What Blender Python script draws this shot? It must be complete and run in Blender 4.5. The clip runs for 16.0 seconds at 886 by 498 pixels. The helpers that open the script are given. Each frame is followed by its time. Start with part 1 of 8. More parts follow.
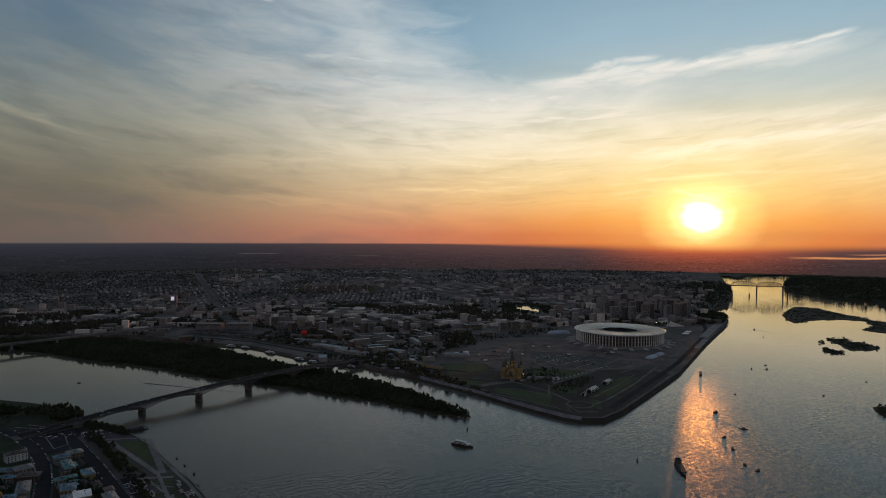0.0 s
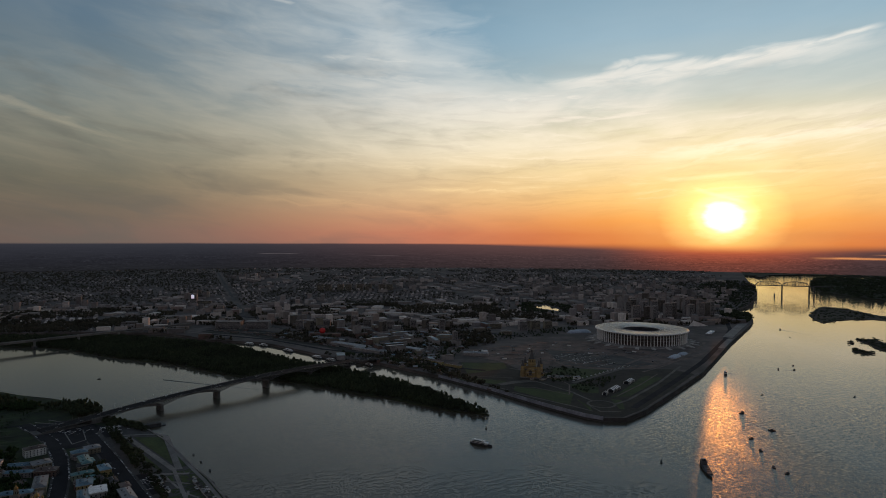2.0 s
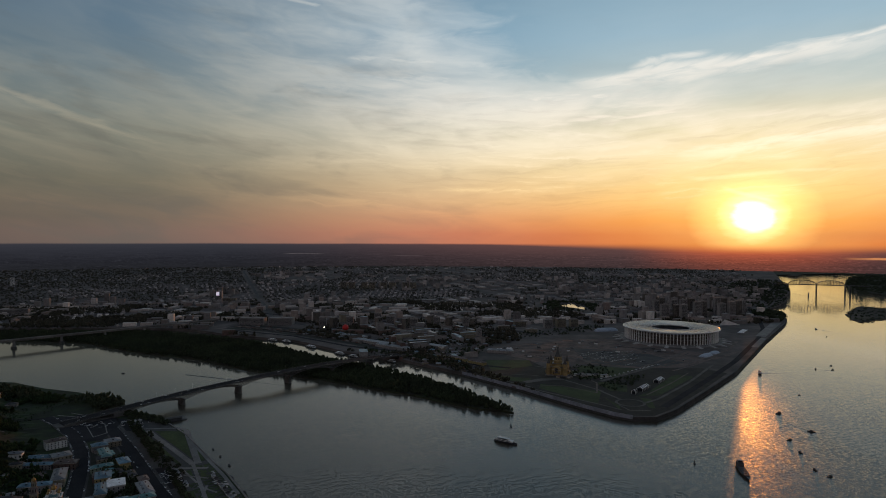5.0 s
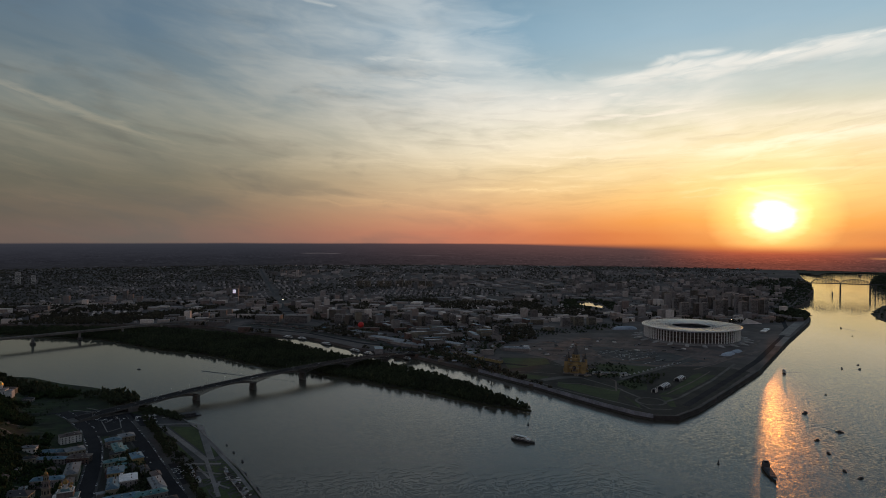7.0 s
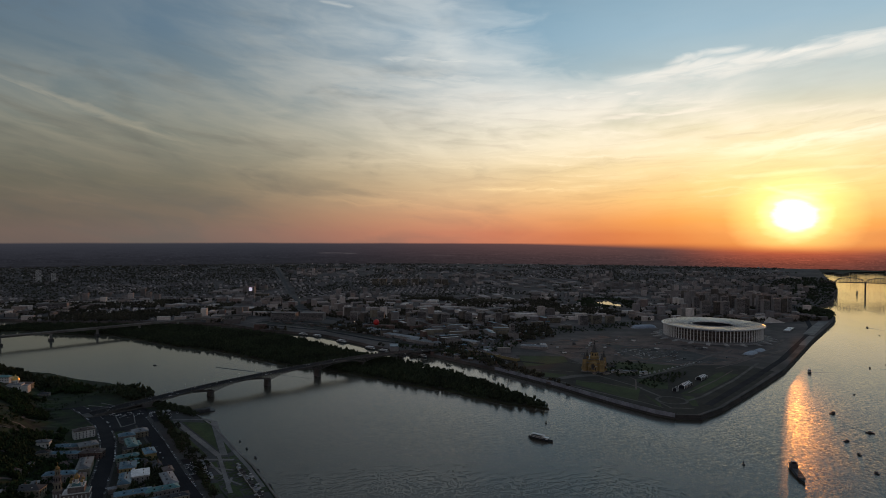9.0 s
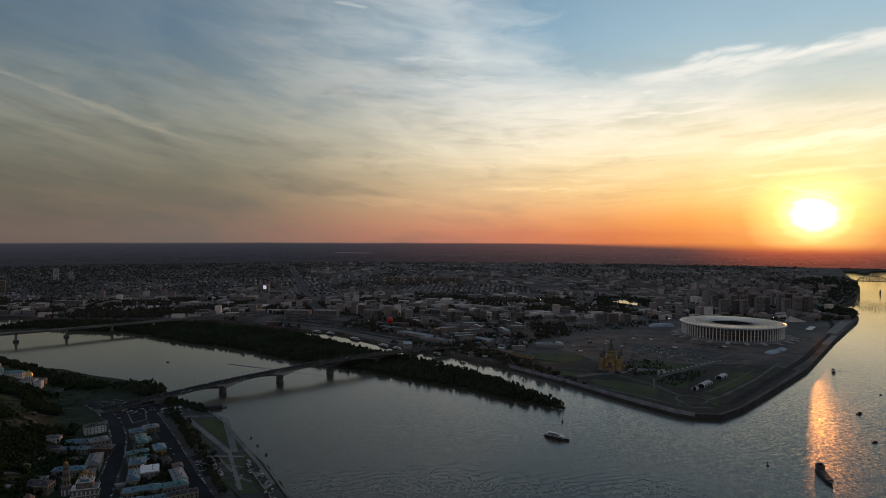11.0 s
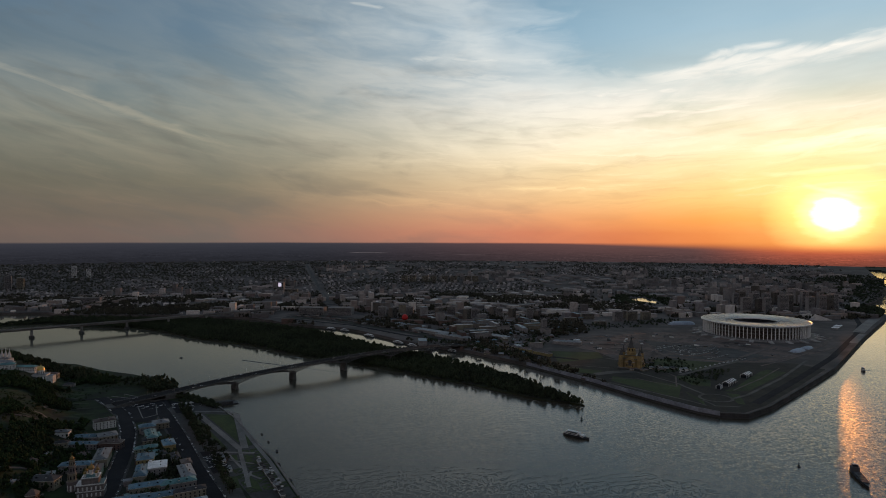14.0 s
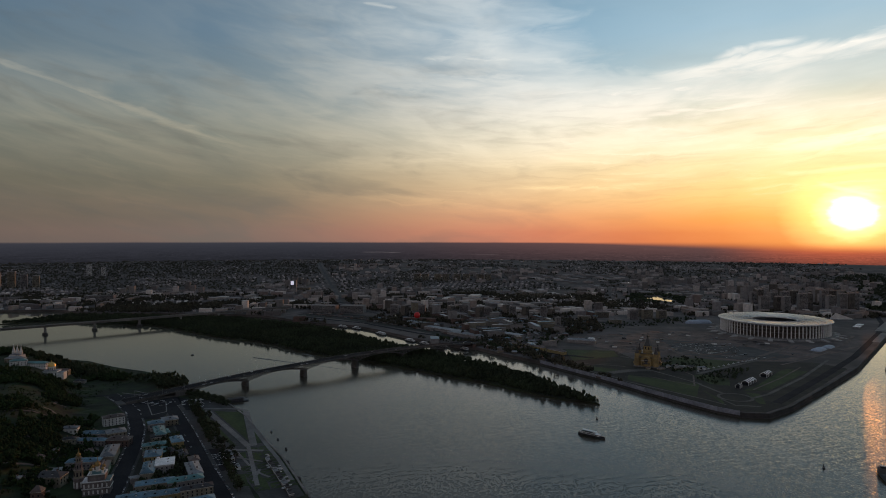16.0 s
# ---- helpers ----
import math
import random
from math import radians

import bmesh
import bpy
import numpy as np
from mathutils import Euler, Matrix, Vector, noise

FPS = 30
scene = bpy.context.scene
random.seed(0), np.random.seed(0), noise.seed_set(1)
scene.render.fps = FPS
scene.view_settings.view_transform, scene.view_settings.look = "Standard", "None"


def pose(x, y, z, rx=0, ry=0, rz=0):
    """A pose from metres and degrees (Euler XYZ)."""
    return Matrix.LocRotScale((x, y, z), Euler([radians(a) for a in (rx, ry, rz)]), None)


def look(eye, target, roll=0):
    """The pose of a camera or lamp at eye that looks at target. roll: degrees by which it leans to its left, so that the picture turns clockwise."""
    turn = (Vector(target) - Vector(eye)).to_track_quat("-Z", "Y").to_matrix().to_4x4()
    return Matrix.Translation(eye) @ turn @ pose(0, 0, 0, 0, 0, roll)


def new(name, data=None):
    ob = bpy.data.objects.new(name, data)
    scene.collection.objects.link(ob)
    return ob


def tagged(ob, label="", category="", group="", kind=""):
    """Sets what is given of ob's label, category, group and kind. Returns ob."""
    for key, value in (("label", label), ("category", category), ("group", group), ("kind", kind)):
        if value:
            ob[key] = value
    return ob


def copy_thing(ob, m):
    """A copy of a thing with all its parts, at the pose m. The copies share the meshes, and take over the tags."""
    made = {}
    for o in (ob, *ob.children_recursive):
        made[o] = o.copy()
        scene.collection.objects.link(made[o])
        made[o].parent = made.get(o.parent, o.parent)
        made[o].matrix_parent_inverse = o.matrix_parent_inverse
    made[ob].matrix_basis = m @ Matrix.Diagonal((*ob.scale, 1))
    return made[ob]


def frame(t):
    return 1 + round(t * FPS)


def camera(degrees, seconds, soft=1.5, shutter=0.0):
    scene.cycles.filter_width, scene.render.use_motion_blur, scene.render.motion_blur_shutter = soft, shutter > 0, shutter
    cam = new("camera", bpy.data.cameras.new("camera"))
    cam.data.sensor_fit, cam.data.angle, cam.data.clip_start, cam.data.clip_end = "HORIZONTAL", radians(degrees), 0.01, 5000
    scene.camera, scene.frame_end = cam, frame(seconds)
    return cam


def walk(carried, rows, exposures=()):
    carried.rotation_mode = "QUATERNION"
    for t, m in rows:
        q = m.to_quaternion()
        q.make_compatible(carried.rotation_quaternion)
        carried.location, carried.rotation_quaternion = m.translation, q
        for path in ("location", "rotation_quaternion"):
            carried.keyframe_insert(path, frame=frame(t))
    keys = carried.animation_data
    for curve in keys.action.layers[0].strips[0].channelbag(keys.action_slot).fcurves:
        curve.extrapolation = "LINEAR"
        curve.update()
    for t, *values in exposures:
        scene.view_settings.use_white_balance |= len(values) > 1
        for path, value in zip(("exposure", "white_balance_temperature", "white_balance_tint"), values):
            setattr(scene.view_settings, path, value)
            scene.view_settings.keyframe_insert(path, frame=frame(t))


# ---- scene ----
# ---- camera: a drone that glides forward, sinks and turns to its left ----
cam = camera(70.13, 16.0, 0.95)
ROWS = [
    (0, 0.00, 0.00, 340.00, 0.031, -1.041, 0.266),
    (0.5, 1.15, 4.14, 338.08, 0.436, -1.039, 0.257),
    (1, 1.30, 8.55, 336.13, 0.869, -1.037, 0.249),
    (1.5, 1.03, 13.04, 334.09, 1.311, -1.033, 0.243),
    (2, 0.88, 17.61, 331.91, 1.742, -1.028, 0.240),
    (2.5, 1.03, 22.02, 329.65, 2.145, -1.025, 0.239),
    (3, 1.27, 26.56, 327.42, 2.522, -1.022, 0.238),
    (3.5, 1.18, 30.97, 325.23, 2.881, -1.021, 0.236),
    (4, 1.13, 35.57, 323.11, 3.233, -1.018, 0.233),
    (6.5, 0.94, 57.81, 311.94, 5.029, -1.046, 0.207),
    (7, 0.44, 62.35, 309.73, 5.407, -1.055, 0.203),
    (7.5, -0.04, 66.99, 307.50, 5.786, -1.061, 0.201),
    (8, -0.44, 71.69, 305.18, 6.146, -1.065, 0.198),
    (8.5, -0.65, 76.39, 302.85, 6.504, -1.072, 0.195),
    (9, -1.05, 80.92, 300.68, 6.866, -1.077, 0.190),
    (9.5, -1.49, 85.45, 298.62, 7.228, -1.082, 0.183),
    (10, -1.82, 90.09, 296.55, 7.575, -1.090, 0.175),
    (12.5, -4.01, 112.77, 286.16, 8.901, -1.092, 0.170),
    (13, -4.92, 117.11, 284.37, 9.127, -1.094, 0.164),
    (13.5, -5.50, 121.35, 282.54, 9.350, -1.106, 0.157),
    (14, -5.90, 125.78, 280.66, 9.581, -1.120, 0.148),
    (14.5, -6.14, 130.41, 278.88, 9.826, -1.132, 0.138),
    (15, -6.47, 134.99, 277.16, 10.101, -1.141, 0.127),
    (15.5, -6.97, 139.36, 275.43, 10.416, -1.150, 0.118),
    (16, -7.72, 143.58, 273.62, 10.750, -1.163, 0.108),
]
walk(cam, [(t, pose(x, y, z, 0, 0, yaw) @ pose(0, 0, 0, 90 + pitch) @ pose(0, 0, 0, 0, 0, roll)) for t, x, y, z, yaw, pitch, roll in ROWS],
     [(0, 0.10), (4, 0.13), (8, 0.18), (12.5, 0.28), (16, 0.33)])


# ---- sky, low sun ----
SUN_AZ, SUN_EL = 22.2, 1.8          # degrees, clockwise from +y, and up


def srgb(r, g, b):
    """Linear colour from display values 0..255."""
    return tuple((c / 255 / 12.92) if c <= 10 else ((c / 255 + 0.055) / 1.055) ** 2.4 for c in (r, g, b)) + (1.0,)


class Web:
    """Short forms for building a node tree."""

    def __init__(self, tree):
        self.t = tree

    def node(self, kind, **sets):
        n = self.t.nodes.new(kind)
        for key, value in sets.items():
            setattr(n, key, value)
        return n

    def plug(self, value, socket):
        if isinstance(value, bpy.types.NodeSocket):
            self.t.links.new(value, socket)
        else:
            socket.default_value = value

    def m(self, op, a, b=0.0, c=0.0, clamp=False):
        n = self.node("ShaderNodeMath", operation=op, use_clamp=clamp)
        for value, socket in zip((a, b, c), n.inputs):
            self.plug(value, socket)
        return n.outputs[0]

    def ramp(self, fac, stops, ease="LINEAR"):
        n = self.node("ShaderNodeValToRGB")
        n.color_ramp.interpolation = ease
        while len(n.color_ramp.elements) < len(stops):
            n.color_ramp.elements.new(0.5)
        for e, (p, c) in zip(n.color_ramp.elements, stops):
            e.position, e.color = p, c
        self.plug(fac, n.inputs[0])
        return n.outputs[0]

    def mix(self, fac, a, b, how="MIX"):
        n = self.node("ShaderNodeMix", data_type="RGBA", blend_type=how)
        self.plug(fac, n.inputs[0]), self.plug(a, n.inputs[6]), self.plug(b, n.inputs[7])
        return n.outputs[2]

    def vec(self, x, y, z):
        n = self.node("ShaderNodeCombineXYZ")
        for value, socket in zip((x, y, z), n.inputs):
            self.plug(value, socket)
        return n.outputs[0]

    def noise(self, vector, scale, detail=4.0, rough=0.55, warp=0.0):
        n = self.node("ShaderNodeTexNoise")
        self.plug(vector, n.inputs["Vector"])
        n.inputs["Scale"].default_value, n.inputs["Detail"].default_value = scale, detail
        n.inputs["Roughness"].default_value, n.inputs["Distortion"].default_value = rough, warp
        return n.outputs[0]

    def span(self, v, a, b, c=0.0, d=1.0, smooth=True):
        n = self.node("ShaderNodeMapRange", interpolation_type="SMOOTHSTEP" if smooth else "LINEAR", clamp=True)
        for value, socket in zip((v, a, b, c, d), n.inputs):
            self.plug(value, socket)
        return n.outputs[0]


world = bpy.data.worlds.new("evening_sky")
scene.world = world
world.use_nodes = True
w = Web(world.node_tree)
w.t.nodes.clear()
coord = w.node("ShaderNodeTexCoord")
split = w.node("ShaderNodeSeparateXYZ")
w.t.links.new(coord.outputs["Generated"], split.inputs[0])
DX, DY, DZ = split.outputs
az = w.m("MULTIPLY", w.m("ARCTAN2", DX, DY), 57.2958)
el = w.m("MULTIPLY", w.m("ARCSINE", DZ), 57.2958)
from_sun = w.m("ABSOLUTE", w.m("SUBTRACT", az, SUN_AZ))
sx, sy, sz = (math.sin(radians(SUN_AZ)) * math.cos(radians(SUN_EL)), math.cos(radians(SUN_AZ)) * math.cos(radians(SUN_EL)), math.sin(radians(SUN_EL)))
oval = w.m("SQRT", w.m("ADD", w.m("POWER", w.m("SUBTRACT", az, SUN_AZ), 2.0), w.m("POWER", w.m("MULTIPLY", w.m("SUBTRACT", el, SUN_EL), 1.3), 2.0)))

# clear air: three upright gradients, under the sun, beside it and away from it; it darkens to the zenith
up = w.m("POWER", w.m("DIVIDE", w.m("ADD", el, 1.0), 91.0, clamp=True), 0.5)


def deg(e):
    return ((e + 1.0) / 91.0) ** 0.5


toward = w.ramp(up, [(0, srgb(190, 92, 46)), (deg(0.3), srgb(206, 112, 58)), (deg(1.5), srgb(228, 146, 74)), (deg(3.2), srgb(238, 186, 112)), (deg(6), srgb(232, 206, 148)), (deg(9), srgb(212, 204, 166)),
                     (deg(12), srgb(176, 190, 186)), (deg(17), srgb(144, 174, 190)), (deg(26), srgb(118, 146, 166)), (deg(45), srgb(102, 118, 136)), (1, srgb(88, 102, 120))])
beside = w.ramp(up, [(0, srgb(164, 102, 88)), (deg(0.4), srgb(188, 117, 94)), (deg(1.3), srgb(200, 139, 107)), (deg(3.2), srgb(208, 168, 129)), (deg(6), srgb(204, 182, 149)),
                     (deg(9.5), srgb(178, 176, 160)), (deg(13), srgb(136, 158, 170)), (deg(18), srgb(112, 146, 168)), (deg(26), srgb(106, 132, 152)), (deg(45), srgb(96, 111, 129)), (1, srgb(88, 102, 120))])
away = w.ramp(up, [(0, srgb(102, 90, 86)), (deg(0.5), srgb(112, 97, 89)), (deg(1.6), srgb(104, 96, 86)), (deg(4.5), srgb(105, 103, 90)), (deg(8), srgb(107, 113, 105)),
                   (deg(11), srgb(100, 116, 120)), (deg(17), srgb(84, 110, 130)), (deg(26), srgb(90, 108, 125)), (deg(45), srgb(90, 103, 119)), (1, srgb(88, 102, 120))])
air = w.mix(w.span(from_sun, 6.0, 32.0), toward, beside)
air = w.mix(w.span(from_sun, 20.0, 54.0), air, away)

behind = w.ramp(up, [(0, srgb(96, 84, 92)), (deg(2), srgb(150, 128, 130)), (deg(7), srgb(170, 146, 142)), (deg(13), srgb(154, 144, 148)), (deg(22), srgb(132, 132, 140)), (deg(45), srgb(102, 112, 126)), (1, srgb(88, 102, 120))])
air = w.mix(w.span(from_sun, 75.0, 135.0), air, behind)

# high thin cloud: a fibrous veil drawn out along the wind, and a few long streaks
bow = w.m("POWER", w.m("SUBTRACT", w.m("MINIMUM", w.m("MAXIMUM", az, -70.0), 60.0), 2.0), 2.0)
lean_el = w.m("SUBTRACT", el, w.m("MULTIPLY", bow, 0.0024))
broad_at = w.vec(w.m("MULTIPLY", az, 0.075), w.m("MULTIPLY", lean_el, 0.27), 1.7)
veil = w.noise(broad_at, 1.0, 6.0, 0.5, 0.9)
wisp = w.noise(w.vec(w.m("MULTIPLY", az, 0.17), w.m("MULTIPLY", lean_el, 0.6), 5.1), 1.0, 6.0, 0.55, 1.0)
fibre = w.noise(w.vec(w.m("MULTIPLY", az, 0.28), w.m("MULTIPLY", lean_el, 1.7), 3.7), 1.0, 5.0, 0.55, 0.9)
texture = w.m("ADD", w.m("ADD", w.m("MULTIPLY", veil, 0.62), w.m("MULTIPLY", wisp, 0.28)), w.m("MULTIPLY", fibre, 0.10))
gap_az = w.m("ADD", w.m("ADD", az, w.m("MULTIPLY", w.m("SUBTRACT", wisp, 0.5), 16.0)), w.m("MULTIPLY", w.m("SUBTRACT", el, 14.0), 0.7))
gap = w.m("MULTIPLY", w.span(gap_az, -5.0, 6.0), w.span(w.m("ADD", el, w.m("MULTIPLY", w.m("SUBTRACT", veil, 0.5), 5.0)), 12.2, 15.0))
gap = w.m("MAXIMUM", gap, w.m("MULTIPLY", w.m("MULTIPLY", w.span(az, 14.0, 22.0), w.span(el, 9.6, 10.8)), 0.75))
gap = w.m("MAXIMUM", gap, w.m("MULTIPLY", w.m("MULTIPLY", w.span(az, -20.0, -38.0), w.span(el, 10.5, 16.0)), 0.75))
band = w.m("MULTIPLY", w.span(el, 4.0, 9.0), w.span(el, 30.0, 16.0, 0.25, 1.0))
cover = w.m("MULTIPLY", w.span(texture, 0.32, 0.66, 0.34, 1.0), w.m("MULTIPLY", w.m("SUBTRACT", 1.0, w.m("MULTIPLY", gap, 0.93)), w.m("ADD", 0.25, w.m("MULTIPLY", band, 0.55))))


def streak(a0, e0, a1, e1, wide, strong, bend=0.0, under=1.0):
    """A long soft cloud from one place in the sky to another (degrees); under: how much softer its lower side is."""
    along = w.m("DIVIDE", w.m("SUBTRACT", az, a0), a1 - a0)
    inside = w.m("MULTIPLY", w.span(along, -0.05, 0.25), w.span(along, 1.1, 0.75))
    mid = w.m("ADD", w.m("MULTIPLY", along, e1 - e0), e0)
    mid = w.m("ADD", mid, w.m("MULTIPLY", w.m("MULTIPLY", along, w.m("SUBTRACT", 1.0, along)), bend))
    mid = w.m("ADD", mid, w.m("MULTIPLY", w.m("SUBTRACT", wisp, 0.5), wide * 2.2))
    off = w.m("DIVIDE", w.m("SUBTRACT", el, mid), wide)
    body = w.m("MULTIPLY", w.m("MINIMUM", w.span(off, 1.0, 0.0), w.span(off, -1.0 * under, 0.0)), inside)
    return w.m("MULTIPLY", w.m("MULTIPLY", body, w.span(fibre, 0.28, 0.6, 0.6, 1.0)), strong)


streaks = [streak(4.5, 12.8, 34, 15.0, 0.8, 0.85, 1.6, 2.6), streak(19.5, 14.3, 28, 15.0, 0.5, 1.0, -0.3, 1.4), streak(12, 14.3, 19, 15.2, 0.6, 0.7, 0.2), streak(26.5, 14.6, 33, 15.6, 0.35, 0.9, 0.2), streak(13, 6.5, 42, 10.0, 1.0, 1.0, -0.5, 1.5), streak(19.6, 4.3, 24.0, 3.0, 0.3, 1.0), streak(15, 5.0, 30, 5.4, 0.35, 0.7, 0.3), streak(5, 10.4, 18.5, 11.0, 0.5, 0.9, -0.7),
           streak(2, 12.2, 12, 12.3, 0.6, 0.85, 0.4), streak(-30, 15.4, 9, 11.8, 2.6, 0.62, 1.2, 1.4), streak(-64, 18.6, -24, 6.6, 0.8, 0.95, -1.2), streak(-60, 12.5, -34, 7.6, 0.5, 0.6, -0.6), streak(-18.5, 19.9, -14.5, 19.7, 0.45, 0.85),
           streak(-14, 15.7, -2.5, 15.2, 0.6, 0.75, 0.8), streak(-13, 17.2, -5, 16.8, 0.35, 0.5, 0.5), streak(-26, 6.0, 6, 8.2, 1.6, 0.5, 1.0), streak(-36, 8.6, -20, 4.4, 0.6, 0.45, -0.4),
           streak(0, 9.2, 16, 8.6, 0.7, 0.5, 0.6), streak(-8, 4.2, 14, 4.8, 0.5, 0.4), streak(-48, 11.0, -30, 9.4, 0.6, 0.35)]
cloud = cover
for s in streaks:
    cloud = w.m("MAXIMUM", cloud, s)
lit = w.ramp(up, [(0, srgb(214, 128, 92)), (deg(2), srgb(240, 172, 116)), (deg(4.5), srgb(255, 224, 168)), (deg(8), srgb(250, 236, 208)), (deg(12), srgb(236, 230, 218)), (deg(18), srgb(222, 226, 224)), (deg(40), srgb(150, 160, 170)), (1, srgb(90, 104, 120))])
dull = w.ramp(up, [(0, srgb(120, 98, 90)), (deg(2.5), srgb(148, 122, 101)), (deg(5), srgb(152, 137, 114)), (deg(9), srgb(152, 148, 132)), (deg(14), srgb(150, 154, 150)), (deg(20), srgb(138, 148, 152)), (deg(40), srgb(96, 110, 124)), (1, srgb(64, 80, 100))])
cloud_colour = w.mix(w.span(from_sun, 20.0, 52.0), lit, dull)
sky = w.mix(cloud, air, cloud_colour)
# grey undersides
shade = w.m("MULTIPLY", w.span(w.noise(broad_at, 1.9, 5.0, 0.5, 0.6), 0.48, 0.72), w.span(from_sun, 14.0, 46.0, 0.08, 0.34))
sky = w.mix(w.m("MULTIPLY", shade, w.span(el, 20.0, 9.0, 0.3, 1.0)), sky, srgb(98, 96, 90))

# long thin fibres low in the sky, lit from below
thin = w.noise(w.vec(w.m("MULTIPLY", az, 0.11), w.m("ADD", w.m("MULTIPLY", lean_el, 1.25), w.m("MULTIPLY", wisp, 1.5)), 8.3), 1.0, 7.0, 0.62, 0.5)
low_band = w.m("MULTIPLY", w.span(el, 1.0, 3.5), w.span(el, 16.0, 9.0))
thin_on = w.m("MULTIPLY", w.m("MULTIPLY", low_band, w.m("SUBTRACT", 1.0, gap)), w.span(from_sun, 18.0, 46.0, 1.0, 0.3))
sky = w.mix(w.m("MULTIPLY", thin_on, w.span(thin, 0.50, 0.72, 0.0, 0.6)), sky, cloud_colour)
sky = w.mix(w.m("MULTIPLY", thin_on, w.span(thin, 0.50, 0.30, 0.0, 0.42)), sky, w.mix(1.0, sky, (0.74, 0.72, 0.74, 1), "MULTIPLY"))

# the sky dims to the side, and brightens again opposite the sun
side = w.m("MULTIPLY", w.span(from_sun, 44.0, 72.0), w.span(from_sun, 110.0, 78.0))
sky = w.mix(side, sky, w.mix(1.0, sky, (0.76, 0.78, 0.80, 1), "MULTIPLY"))

# the bright air round the sun, and the land far off below the horizon
ragged_edge = w.m("ADD", oval, w.m("MULTIPLY", w.m("SUBTRACT", w.noise(w.vec(w.m("MULTIPLY", az, 0.5), w.m("MULTIPLY", el, 1.6), 2.2), 1.0, 3.0), 0.5), 0.9))
halo = w.ramp(w.m("DIVIDE", w.m("MAXIMUM", ragged_edge, 0.0), 26.0, clamp=True), [(0, (3.0, 2.8, 2.2, 1)), (0.042, (2.0, 1.8, 1.3, 1)), (0.07, (1.0, 0.84, 0.34, 1)), (0.11, (0.54, 0.42, 0.11, 1)), (0.2, (0.175, 0.115, 0.018, 1)),
                                                         (0.36, (0.09, 0.043, 0.0, 1)), (0.6, (0.03, 0.011, 0.0, 1)), (1, (0, 0, 0, 1))])
sky = w.mix(1.0, sky, halo, "ADD")
# haze and sun glow over the far land are painted into these tones
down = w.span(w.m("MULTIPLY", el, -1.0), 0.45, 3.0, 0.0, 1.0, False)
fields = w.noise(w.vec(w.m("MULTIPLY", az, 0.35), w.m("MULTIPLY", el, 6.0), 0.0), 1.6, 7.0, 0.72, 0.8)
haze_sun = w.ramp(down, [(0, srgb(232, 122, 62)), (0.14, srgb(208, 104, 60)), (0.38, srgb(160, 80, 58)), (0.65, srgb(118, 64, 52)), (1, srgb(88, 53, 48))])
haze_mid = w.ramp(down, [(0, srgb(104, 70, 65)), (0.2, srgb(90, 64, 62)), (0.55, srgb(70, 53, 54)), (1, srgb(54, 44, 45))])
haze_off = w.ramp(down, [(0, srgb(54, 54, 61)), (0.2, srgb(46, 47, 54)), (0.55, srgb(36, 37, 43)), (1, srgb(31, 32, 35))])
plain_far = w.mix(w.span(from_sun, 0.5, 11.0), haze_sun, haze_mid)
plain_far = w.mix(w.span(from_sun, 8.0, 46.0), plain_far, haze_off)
grain = w.ramp(fields, [(0.32, (0.72, 0.72, 0.73, 1)), (0.5, (0.97, 0.97, 0.97, 1)), (0.62, (1.2, 1.2, 1.2, 1)), (0.74, (1.5, 1.48, 1.46, 1))])
plain_far = w.mix(w.span(down, 0.02, 0.7, 0.1, 0.9), plain_far, w.mix(1.0, plain_far, grain, "MULTIPLY"))
specks = w.noise(w.vec(w.m("MULTIPLY", az, 3.2), w.m("MULTIPLY", el, 14.0), 4.0), 1.0, 4.0, 0.75)
district_far = w.span(w.noise(w.vec(w.m("MULTIPLY", az, 0.22), w.m("MULTIPLY", el, 2.6), 6.0), 1.0, 3.0, 0.6), 0.4, 0.62, 0.25, 1.0)
plain_far = w.mix(w.m("MULTIPLY", w.span(down, 0.16, 0.75), district_far), plain_far, w.mix(1.0, plain_far, w.ramp(specks, [(0.34, (0.58, 0.58, 0.6, 1)), (0.5, (0.92, 0.92, 0.92, 1)), (0.6, (1.35, 1.33, 1.3, 1)), (0.72, (2.4, 2.35, 2.3, 1))]), "MULTIPLY"))
# far lakes and river arms, the sky's reflection painted in as fixed tones
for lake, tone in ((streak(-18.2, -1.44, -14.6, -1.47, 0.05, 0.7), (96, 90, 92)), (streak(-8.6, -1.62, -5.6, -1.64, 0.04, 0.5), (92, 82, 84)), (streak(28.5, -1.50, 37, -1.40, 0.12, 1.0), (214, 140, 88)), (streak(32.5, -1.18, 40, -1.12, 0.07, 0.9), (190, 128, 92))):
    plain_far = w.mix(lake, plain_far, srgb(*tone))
ridge = w.m("ADD", -0.56, w.m("MULTIPLY", w.m("SUBTRACT", w.noise(w.vec(w.m("MULTIPLY", az, 0.1), 0.0, 0.0), 1.0, 3.0), 0.5), 0.12))
over = w.m("SUBTRACT", el, ridge)
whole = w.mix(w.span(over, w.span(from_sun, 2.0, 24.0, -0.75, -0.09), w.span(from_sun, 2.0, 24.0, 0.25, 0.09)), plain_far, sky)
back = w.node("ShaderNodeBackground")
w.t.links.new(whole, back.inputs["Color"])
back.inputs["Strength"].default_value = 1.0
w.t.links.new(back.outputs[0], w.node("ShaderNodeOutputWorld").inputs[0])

sun = new("sun", bpy.data.lights.new("sun", "SUN"))
sun.data.energy, sun.data.color, sun.data.angle = 0.85, (1.0, 0.33, 0.06), radians(0.8)
sun.matrix_basis = look((sx * 1000, sy * 1000, sz * 1000), (0, 0, 0))


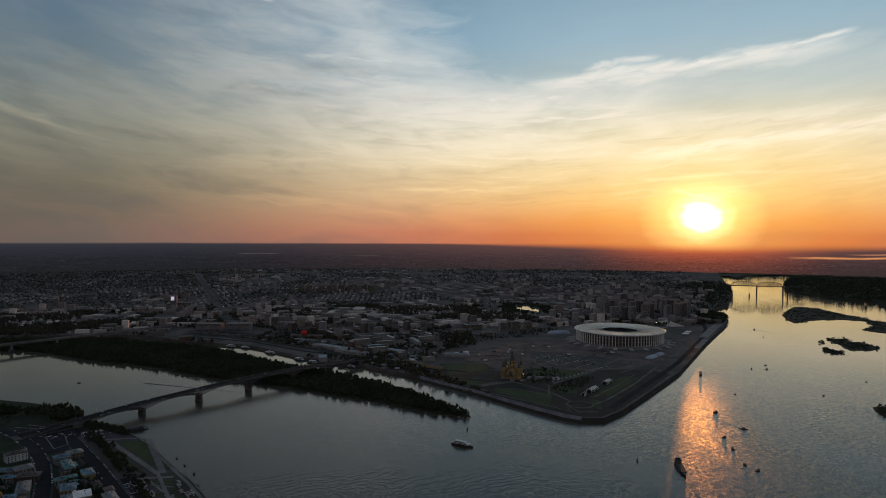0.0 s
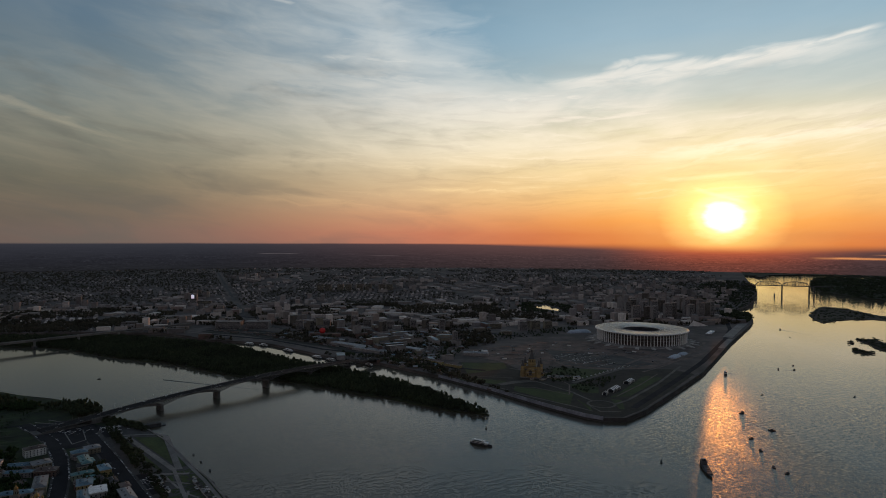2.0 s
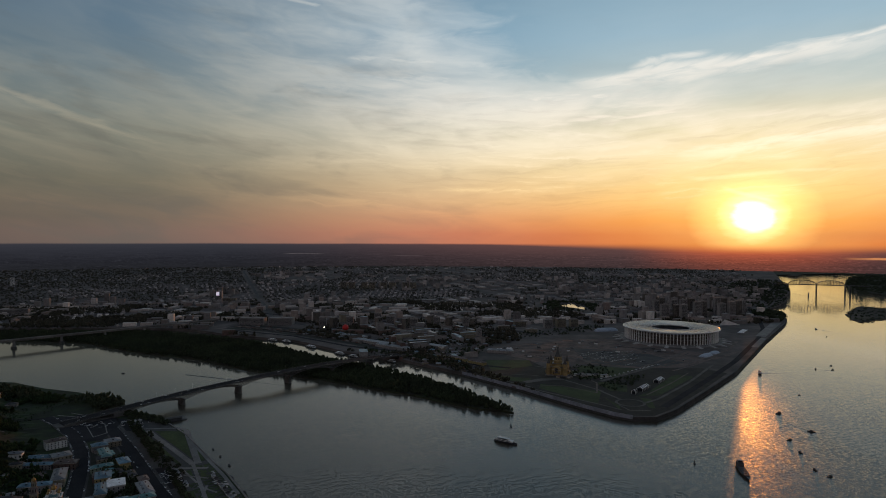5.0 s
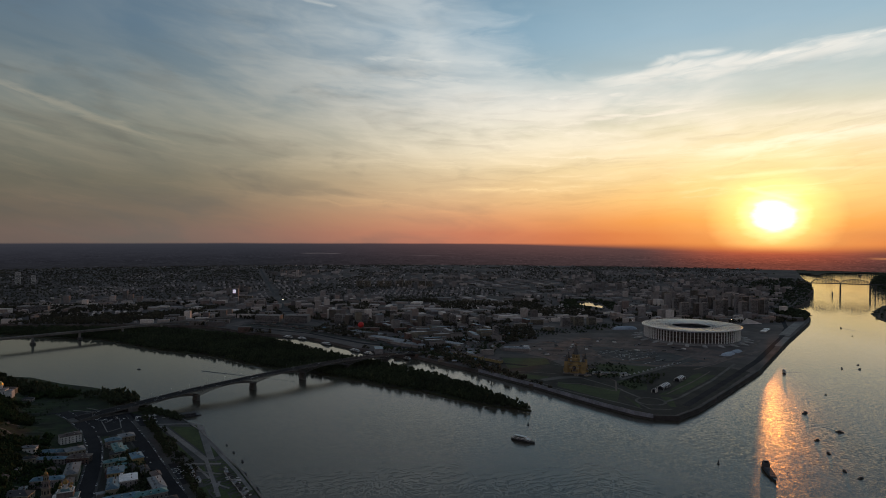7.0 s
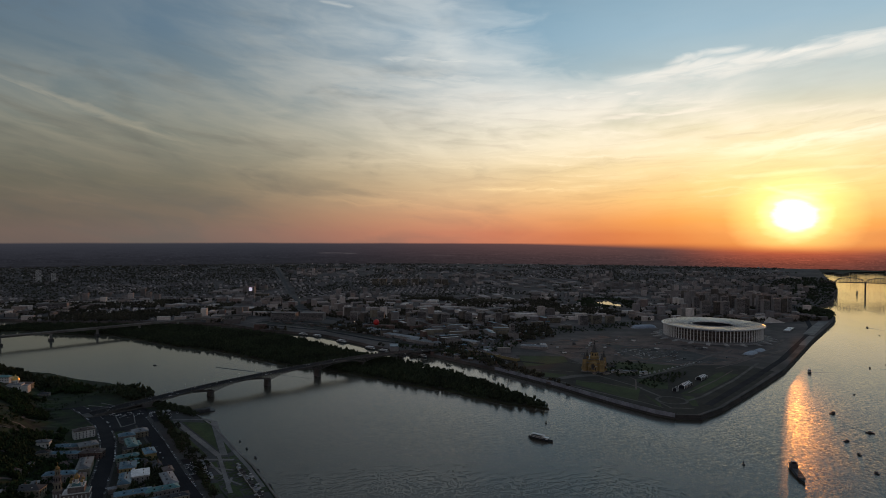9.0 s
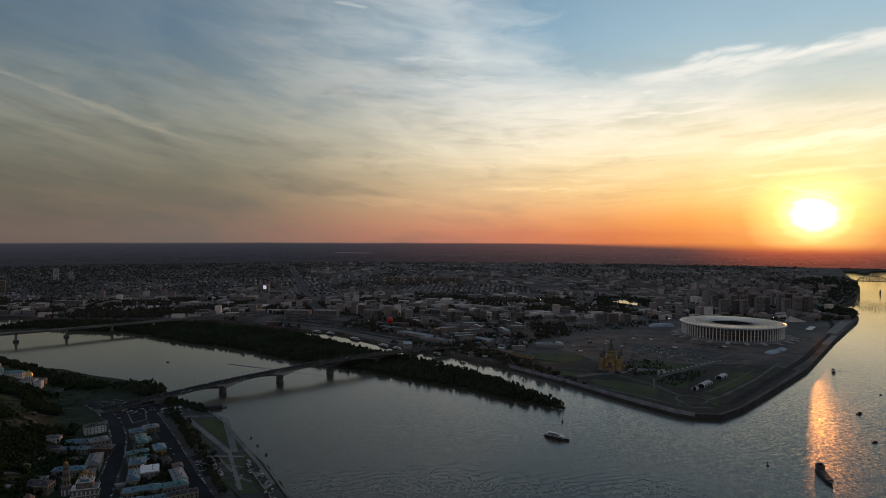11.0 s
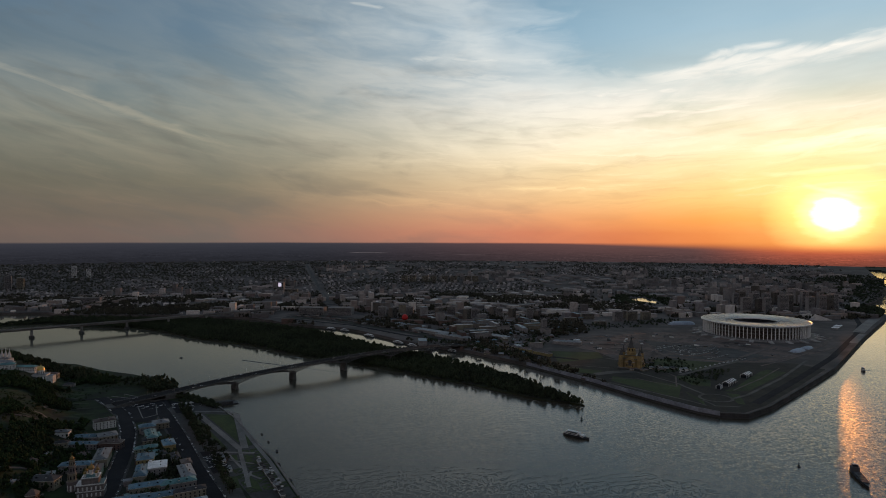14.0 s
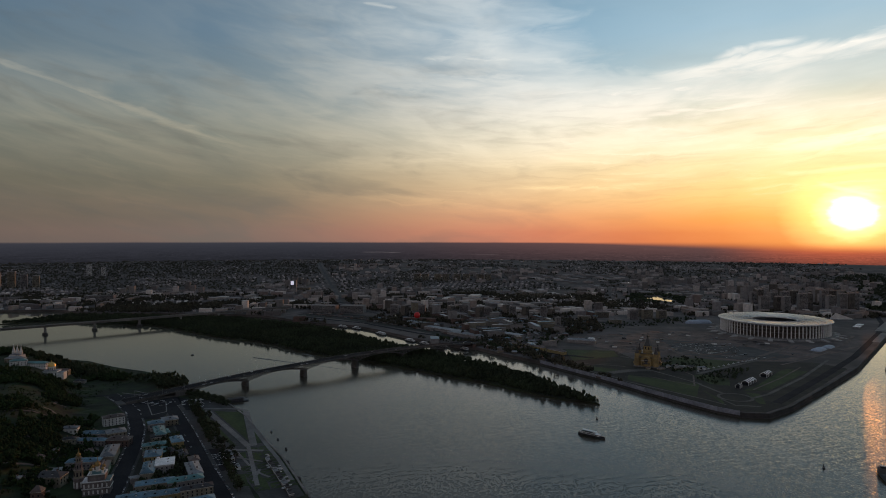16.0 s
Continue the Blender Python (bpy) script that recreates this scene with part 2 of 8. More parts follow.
# ---- materials ----
def surface(name, colour, rough=0.85, second=None, fine=0.6, coarse=0.02, relief=0.0, metal=0.0, pieces=0.0, objects=0.0, spec=0.3):
    """A procedural surface: grain and stains at two scales (1/m), and tone by piece or by object."""
    mat = bpy.data.materials.new(name)
    mat.use_nodes = True
    k = Web(mat.node_tree)
    shader = mat.node_tree.nodes["Principled BSDF"]
    place = k.node("ShaderNodeNewGeometry")
    a = k.noise(place.outputs["Position"], fine, 5.0, 0.6)
    b = k.noise(place.outputs["Position"], coarse, 4.0, 0.6)
    other = second or tuple(c * 0.62 for c in colour[:3])
    col = k.mix(k.span(b, 0.36, 0.66), (*colour[:3], 1), (*other[:3], 1))
    col = k.mix(1.0, col, k.ramp(a, [(0.3, (0.72, 0.72, 0.72, 1)), (0.7, (1.25, 1.25, 1.25, 1))]), "MULTIPLY")
    if pieces:
        col = k.mix(1.0, col, k.ramp(place.outputs["Random Per Island"], [(0, (1 - pieces,) * 3 + (1,)), (1, (1 + pieces,) * 3 + (1,))]), "MULTIPLY")
    if objects:
        info = k.node("ShaderNodeObjectInfo")
        col = k.mix(1.0, col, k.ramp(info.outputs["Random"], [(0, (1 - objects,) * 3 + (1,)), (1, (1 + objects,) * 3 + (1,))]), "MULTIPLY")
    k.plug(col, shader.inputs["Base Color"])
    shader.inputs["Roughness"].default_value, shader.inputs["Metallic"].default_value = rough, metal
    shader.inputs["Specular IOR Level"].default_value = spec
    if relief:
        bump = k.node("ShaderNodeBump")
        bump.inputs["Strength"].default_value, bump.inputs["Distance"].default_value = 0.7, relief
        k.plug(a, bump.inputs["Height"])
        k.plug(bump.outputs[0], shader.inputs["Normal"])
    return mat


def island_palette(name, stops, rough=0.85):
    """One surface whose colour goes piece by piece through a palette."""
    mat = surface(name, (0.3, 0.3, 0.3), rough)
    k = Web(mat.node_tree)
    place = k.node("ShaderNodeNewGeometry")
    pick = k.ramp(place.outputs["Random Per Island"], [(i / len(stops), (*c, 1)) for i, c in enumerate(stops)], "CONSTANT")
    a = k.noise(place.outputs["Position"], 0.12, 4.0, 0.6)
    col = k.mix(1.0, pick, k.ramp(a, [(0.3, (0.7, 0.7, 0.7, 1)), (0.7, (1.2, 1.2, 1.2, 1))]), "MULTIPLY")
    k.plug(col, mat.node_tree.nodes["Principled BSDF"].inputs["Base Color"])
    return mat


def river():
    mat = bpy.data.materials.new("river_water")
    mat.use_nodes = True
    k = Web(mat.node_tree)
    shader = mat.node_tree.nodes["Principled BSDF"]
    place = k.node("ShaderNodeNewGeometry").outputs["Position"]

    def drawn(turn, x, y):
        n = k.node("ShaderNodeMapping", vector_type="POINT")
        n.inputs["Rotation"].default_value, n.inputs["Scale"].default_value = (0, 0, radians(turn)), (x, y, 1.0)
        k.plug(place, n.inputs["Vector"])
        return n.outputs[0]
    def slopes(vector, scale, detail=2.0):
        """Two independent slopes of the surface, about -0.5 to 0.5."""
        n = k.node("ShaderNodeTexNoise")
        k.plug(vector, n.inputs["Vector"])
        n.inputs["Scale"].default_value, n.inputs["Detail"].default_value, n.inputs["Roughness"].default_value = scale, detail, 0.6
        axis = k.node("ShaderNodeSeparateXYZ")
        k.plug(n.outputs["Color"], axis.inputs[0])
        return k.m("SUBTRACT", axis.outputs[0], 0.5), k.m("SUBTRACT", axis.outputs[1], 0.5)
    axes = k.node("ShaderNodeSeparateXYZ")
    k.plug(place, axes.inputs[0])
    px, py = axes.outputs[0], axes.outputs[1]
    calm = k.noise(drawn(35, 1.0, 0.3), 0.006, 4.0, 0.6, 0.8)
    silt = k.noise(place, 0.0016, 3.0, 0.5)
    wobble = k.noise(place, 0.011, 3.0, 0.55)

    def train(turn, length, sway):
        """A train of long parallel ripples, about -1 to 1."""
        c, s = math.cos(radians(turn)), math.sin(radians(turn))
        phase = k.m("MULTIPLY", k.m("ADD", k.m("MULTIPLY", px, c), k.m("MULTIPLY", py, s)), 6.2832 / length)
        return k.m("SINE", k.m("ADD", phase, k.m("MULTIPLY", wobble, sway)))
    # the open water off the spit lies in the wind, the reaches behind it are sheltered
    wind = k.span(k.m("ADD", py, k.m("MULTIPLY", k.m("SUBTRACT", calm, 0.5), 500.0)), 1850.0, 950.0)
    fine_x, fine_y = slopes(drawn(20, 1.0, 0.6), 0.5)
    swell_x, swell_y = slopes(drawn(-15, 1.0, 0.75), 0.19, 2.0)
    patchy = k.span(k.noise(place, 0.005, 3.0, 0.6), 0.42, 0.62)
    rip_a, rip_b = train(62, 9.0, 30.0), train(118, 12.0, 26.0)
    rips = k.m("MULTIPLY", k.m("ADD", k.m("MULTIPLY", rip_a, patchy), k.m("MULTIPLY", rip_b, k.m("SUBTRACT", 1.0, patchy))), 0.012)
    strength = k.m("MULTIPLY", k.span(calm, 0.34, 0.62, 0.6, 1.0), k.m("ADD", 0.16, k.m("MULTIPLY", wind, 0.84)))

    def total(fine, swell, share):
        both = k.m("ADD", k.m("MULTIPLY", fine, k.span(px, -100.0, 450.0, 0.24, 0.35)), k.m("MULTIPLY", swell, k.span(px, 0.0, 450.0, 0.04, 0.14)))
        return k.m("MULTIPLY", k.m("ADD", both, k.m("MULTIPLY", rips, share)), strength)
    facing = k.node("ShaderNodeVectorMath", operation="NORMALIZE")
    k.plug(k.vec(total(fine_x, swell_x, 0.35), total(fine_y, swell_y, 1.0), 1.0), facing.inputs[0])
    k.plug(facing.outputs[0], shader.inputs["Normal"])
    k.plug(k.mix(wind, (0.082, 0.078, 0.060, 1), k.mix(silt, (0.044, 0.038, 0.028, 1), (0.058, 0.048, 0.034, 1))), shader.inputs["Base Color"])
    k.plug(k.m("ADD", k.m("MULTIPLY", wind, 0.15), k.span(calm, 0.35, 0.65, 0.05, 0.09)), shader.inputs["Roughness"])
    shader.inputs["IOR"].default_value = 1.33
    return mat


WATER = river()
GRASS = surface("mown_grass", (0.046, 0.066, 0.022), 0.95, (0.030, 0.040, 0.015), 0.3, 0.025)
WILD = surface("rough_ground", (0.026, 0.034, 0.014), 0.95, (0.022, 0.021, 0.013), 0.12, 0.02)
PARK_GROUND = surface("trampled_park_ground", (0.034, 0.031, 0.024), 0.95, (0.020, 0.018, 0.015), 0.15, 0.03)
SLOPE_GRASS = surface("rank_slope_grass", (0.018, 0.033, 0.009), 0.95, (0.008, 0.012, 0.006), 0.15, 0.03)
YARD = surface("trodden_yard_ground", (0.028, 0.027, 0.024), 0.95, (0.020, 0.024, 0.014), 0.2, 0.03)
# town leaves: paler and warmer than LEAVES, a colour stand-in for haze
TOWN_LEAVES = surface("dusty_town_leaves", (0.056, 0.052, 0.036), 0.9, (0.036, 0.034, 0.025), 0.35, 0.01, pieces=0.45, spec=0.1)
EARTH = surface("bare_ground", (0.150, 0.108, 0.092), 0.95, (0.066, 0.052, 0.046), 0.10, 0.018)
CITY_GROUND = surface("town_ground", (0.105, 0.088, 0.082), 0.95, (0.056, 0.050, 0.046), 0.03, 0.009)
ASPHALT = surface("asphalt", (0.028, 0.028, 0.031), 0.95, (0.018, 0.018, 0.021), 0.5, 0.03, spec=0.1)
PARK_PATH = surface("grey_park_path", (0.115, 0.108, 0.098), 0.9, (0.07, 0.067, 0.06), 0.5, 0.03)
PAVING = surface("pale_paving", (0.19, 0.182, 0.172), 0.85, (0.12, 0.116, 0.11), 0.5, 0.03)
CONCRETE = surface("weathered_concrete", (0.20, 0.19, 0.18), 0.85, (0.13, 0.125, 0.12), 0.2, 0.02)
DARK_CONCRETE = surface("wet_dark_stone", (0.055, 0.052, 0.050), 0.8, (0.035, 0.034, 0.034), 0.2, 0.03)
SLOPE_LEAVES = surface("green_bush_leaves", (0.022, 0.037, 0.013), 0.9, (0.016, 0.026, 0.011), 0.35, 0.01, pieces=0.5, spec=0.1)
LEAVES = surface("dark_leaves", (0.036, 0.046, 0.024), 0.9, (0.025, 0.031, 0.018), 0.35, 0.01, pieces=0.45, spec=0.1)
BARK = surface("bark", (0.06, 0.045, 0.035), 0.95)
SAND = surface("wet_sand", (0.048, 0.040, 0.030), 0.95, (0.020, 0.020, 0.013), 0.05, 0.012)
WHITE = surface("white_paint", (0.78, 0.78, 0.77), 0.55, (0.66, 0.66, 0.65), 0.4, 0.05)
GREY_METAL = surface("grey_painted_steel", (0.16, 0.16, 0.165), 0.55, (0.10, 0.10, 0.10), 0.5, 0.05, spec=0.5)
DARK_METAL = surface("dark_steel", (0.045, 0.045, 0.05), 0.5, None, 0.5, 0.05)
GLASS_DARK = surface("dark_window_glass", (0.02, 0.024, 0.03), 0.12, None, 0.3, 0.05, spec=0.6)
GOLD = surface("gilding", (0.66, 0.46, 0.16), 0.38, (0.5, 0.34, 0.12), 0.6, 0.1, metal=1.0)
OLD_GOLD = surface("dulled_gilding", (0.30, 0.20, 0.07), 0.6, (0.2, 0.14, 0.055), 0.6, 0.1, metal=0.3)
OCHRE = surface("ochre_plaster", (0.30, 0.215, 0.095), 0.85, (0.20, 0.145, 0.07), 0.4, 0.05)

CREAM = surface("cream_plaster", (0.22, 0.20, 0.155), 0.85, (0.16, 0.14, 0.105), 0.3, 0.04)
YELLOW = surface("yellow_plaster", (0.30, 0.24, 0.11), 0.85, (0.23, 0.18, 0.085), 0.3, 0.04)
PALE_GREEN = surface("pale_green_plaster", (0.22, 0.265, 0.20), 0.85, (0.17, 0.205, 0.155), 0.3, 0.04)
WHITEWASH = surface("whitewashed_wall", (0.60, 0.60, 0.585), 0.8, (0.48, 0.48, 0.465), 0.3, 0.05)
BRICK_RED = surface("red_brick_wall", (0.13, 0.085, 0.072), 0.85, (0.09, 0.06, 0.052), 0.6, 0.05)
GREY_WALL = surface("grey_render", (0.24, 0.225, 0.22), 0.85, (0.175, 0.165, 0.16), 0.3, 0.04)
BLUE_ROOF = surface("blue_sheet_roof", (0.095, 0.185, 0.245), 0.5, (0.055, 0.105, 0.14), 0.5, 0.06, objects=0.25, spec=0.5)
TEAL_ROOF = surface("teal_sheet_roof", (0.080, 0.20, 0.20), 0.45, (0.05, 0.12, 0.125), 0.5, 0.06, objects=0.25, spec=0.5)
GREY_ROOF = surface("galvanised_roof", (0.19, 0.20, 0.21), 0.5, (0.12, 0.128, 0.135), 0.5, 0.06, objects=0.3, spec=0.5)
BROWN_ROOF = surface("brown_sheet_roof", (0.085, 0.066, 0.060), 0.55, (0.09, 0.06, 0.05), 0.5, 0.06, objects=0.3)
DARK_ROOF = surface("dark_tar_roof", (0.05, 0.05, 0.052), 0.8, (0.035, 0.035, 0.037), 0.4, 0.05, objects=0.3)
TENT_DARK = surface("dark_oxidised_copper", (0.040, 0.036, 0.034), 0.45, (0.028, 0.026, 0.026), 0.5, 0.1, spec=0.5)
RED_CLOTH = surface("bright_red_shell", (0.55, 0.03, 0.03), 0.5)
CAR_PAINT = surface("car_paint", (0.48, 0.48, 0.49), 0.3, (0.42, 0.42, 0.43), 0.5, 0.1, objects=0.95, spec=0.5)
TYRE = surface("tyre_rubber", (0.02, 0.02, 0.02), 0.9)
PANEL = surface("blue_grey_hoarding", (0.25, 0.26, 0.30), 0.6, (0.18, 0.19, 0.22), 0.3, 0.05, objects=0.12)
HULL = surface("dark_painted_hull", (0.030, 0.034, 0.042), 0.45, (0.022, 0.024, 0.03), 0.5, 0.1)
DECK = surface("worn_deck_plate", (0.075, 0.076, 0.08), 0.7, (0.045, 0.046, 0.05), 0.5, 0.1)

PALE_STONE = surface("pale_granite_steps", (0.40, 0.39, 0.375), 0.8, (0.30, 0.29, 0.28), 0.5, 0.05)
PROMENADE = surface("worn_grey_paving", (0.064, 0.062, 0.060), 0.9, (0.038, 0.038, 0.037), 0.25, 0.03)
PIER_STONE = surface("stained_pier_stone", (0.11, 0.105, 0.10), 0.85, (0.065, 0.063, 0.06), 0.3, 0.05)
DULL_WALL = surface("dull_brown_render", (0.13, 0.115, 0.10), 0.85, (0.09, 0.08, 0.07), 0.3, 0.04, objects=0.3)
CHURCH_WALL = surface("faded_pink_stucco", (0.17, 0.145, 0.14), 0.85, (0.11, 0.098, 0.095), 0.4, 0.06)
RUST_EARTH = surface("reddish_earth", (0.19, 0.105, 0.08), 0.95, (0.11, 0.07, 0.055), 0.2, 0.03)
TRACK = surface("pale_dirt_track", (0.14, 0.112, 0.098), 0.95, (0.085, 0.070, 0.062), 0.2, 0.03)
CANVAS = surface("off_white_canvas", (0.40, 0.40, 0.39), 0.8, (0.28, 0.28, 0.27), 0.5, 0.1)


# ---- tools for building ----
def mesh_object(name, bm, mat, parent=None, label="", smooth=False):
    data = bpy.data.meshes.new(name)
    bm.normal_update()
    bm.to_mesh(data)
    bm.free()
    if mat:
        data.materials.append(mat)
    if smooth:
        data.polygons.foreach_set("use_smooth", [True] * len(data.polygons))
    ob = new(name, data)
    if parent:
        ob.parent = parent
    if label:
        ob["label"] = label
    return ob


def part(name, bm, mat, parent, label="", smooth=False):
    return mesh_object(name, bm, mat, parent, label, smooth)


def again(ob, m, parent=None):
    """Another piece on the same mesh."""
    o = new(ob.name.split(".")[0], ob.data)
    o.parent, o.matrix_basis = parent or ob.parent, m
    if "label" in ob:
        o["label"] = ob["label"]
    return o


def add_box(bm, lo, hi, m=None, taper=1.0):
    x0, y0, z0 = lo
    x1, y1, z1 = hi
    cx, cy = (x0 + x1) / 2, (y0 + y1) / 2
    pts = [(x, y, z0) for x, y in ((x0, y0), (x1, y0), (x1, y1), (x0, y1))]
    pts += [(cx + (x - cx) * taper, cy + (y - cy) * taper, z1) for x, y in ((x0, y0), (x1, y0), (x1, y1), (x0, y1))]
    v = [bm.verts.new(m @ Vector(p) if m else p) for p in pts]
    for f in ((3, 2, 1, 0), (4, 5, 6, 7), (0, 1, 5, 4), (1, 2, 6, 5), (2, 3, 7, 6), (3, 0, 4, 7)):
        bm.faces.new([v[i] for i in f])
    return bm


def box(lo, hi, m=None, taper=1.0):
    return add_box(bmesh.new(), lo, hi, m, taper)


def add_lathe(bm, profile, n=24, m=None, close=False):
    """Turn a profile of (radius, height) round the z axis."""
    rings = []
    for r, z in profile:
        if r < 1e-4:
            p = Vector((0, 0, z))
            rings.append([bm.verts.new(m @ p if m else p)])
        else:
            rings.append([bm.verts.new(m @ Vector((r * math.cos(a), r * math.sin(a), z)) if m else (r * math.cos(a), r * math.sin(a), z)) for a in (2 * math.pi * i / n for i in range(n))])
    pairs = list(zip(rings, rings[1:])) + ([(rings[-1], rings[0])] if close else [])
    for a, b in pairs:
        for i in range(n):
            j = (i + 1) % n
            quad = [a[i % len(a)], a[j % len(a)], b[j % len(b)], b[i % len(b)]]
            quad = [q for k, q in enumerate(quad) if q not in quad[:k]]
            if len(quad) > 2:
                bm.faces.new(quad)
    return bm


def lathe(profile, n=24, m=None, close=False):
    return add_lathe(bmesh.new(), profile, n, m, close)


def slab(bm, outline, low, high, inset=0.0):
    """A raised sheet of land: outline as (x, y), top at high, sides down to low."""
    area = sum(a[0] * b[1] - b[0] * a[1] for a, b in zip(outline, outline[1:] + outline[:1]))
    if area < 0:
        outline = outline[::-1]
    top = [bm.verts.new((x, y, high)) for x, y in outline]
    foot = [bm.verts.new((x, y, low)) for x, y in outline]
    face = bm.faces.new(top)
    for i in range(len(top)):
        j = (i + 1) % len(top)
        bm.faces.new((foot[i], foot[j], top[j], top[i]))
    bmesh.ops.triangulate(bm, faces=[face])
    return bm


def inside(x, y, poly):
    hit, j = False, len(poly) - 1
    for i in range(len(poly)):
        (xi, yi), (xj, yj) = poly[i], poly[j]
        if (yi > y) != (yj > y) and x < (xj - xi) * (y - yi) / (yj - yi) + xi:
            hit = not hit
        j = i
    return hit


def ragged(poly, step=25.0, amount=4.0, seed=3):
    """A shoreline with small bays: the outline cut into short steps and shifted."""
    r, out = random.Random(seed), []
    for (x0, y0), (x1, y1) in zip(poly, poly[1:] + poly[:1]):
        n = max(1, int(math.hypot(x1 - x0, y1 - y0) / step))
        for i in range(n):
            t = i / n
            q = 0 if i == 0 else amount
            out.append((x0 + (x1 - x0) * t + r.uniform(-q, q), y0 + (y1 - y0) * t + r.uniform(-q, q)))
    return out


def stuff(name, verts, faces, mat, label, category):
    data = bpy.data.meshes.new(name)
    data.from_pydata(verts, [], faces)
    data.materials.append(mat)
    ob = new(name, data)
    return tagged(ob, label, category, kind="stuff")


FAR, RIM, SWELL = 3300.0, 4900.0, 90.0   # where the distance begins to rise, where it ends, and how high


def rise(x, y):
    return max(0.0, (math.hypot(x, y - 70) - FAR) * SWELL / (RIM - FAR))


def swollen(bm, step=160.0):
    """Lift the far part of a sheet with the distance."""
    for v in bm.verts:
        v.co.z += rise(v.co.x, v.co.y)


# ---- water and land ----
def disc_sheet(name, mat, z, inner=None):
    bm = bmesh.new()
    rings, n = [0.0, 600, 1400, 2400, FAR, 3700, 4100, 4500, RIM], 96
    last = [bm.verts.new((0, 70, z))]
    for r in rings[1:]:
        ring = []
        for i in range(n):
            a = 2 * math.pi * i / n
            x, y = r * math.sin(a), 70 + r * math.cos(a)
            ring.append(bm.verts.new((x, y, z + rise(x, y))))
        for i in range(n):
            j = (i + 1) % n
            bm.faces.new((last[0], ring[j], ring[i]) if len(last) == 1 else (last[i], last[j], ring[j], ring[i]))
        last = ring
    ob = mesh_object(name, bm, mat)
    for p in ob.data.polygons:
        if p.normal.z < 0:
            p.flip()
    return ob


river_sheet = tagged(disc_sheet("water", WATER, 0.0), "calm grey-gold river water under the evening sky", "river", kind="structure")

CITY_SHORE = [(-1973, 2051), (-1772, 2109), (-1631, 2060), (-1250, 2120), (-1000, 2110), (-892, 2052), (-789, 1979), (-617, 1942), (-529, 1877), (-415, 1773), (-344, 1710), (-267, 1666), (-212, 1646),
              (-117, 1559), (-52, 1499), (21, 1421), (81, 1356), (135, 1287), (184, 1229), (230, 1180), (258, 1162), (298, 1163), (347, 1216), (449, 1363), (584, 1562), (847, 2025), (1107, 2462),
              (1182, 2615), (1217, 2748), (1194, 2827), (1269, 2961), (1474, 3250), (1529, 3400), (1625, 3536), (1750, 3840), (1784, 4057), (1825, 4375)]
CITY = CITY_SHORE + [(1970, 4530), (1500, 4730), (800, 4890), (0, 4960), (-900, 4880), (-1900, 4580), (-2900, 4010), (-3700, 3270), (-4200, 2570), (-4300, 2200), (-3000, 2050)]
ISLAND = [(-1700, 1785), (-1566, 1900), (-1400, 1850), (-1227, 1850), (-1089, 1785), (-983, 1722), (-882, 1678), (-775, 1643), (-653, 1567), (-578, 1518), (-481, 1472), (-364, 1429), (-276, 1374), (-145, 1304),
          (-71, 1254), (-4, 1210), (53, 1192), (40, 1225), (0, 1272), (-40, 1339), (-90, 1393), (-180, 1480), (-280, 1560), (-400, 1640), (-520, 1740), (-680, 1880), (-850, 1960), (-1100, 2050), (-1500, 2030), (-1640, 2000)]
BOR = [(2162, 3997), (2037, 3741), (1978, 3555), (2017, 3431), (2072, 3276), (2116, 3209), (2214, 3152), (2600, 3000), (3300, 3150), (3250, 3600), (2790, 3940), (2560, 4075), (2430, 4160), (2330, 4190), (2270, 4160)]
FAR_BANK = [(1825, 4375), (1970, 4530), (2074, 4492), (2204, 4430), (2329, 4366), (2533, 4250), (2842, 4055), (3300, 3750), (3400, 3800), (2900, 4080), (2550, 4300), (2000, 4580)]
NEAR_BANK = [(-200, 660), (-268, 759), (-306, 810), (-342, 858), (-391, 913), (-471, 1010), (-545, 1082), (-578, 1113), (-630, 1137), (-663, 1164), (-712, 1213), (-774, 1240), (-826, 1262), (-910, 1285), (-1010, 1330),
             (-1200, 1350), (-1700, 1400), (-2600, 1300), (-4000, 1000), (-4000, -1500), (-200, -1500), (-120, 200)]
SANDS = [[(1423, 2555), (1456, 2680), (1531, 2840), (1643, 2999), (1725, 3074), (1794, 3005), (1805, 2851), (1820, 2690), (1760, 2610), (1700, 2670), (1557, 2647)],
         [(1790, 2660), (1850, 2500), (1860, 2350), (1800, 2240), (1610, 2288), (1577, 2370), (1690, 2470), (1720, 2560)],
         [(1309, 2151), (1384, 2154), (1354, 2083), (1380, 2061), (1373, 1976), (1322, 1935), (1252, 1933), (1277, 2015)],
         [(1182, 1961), (1199, 1932), (1203, 1885), (1166, 1865), (1157, 1912)],
         [(870, 1270), (883, 1275), (930, 1270), (910, 1200), (851, 1206), (858, 1245)],
         [(1233, 2068), (1260, 2091), (1249, 2058)]]
FAR_SANDS = [[(1980, 4346), (2069, 4437), (2101, 4396), (1995, 4278)], [(2318, 4395), (2345, 4393), (2340, 4370)], [(2231, 4268), (2253, 4266), (2240, 4250)]]


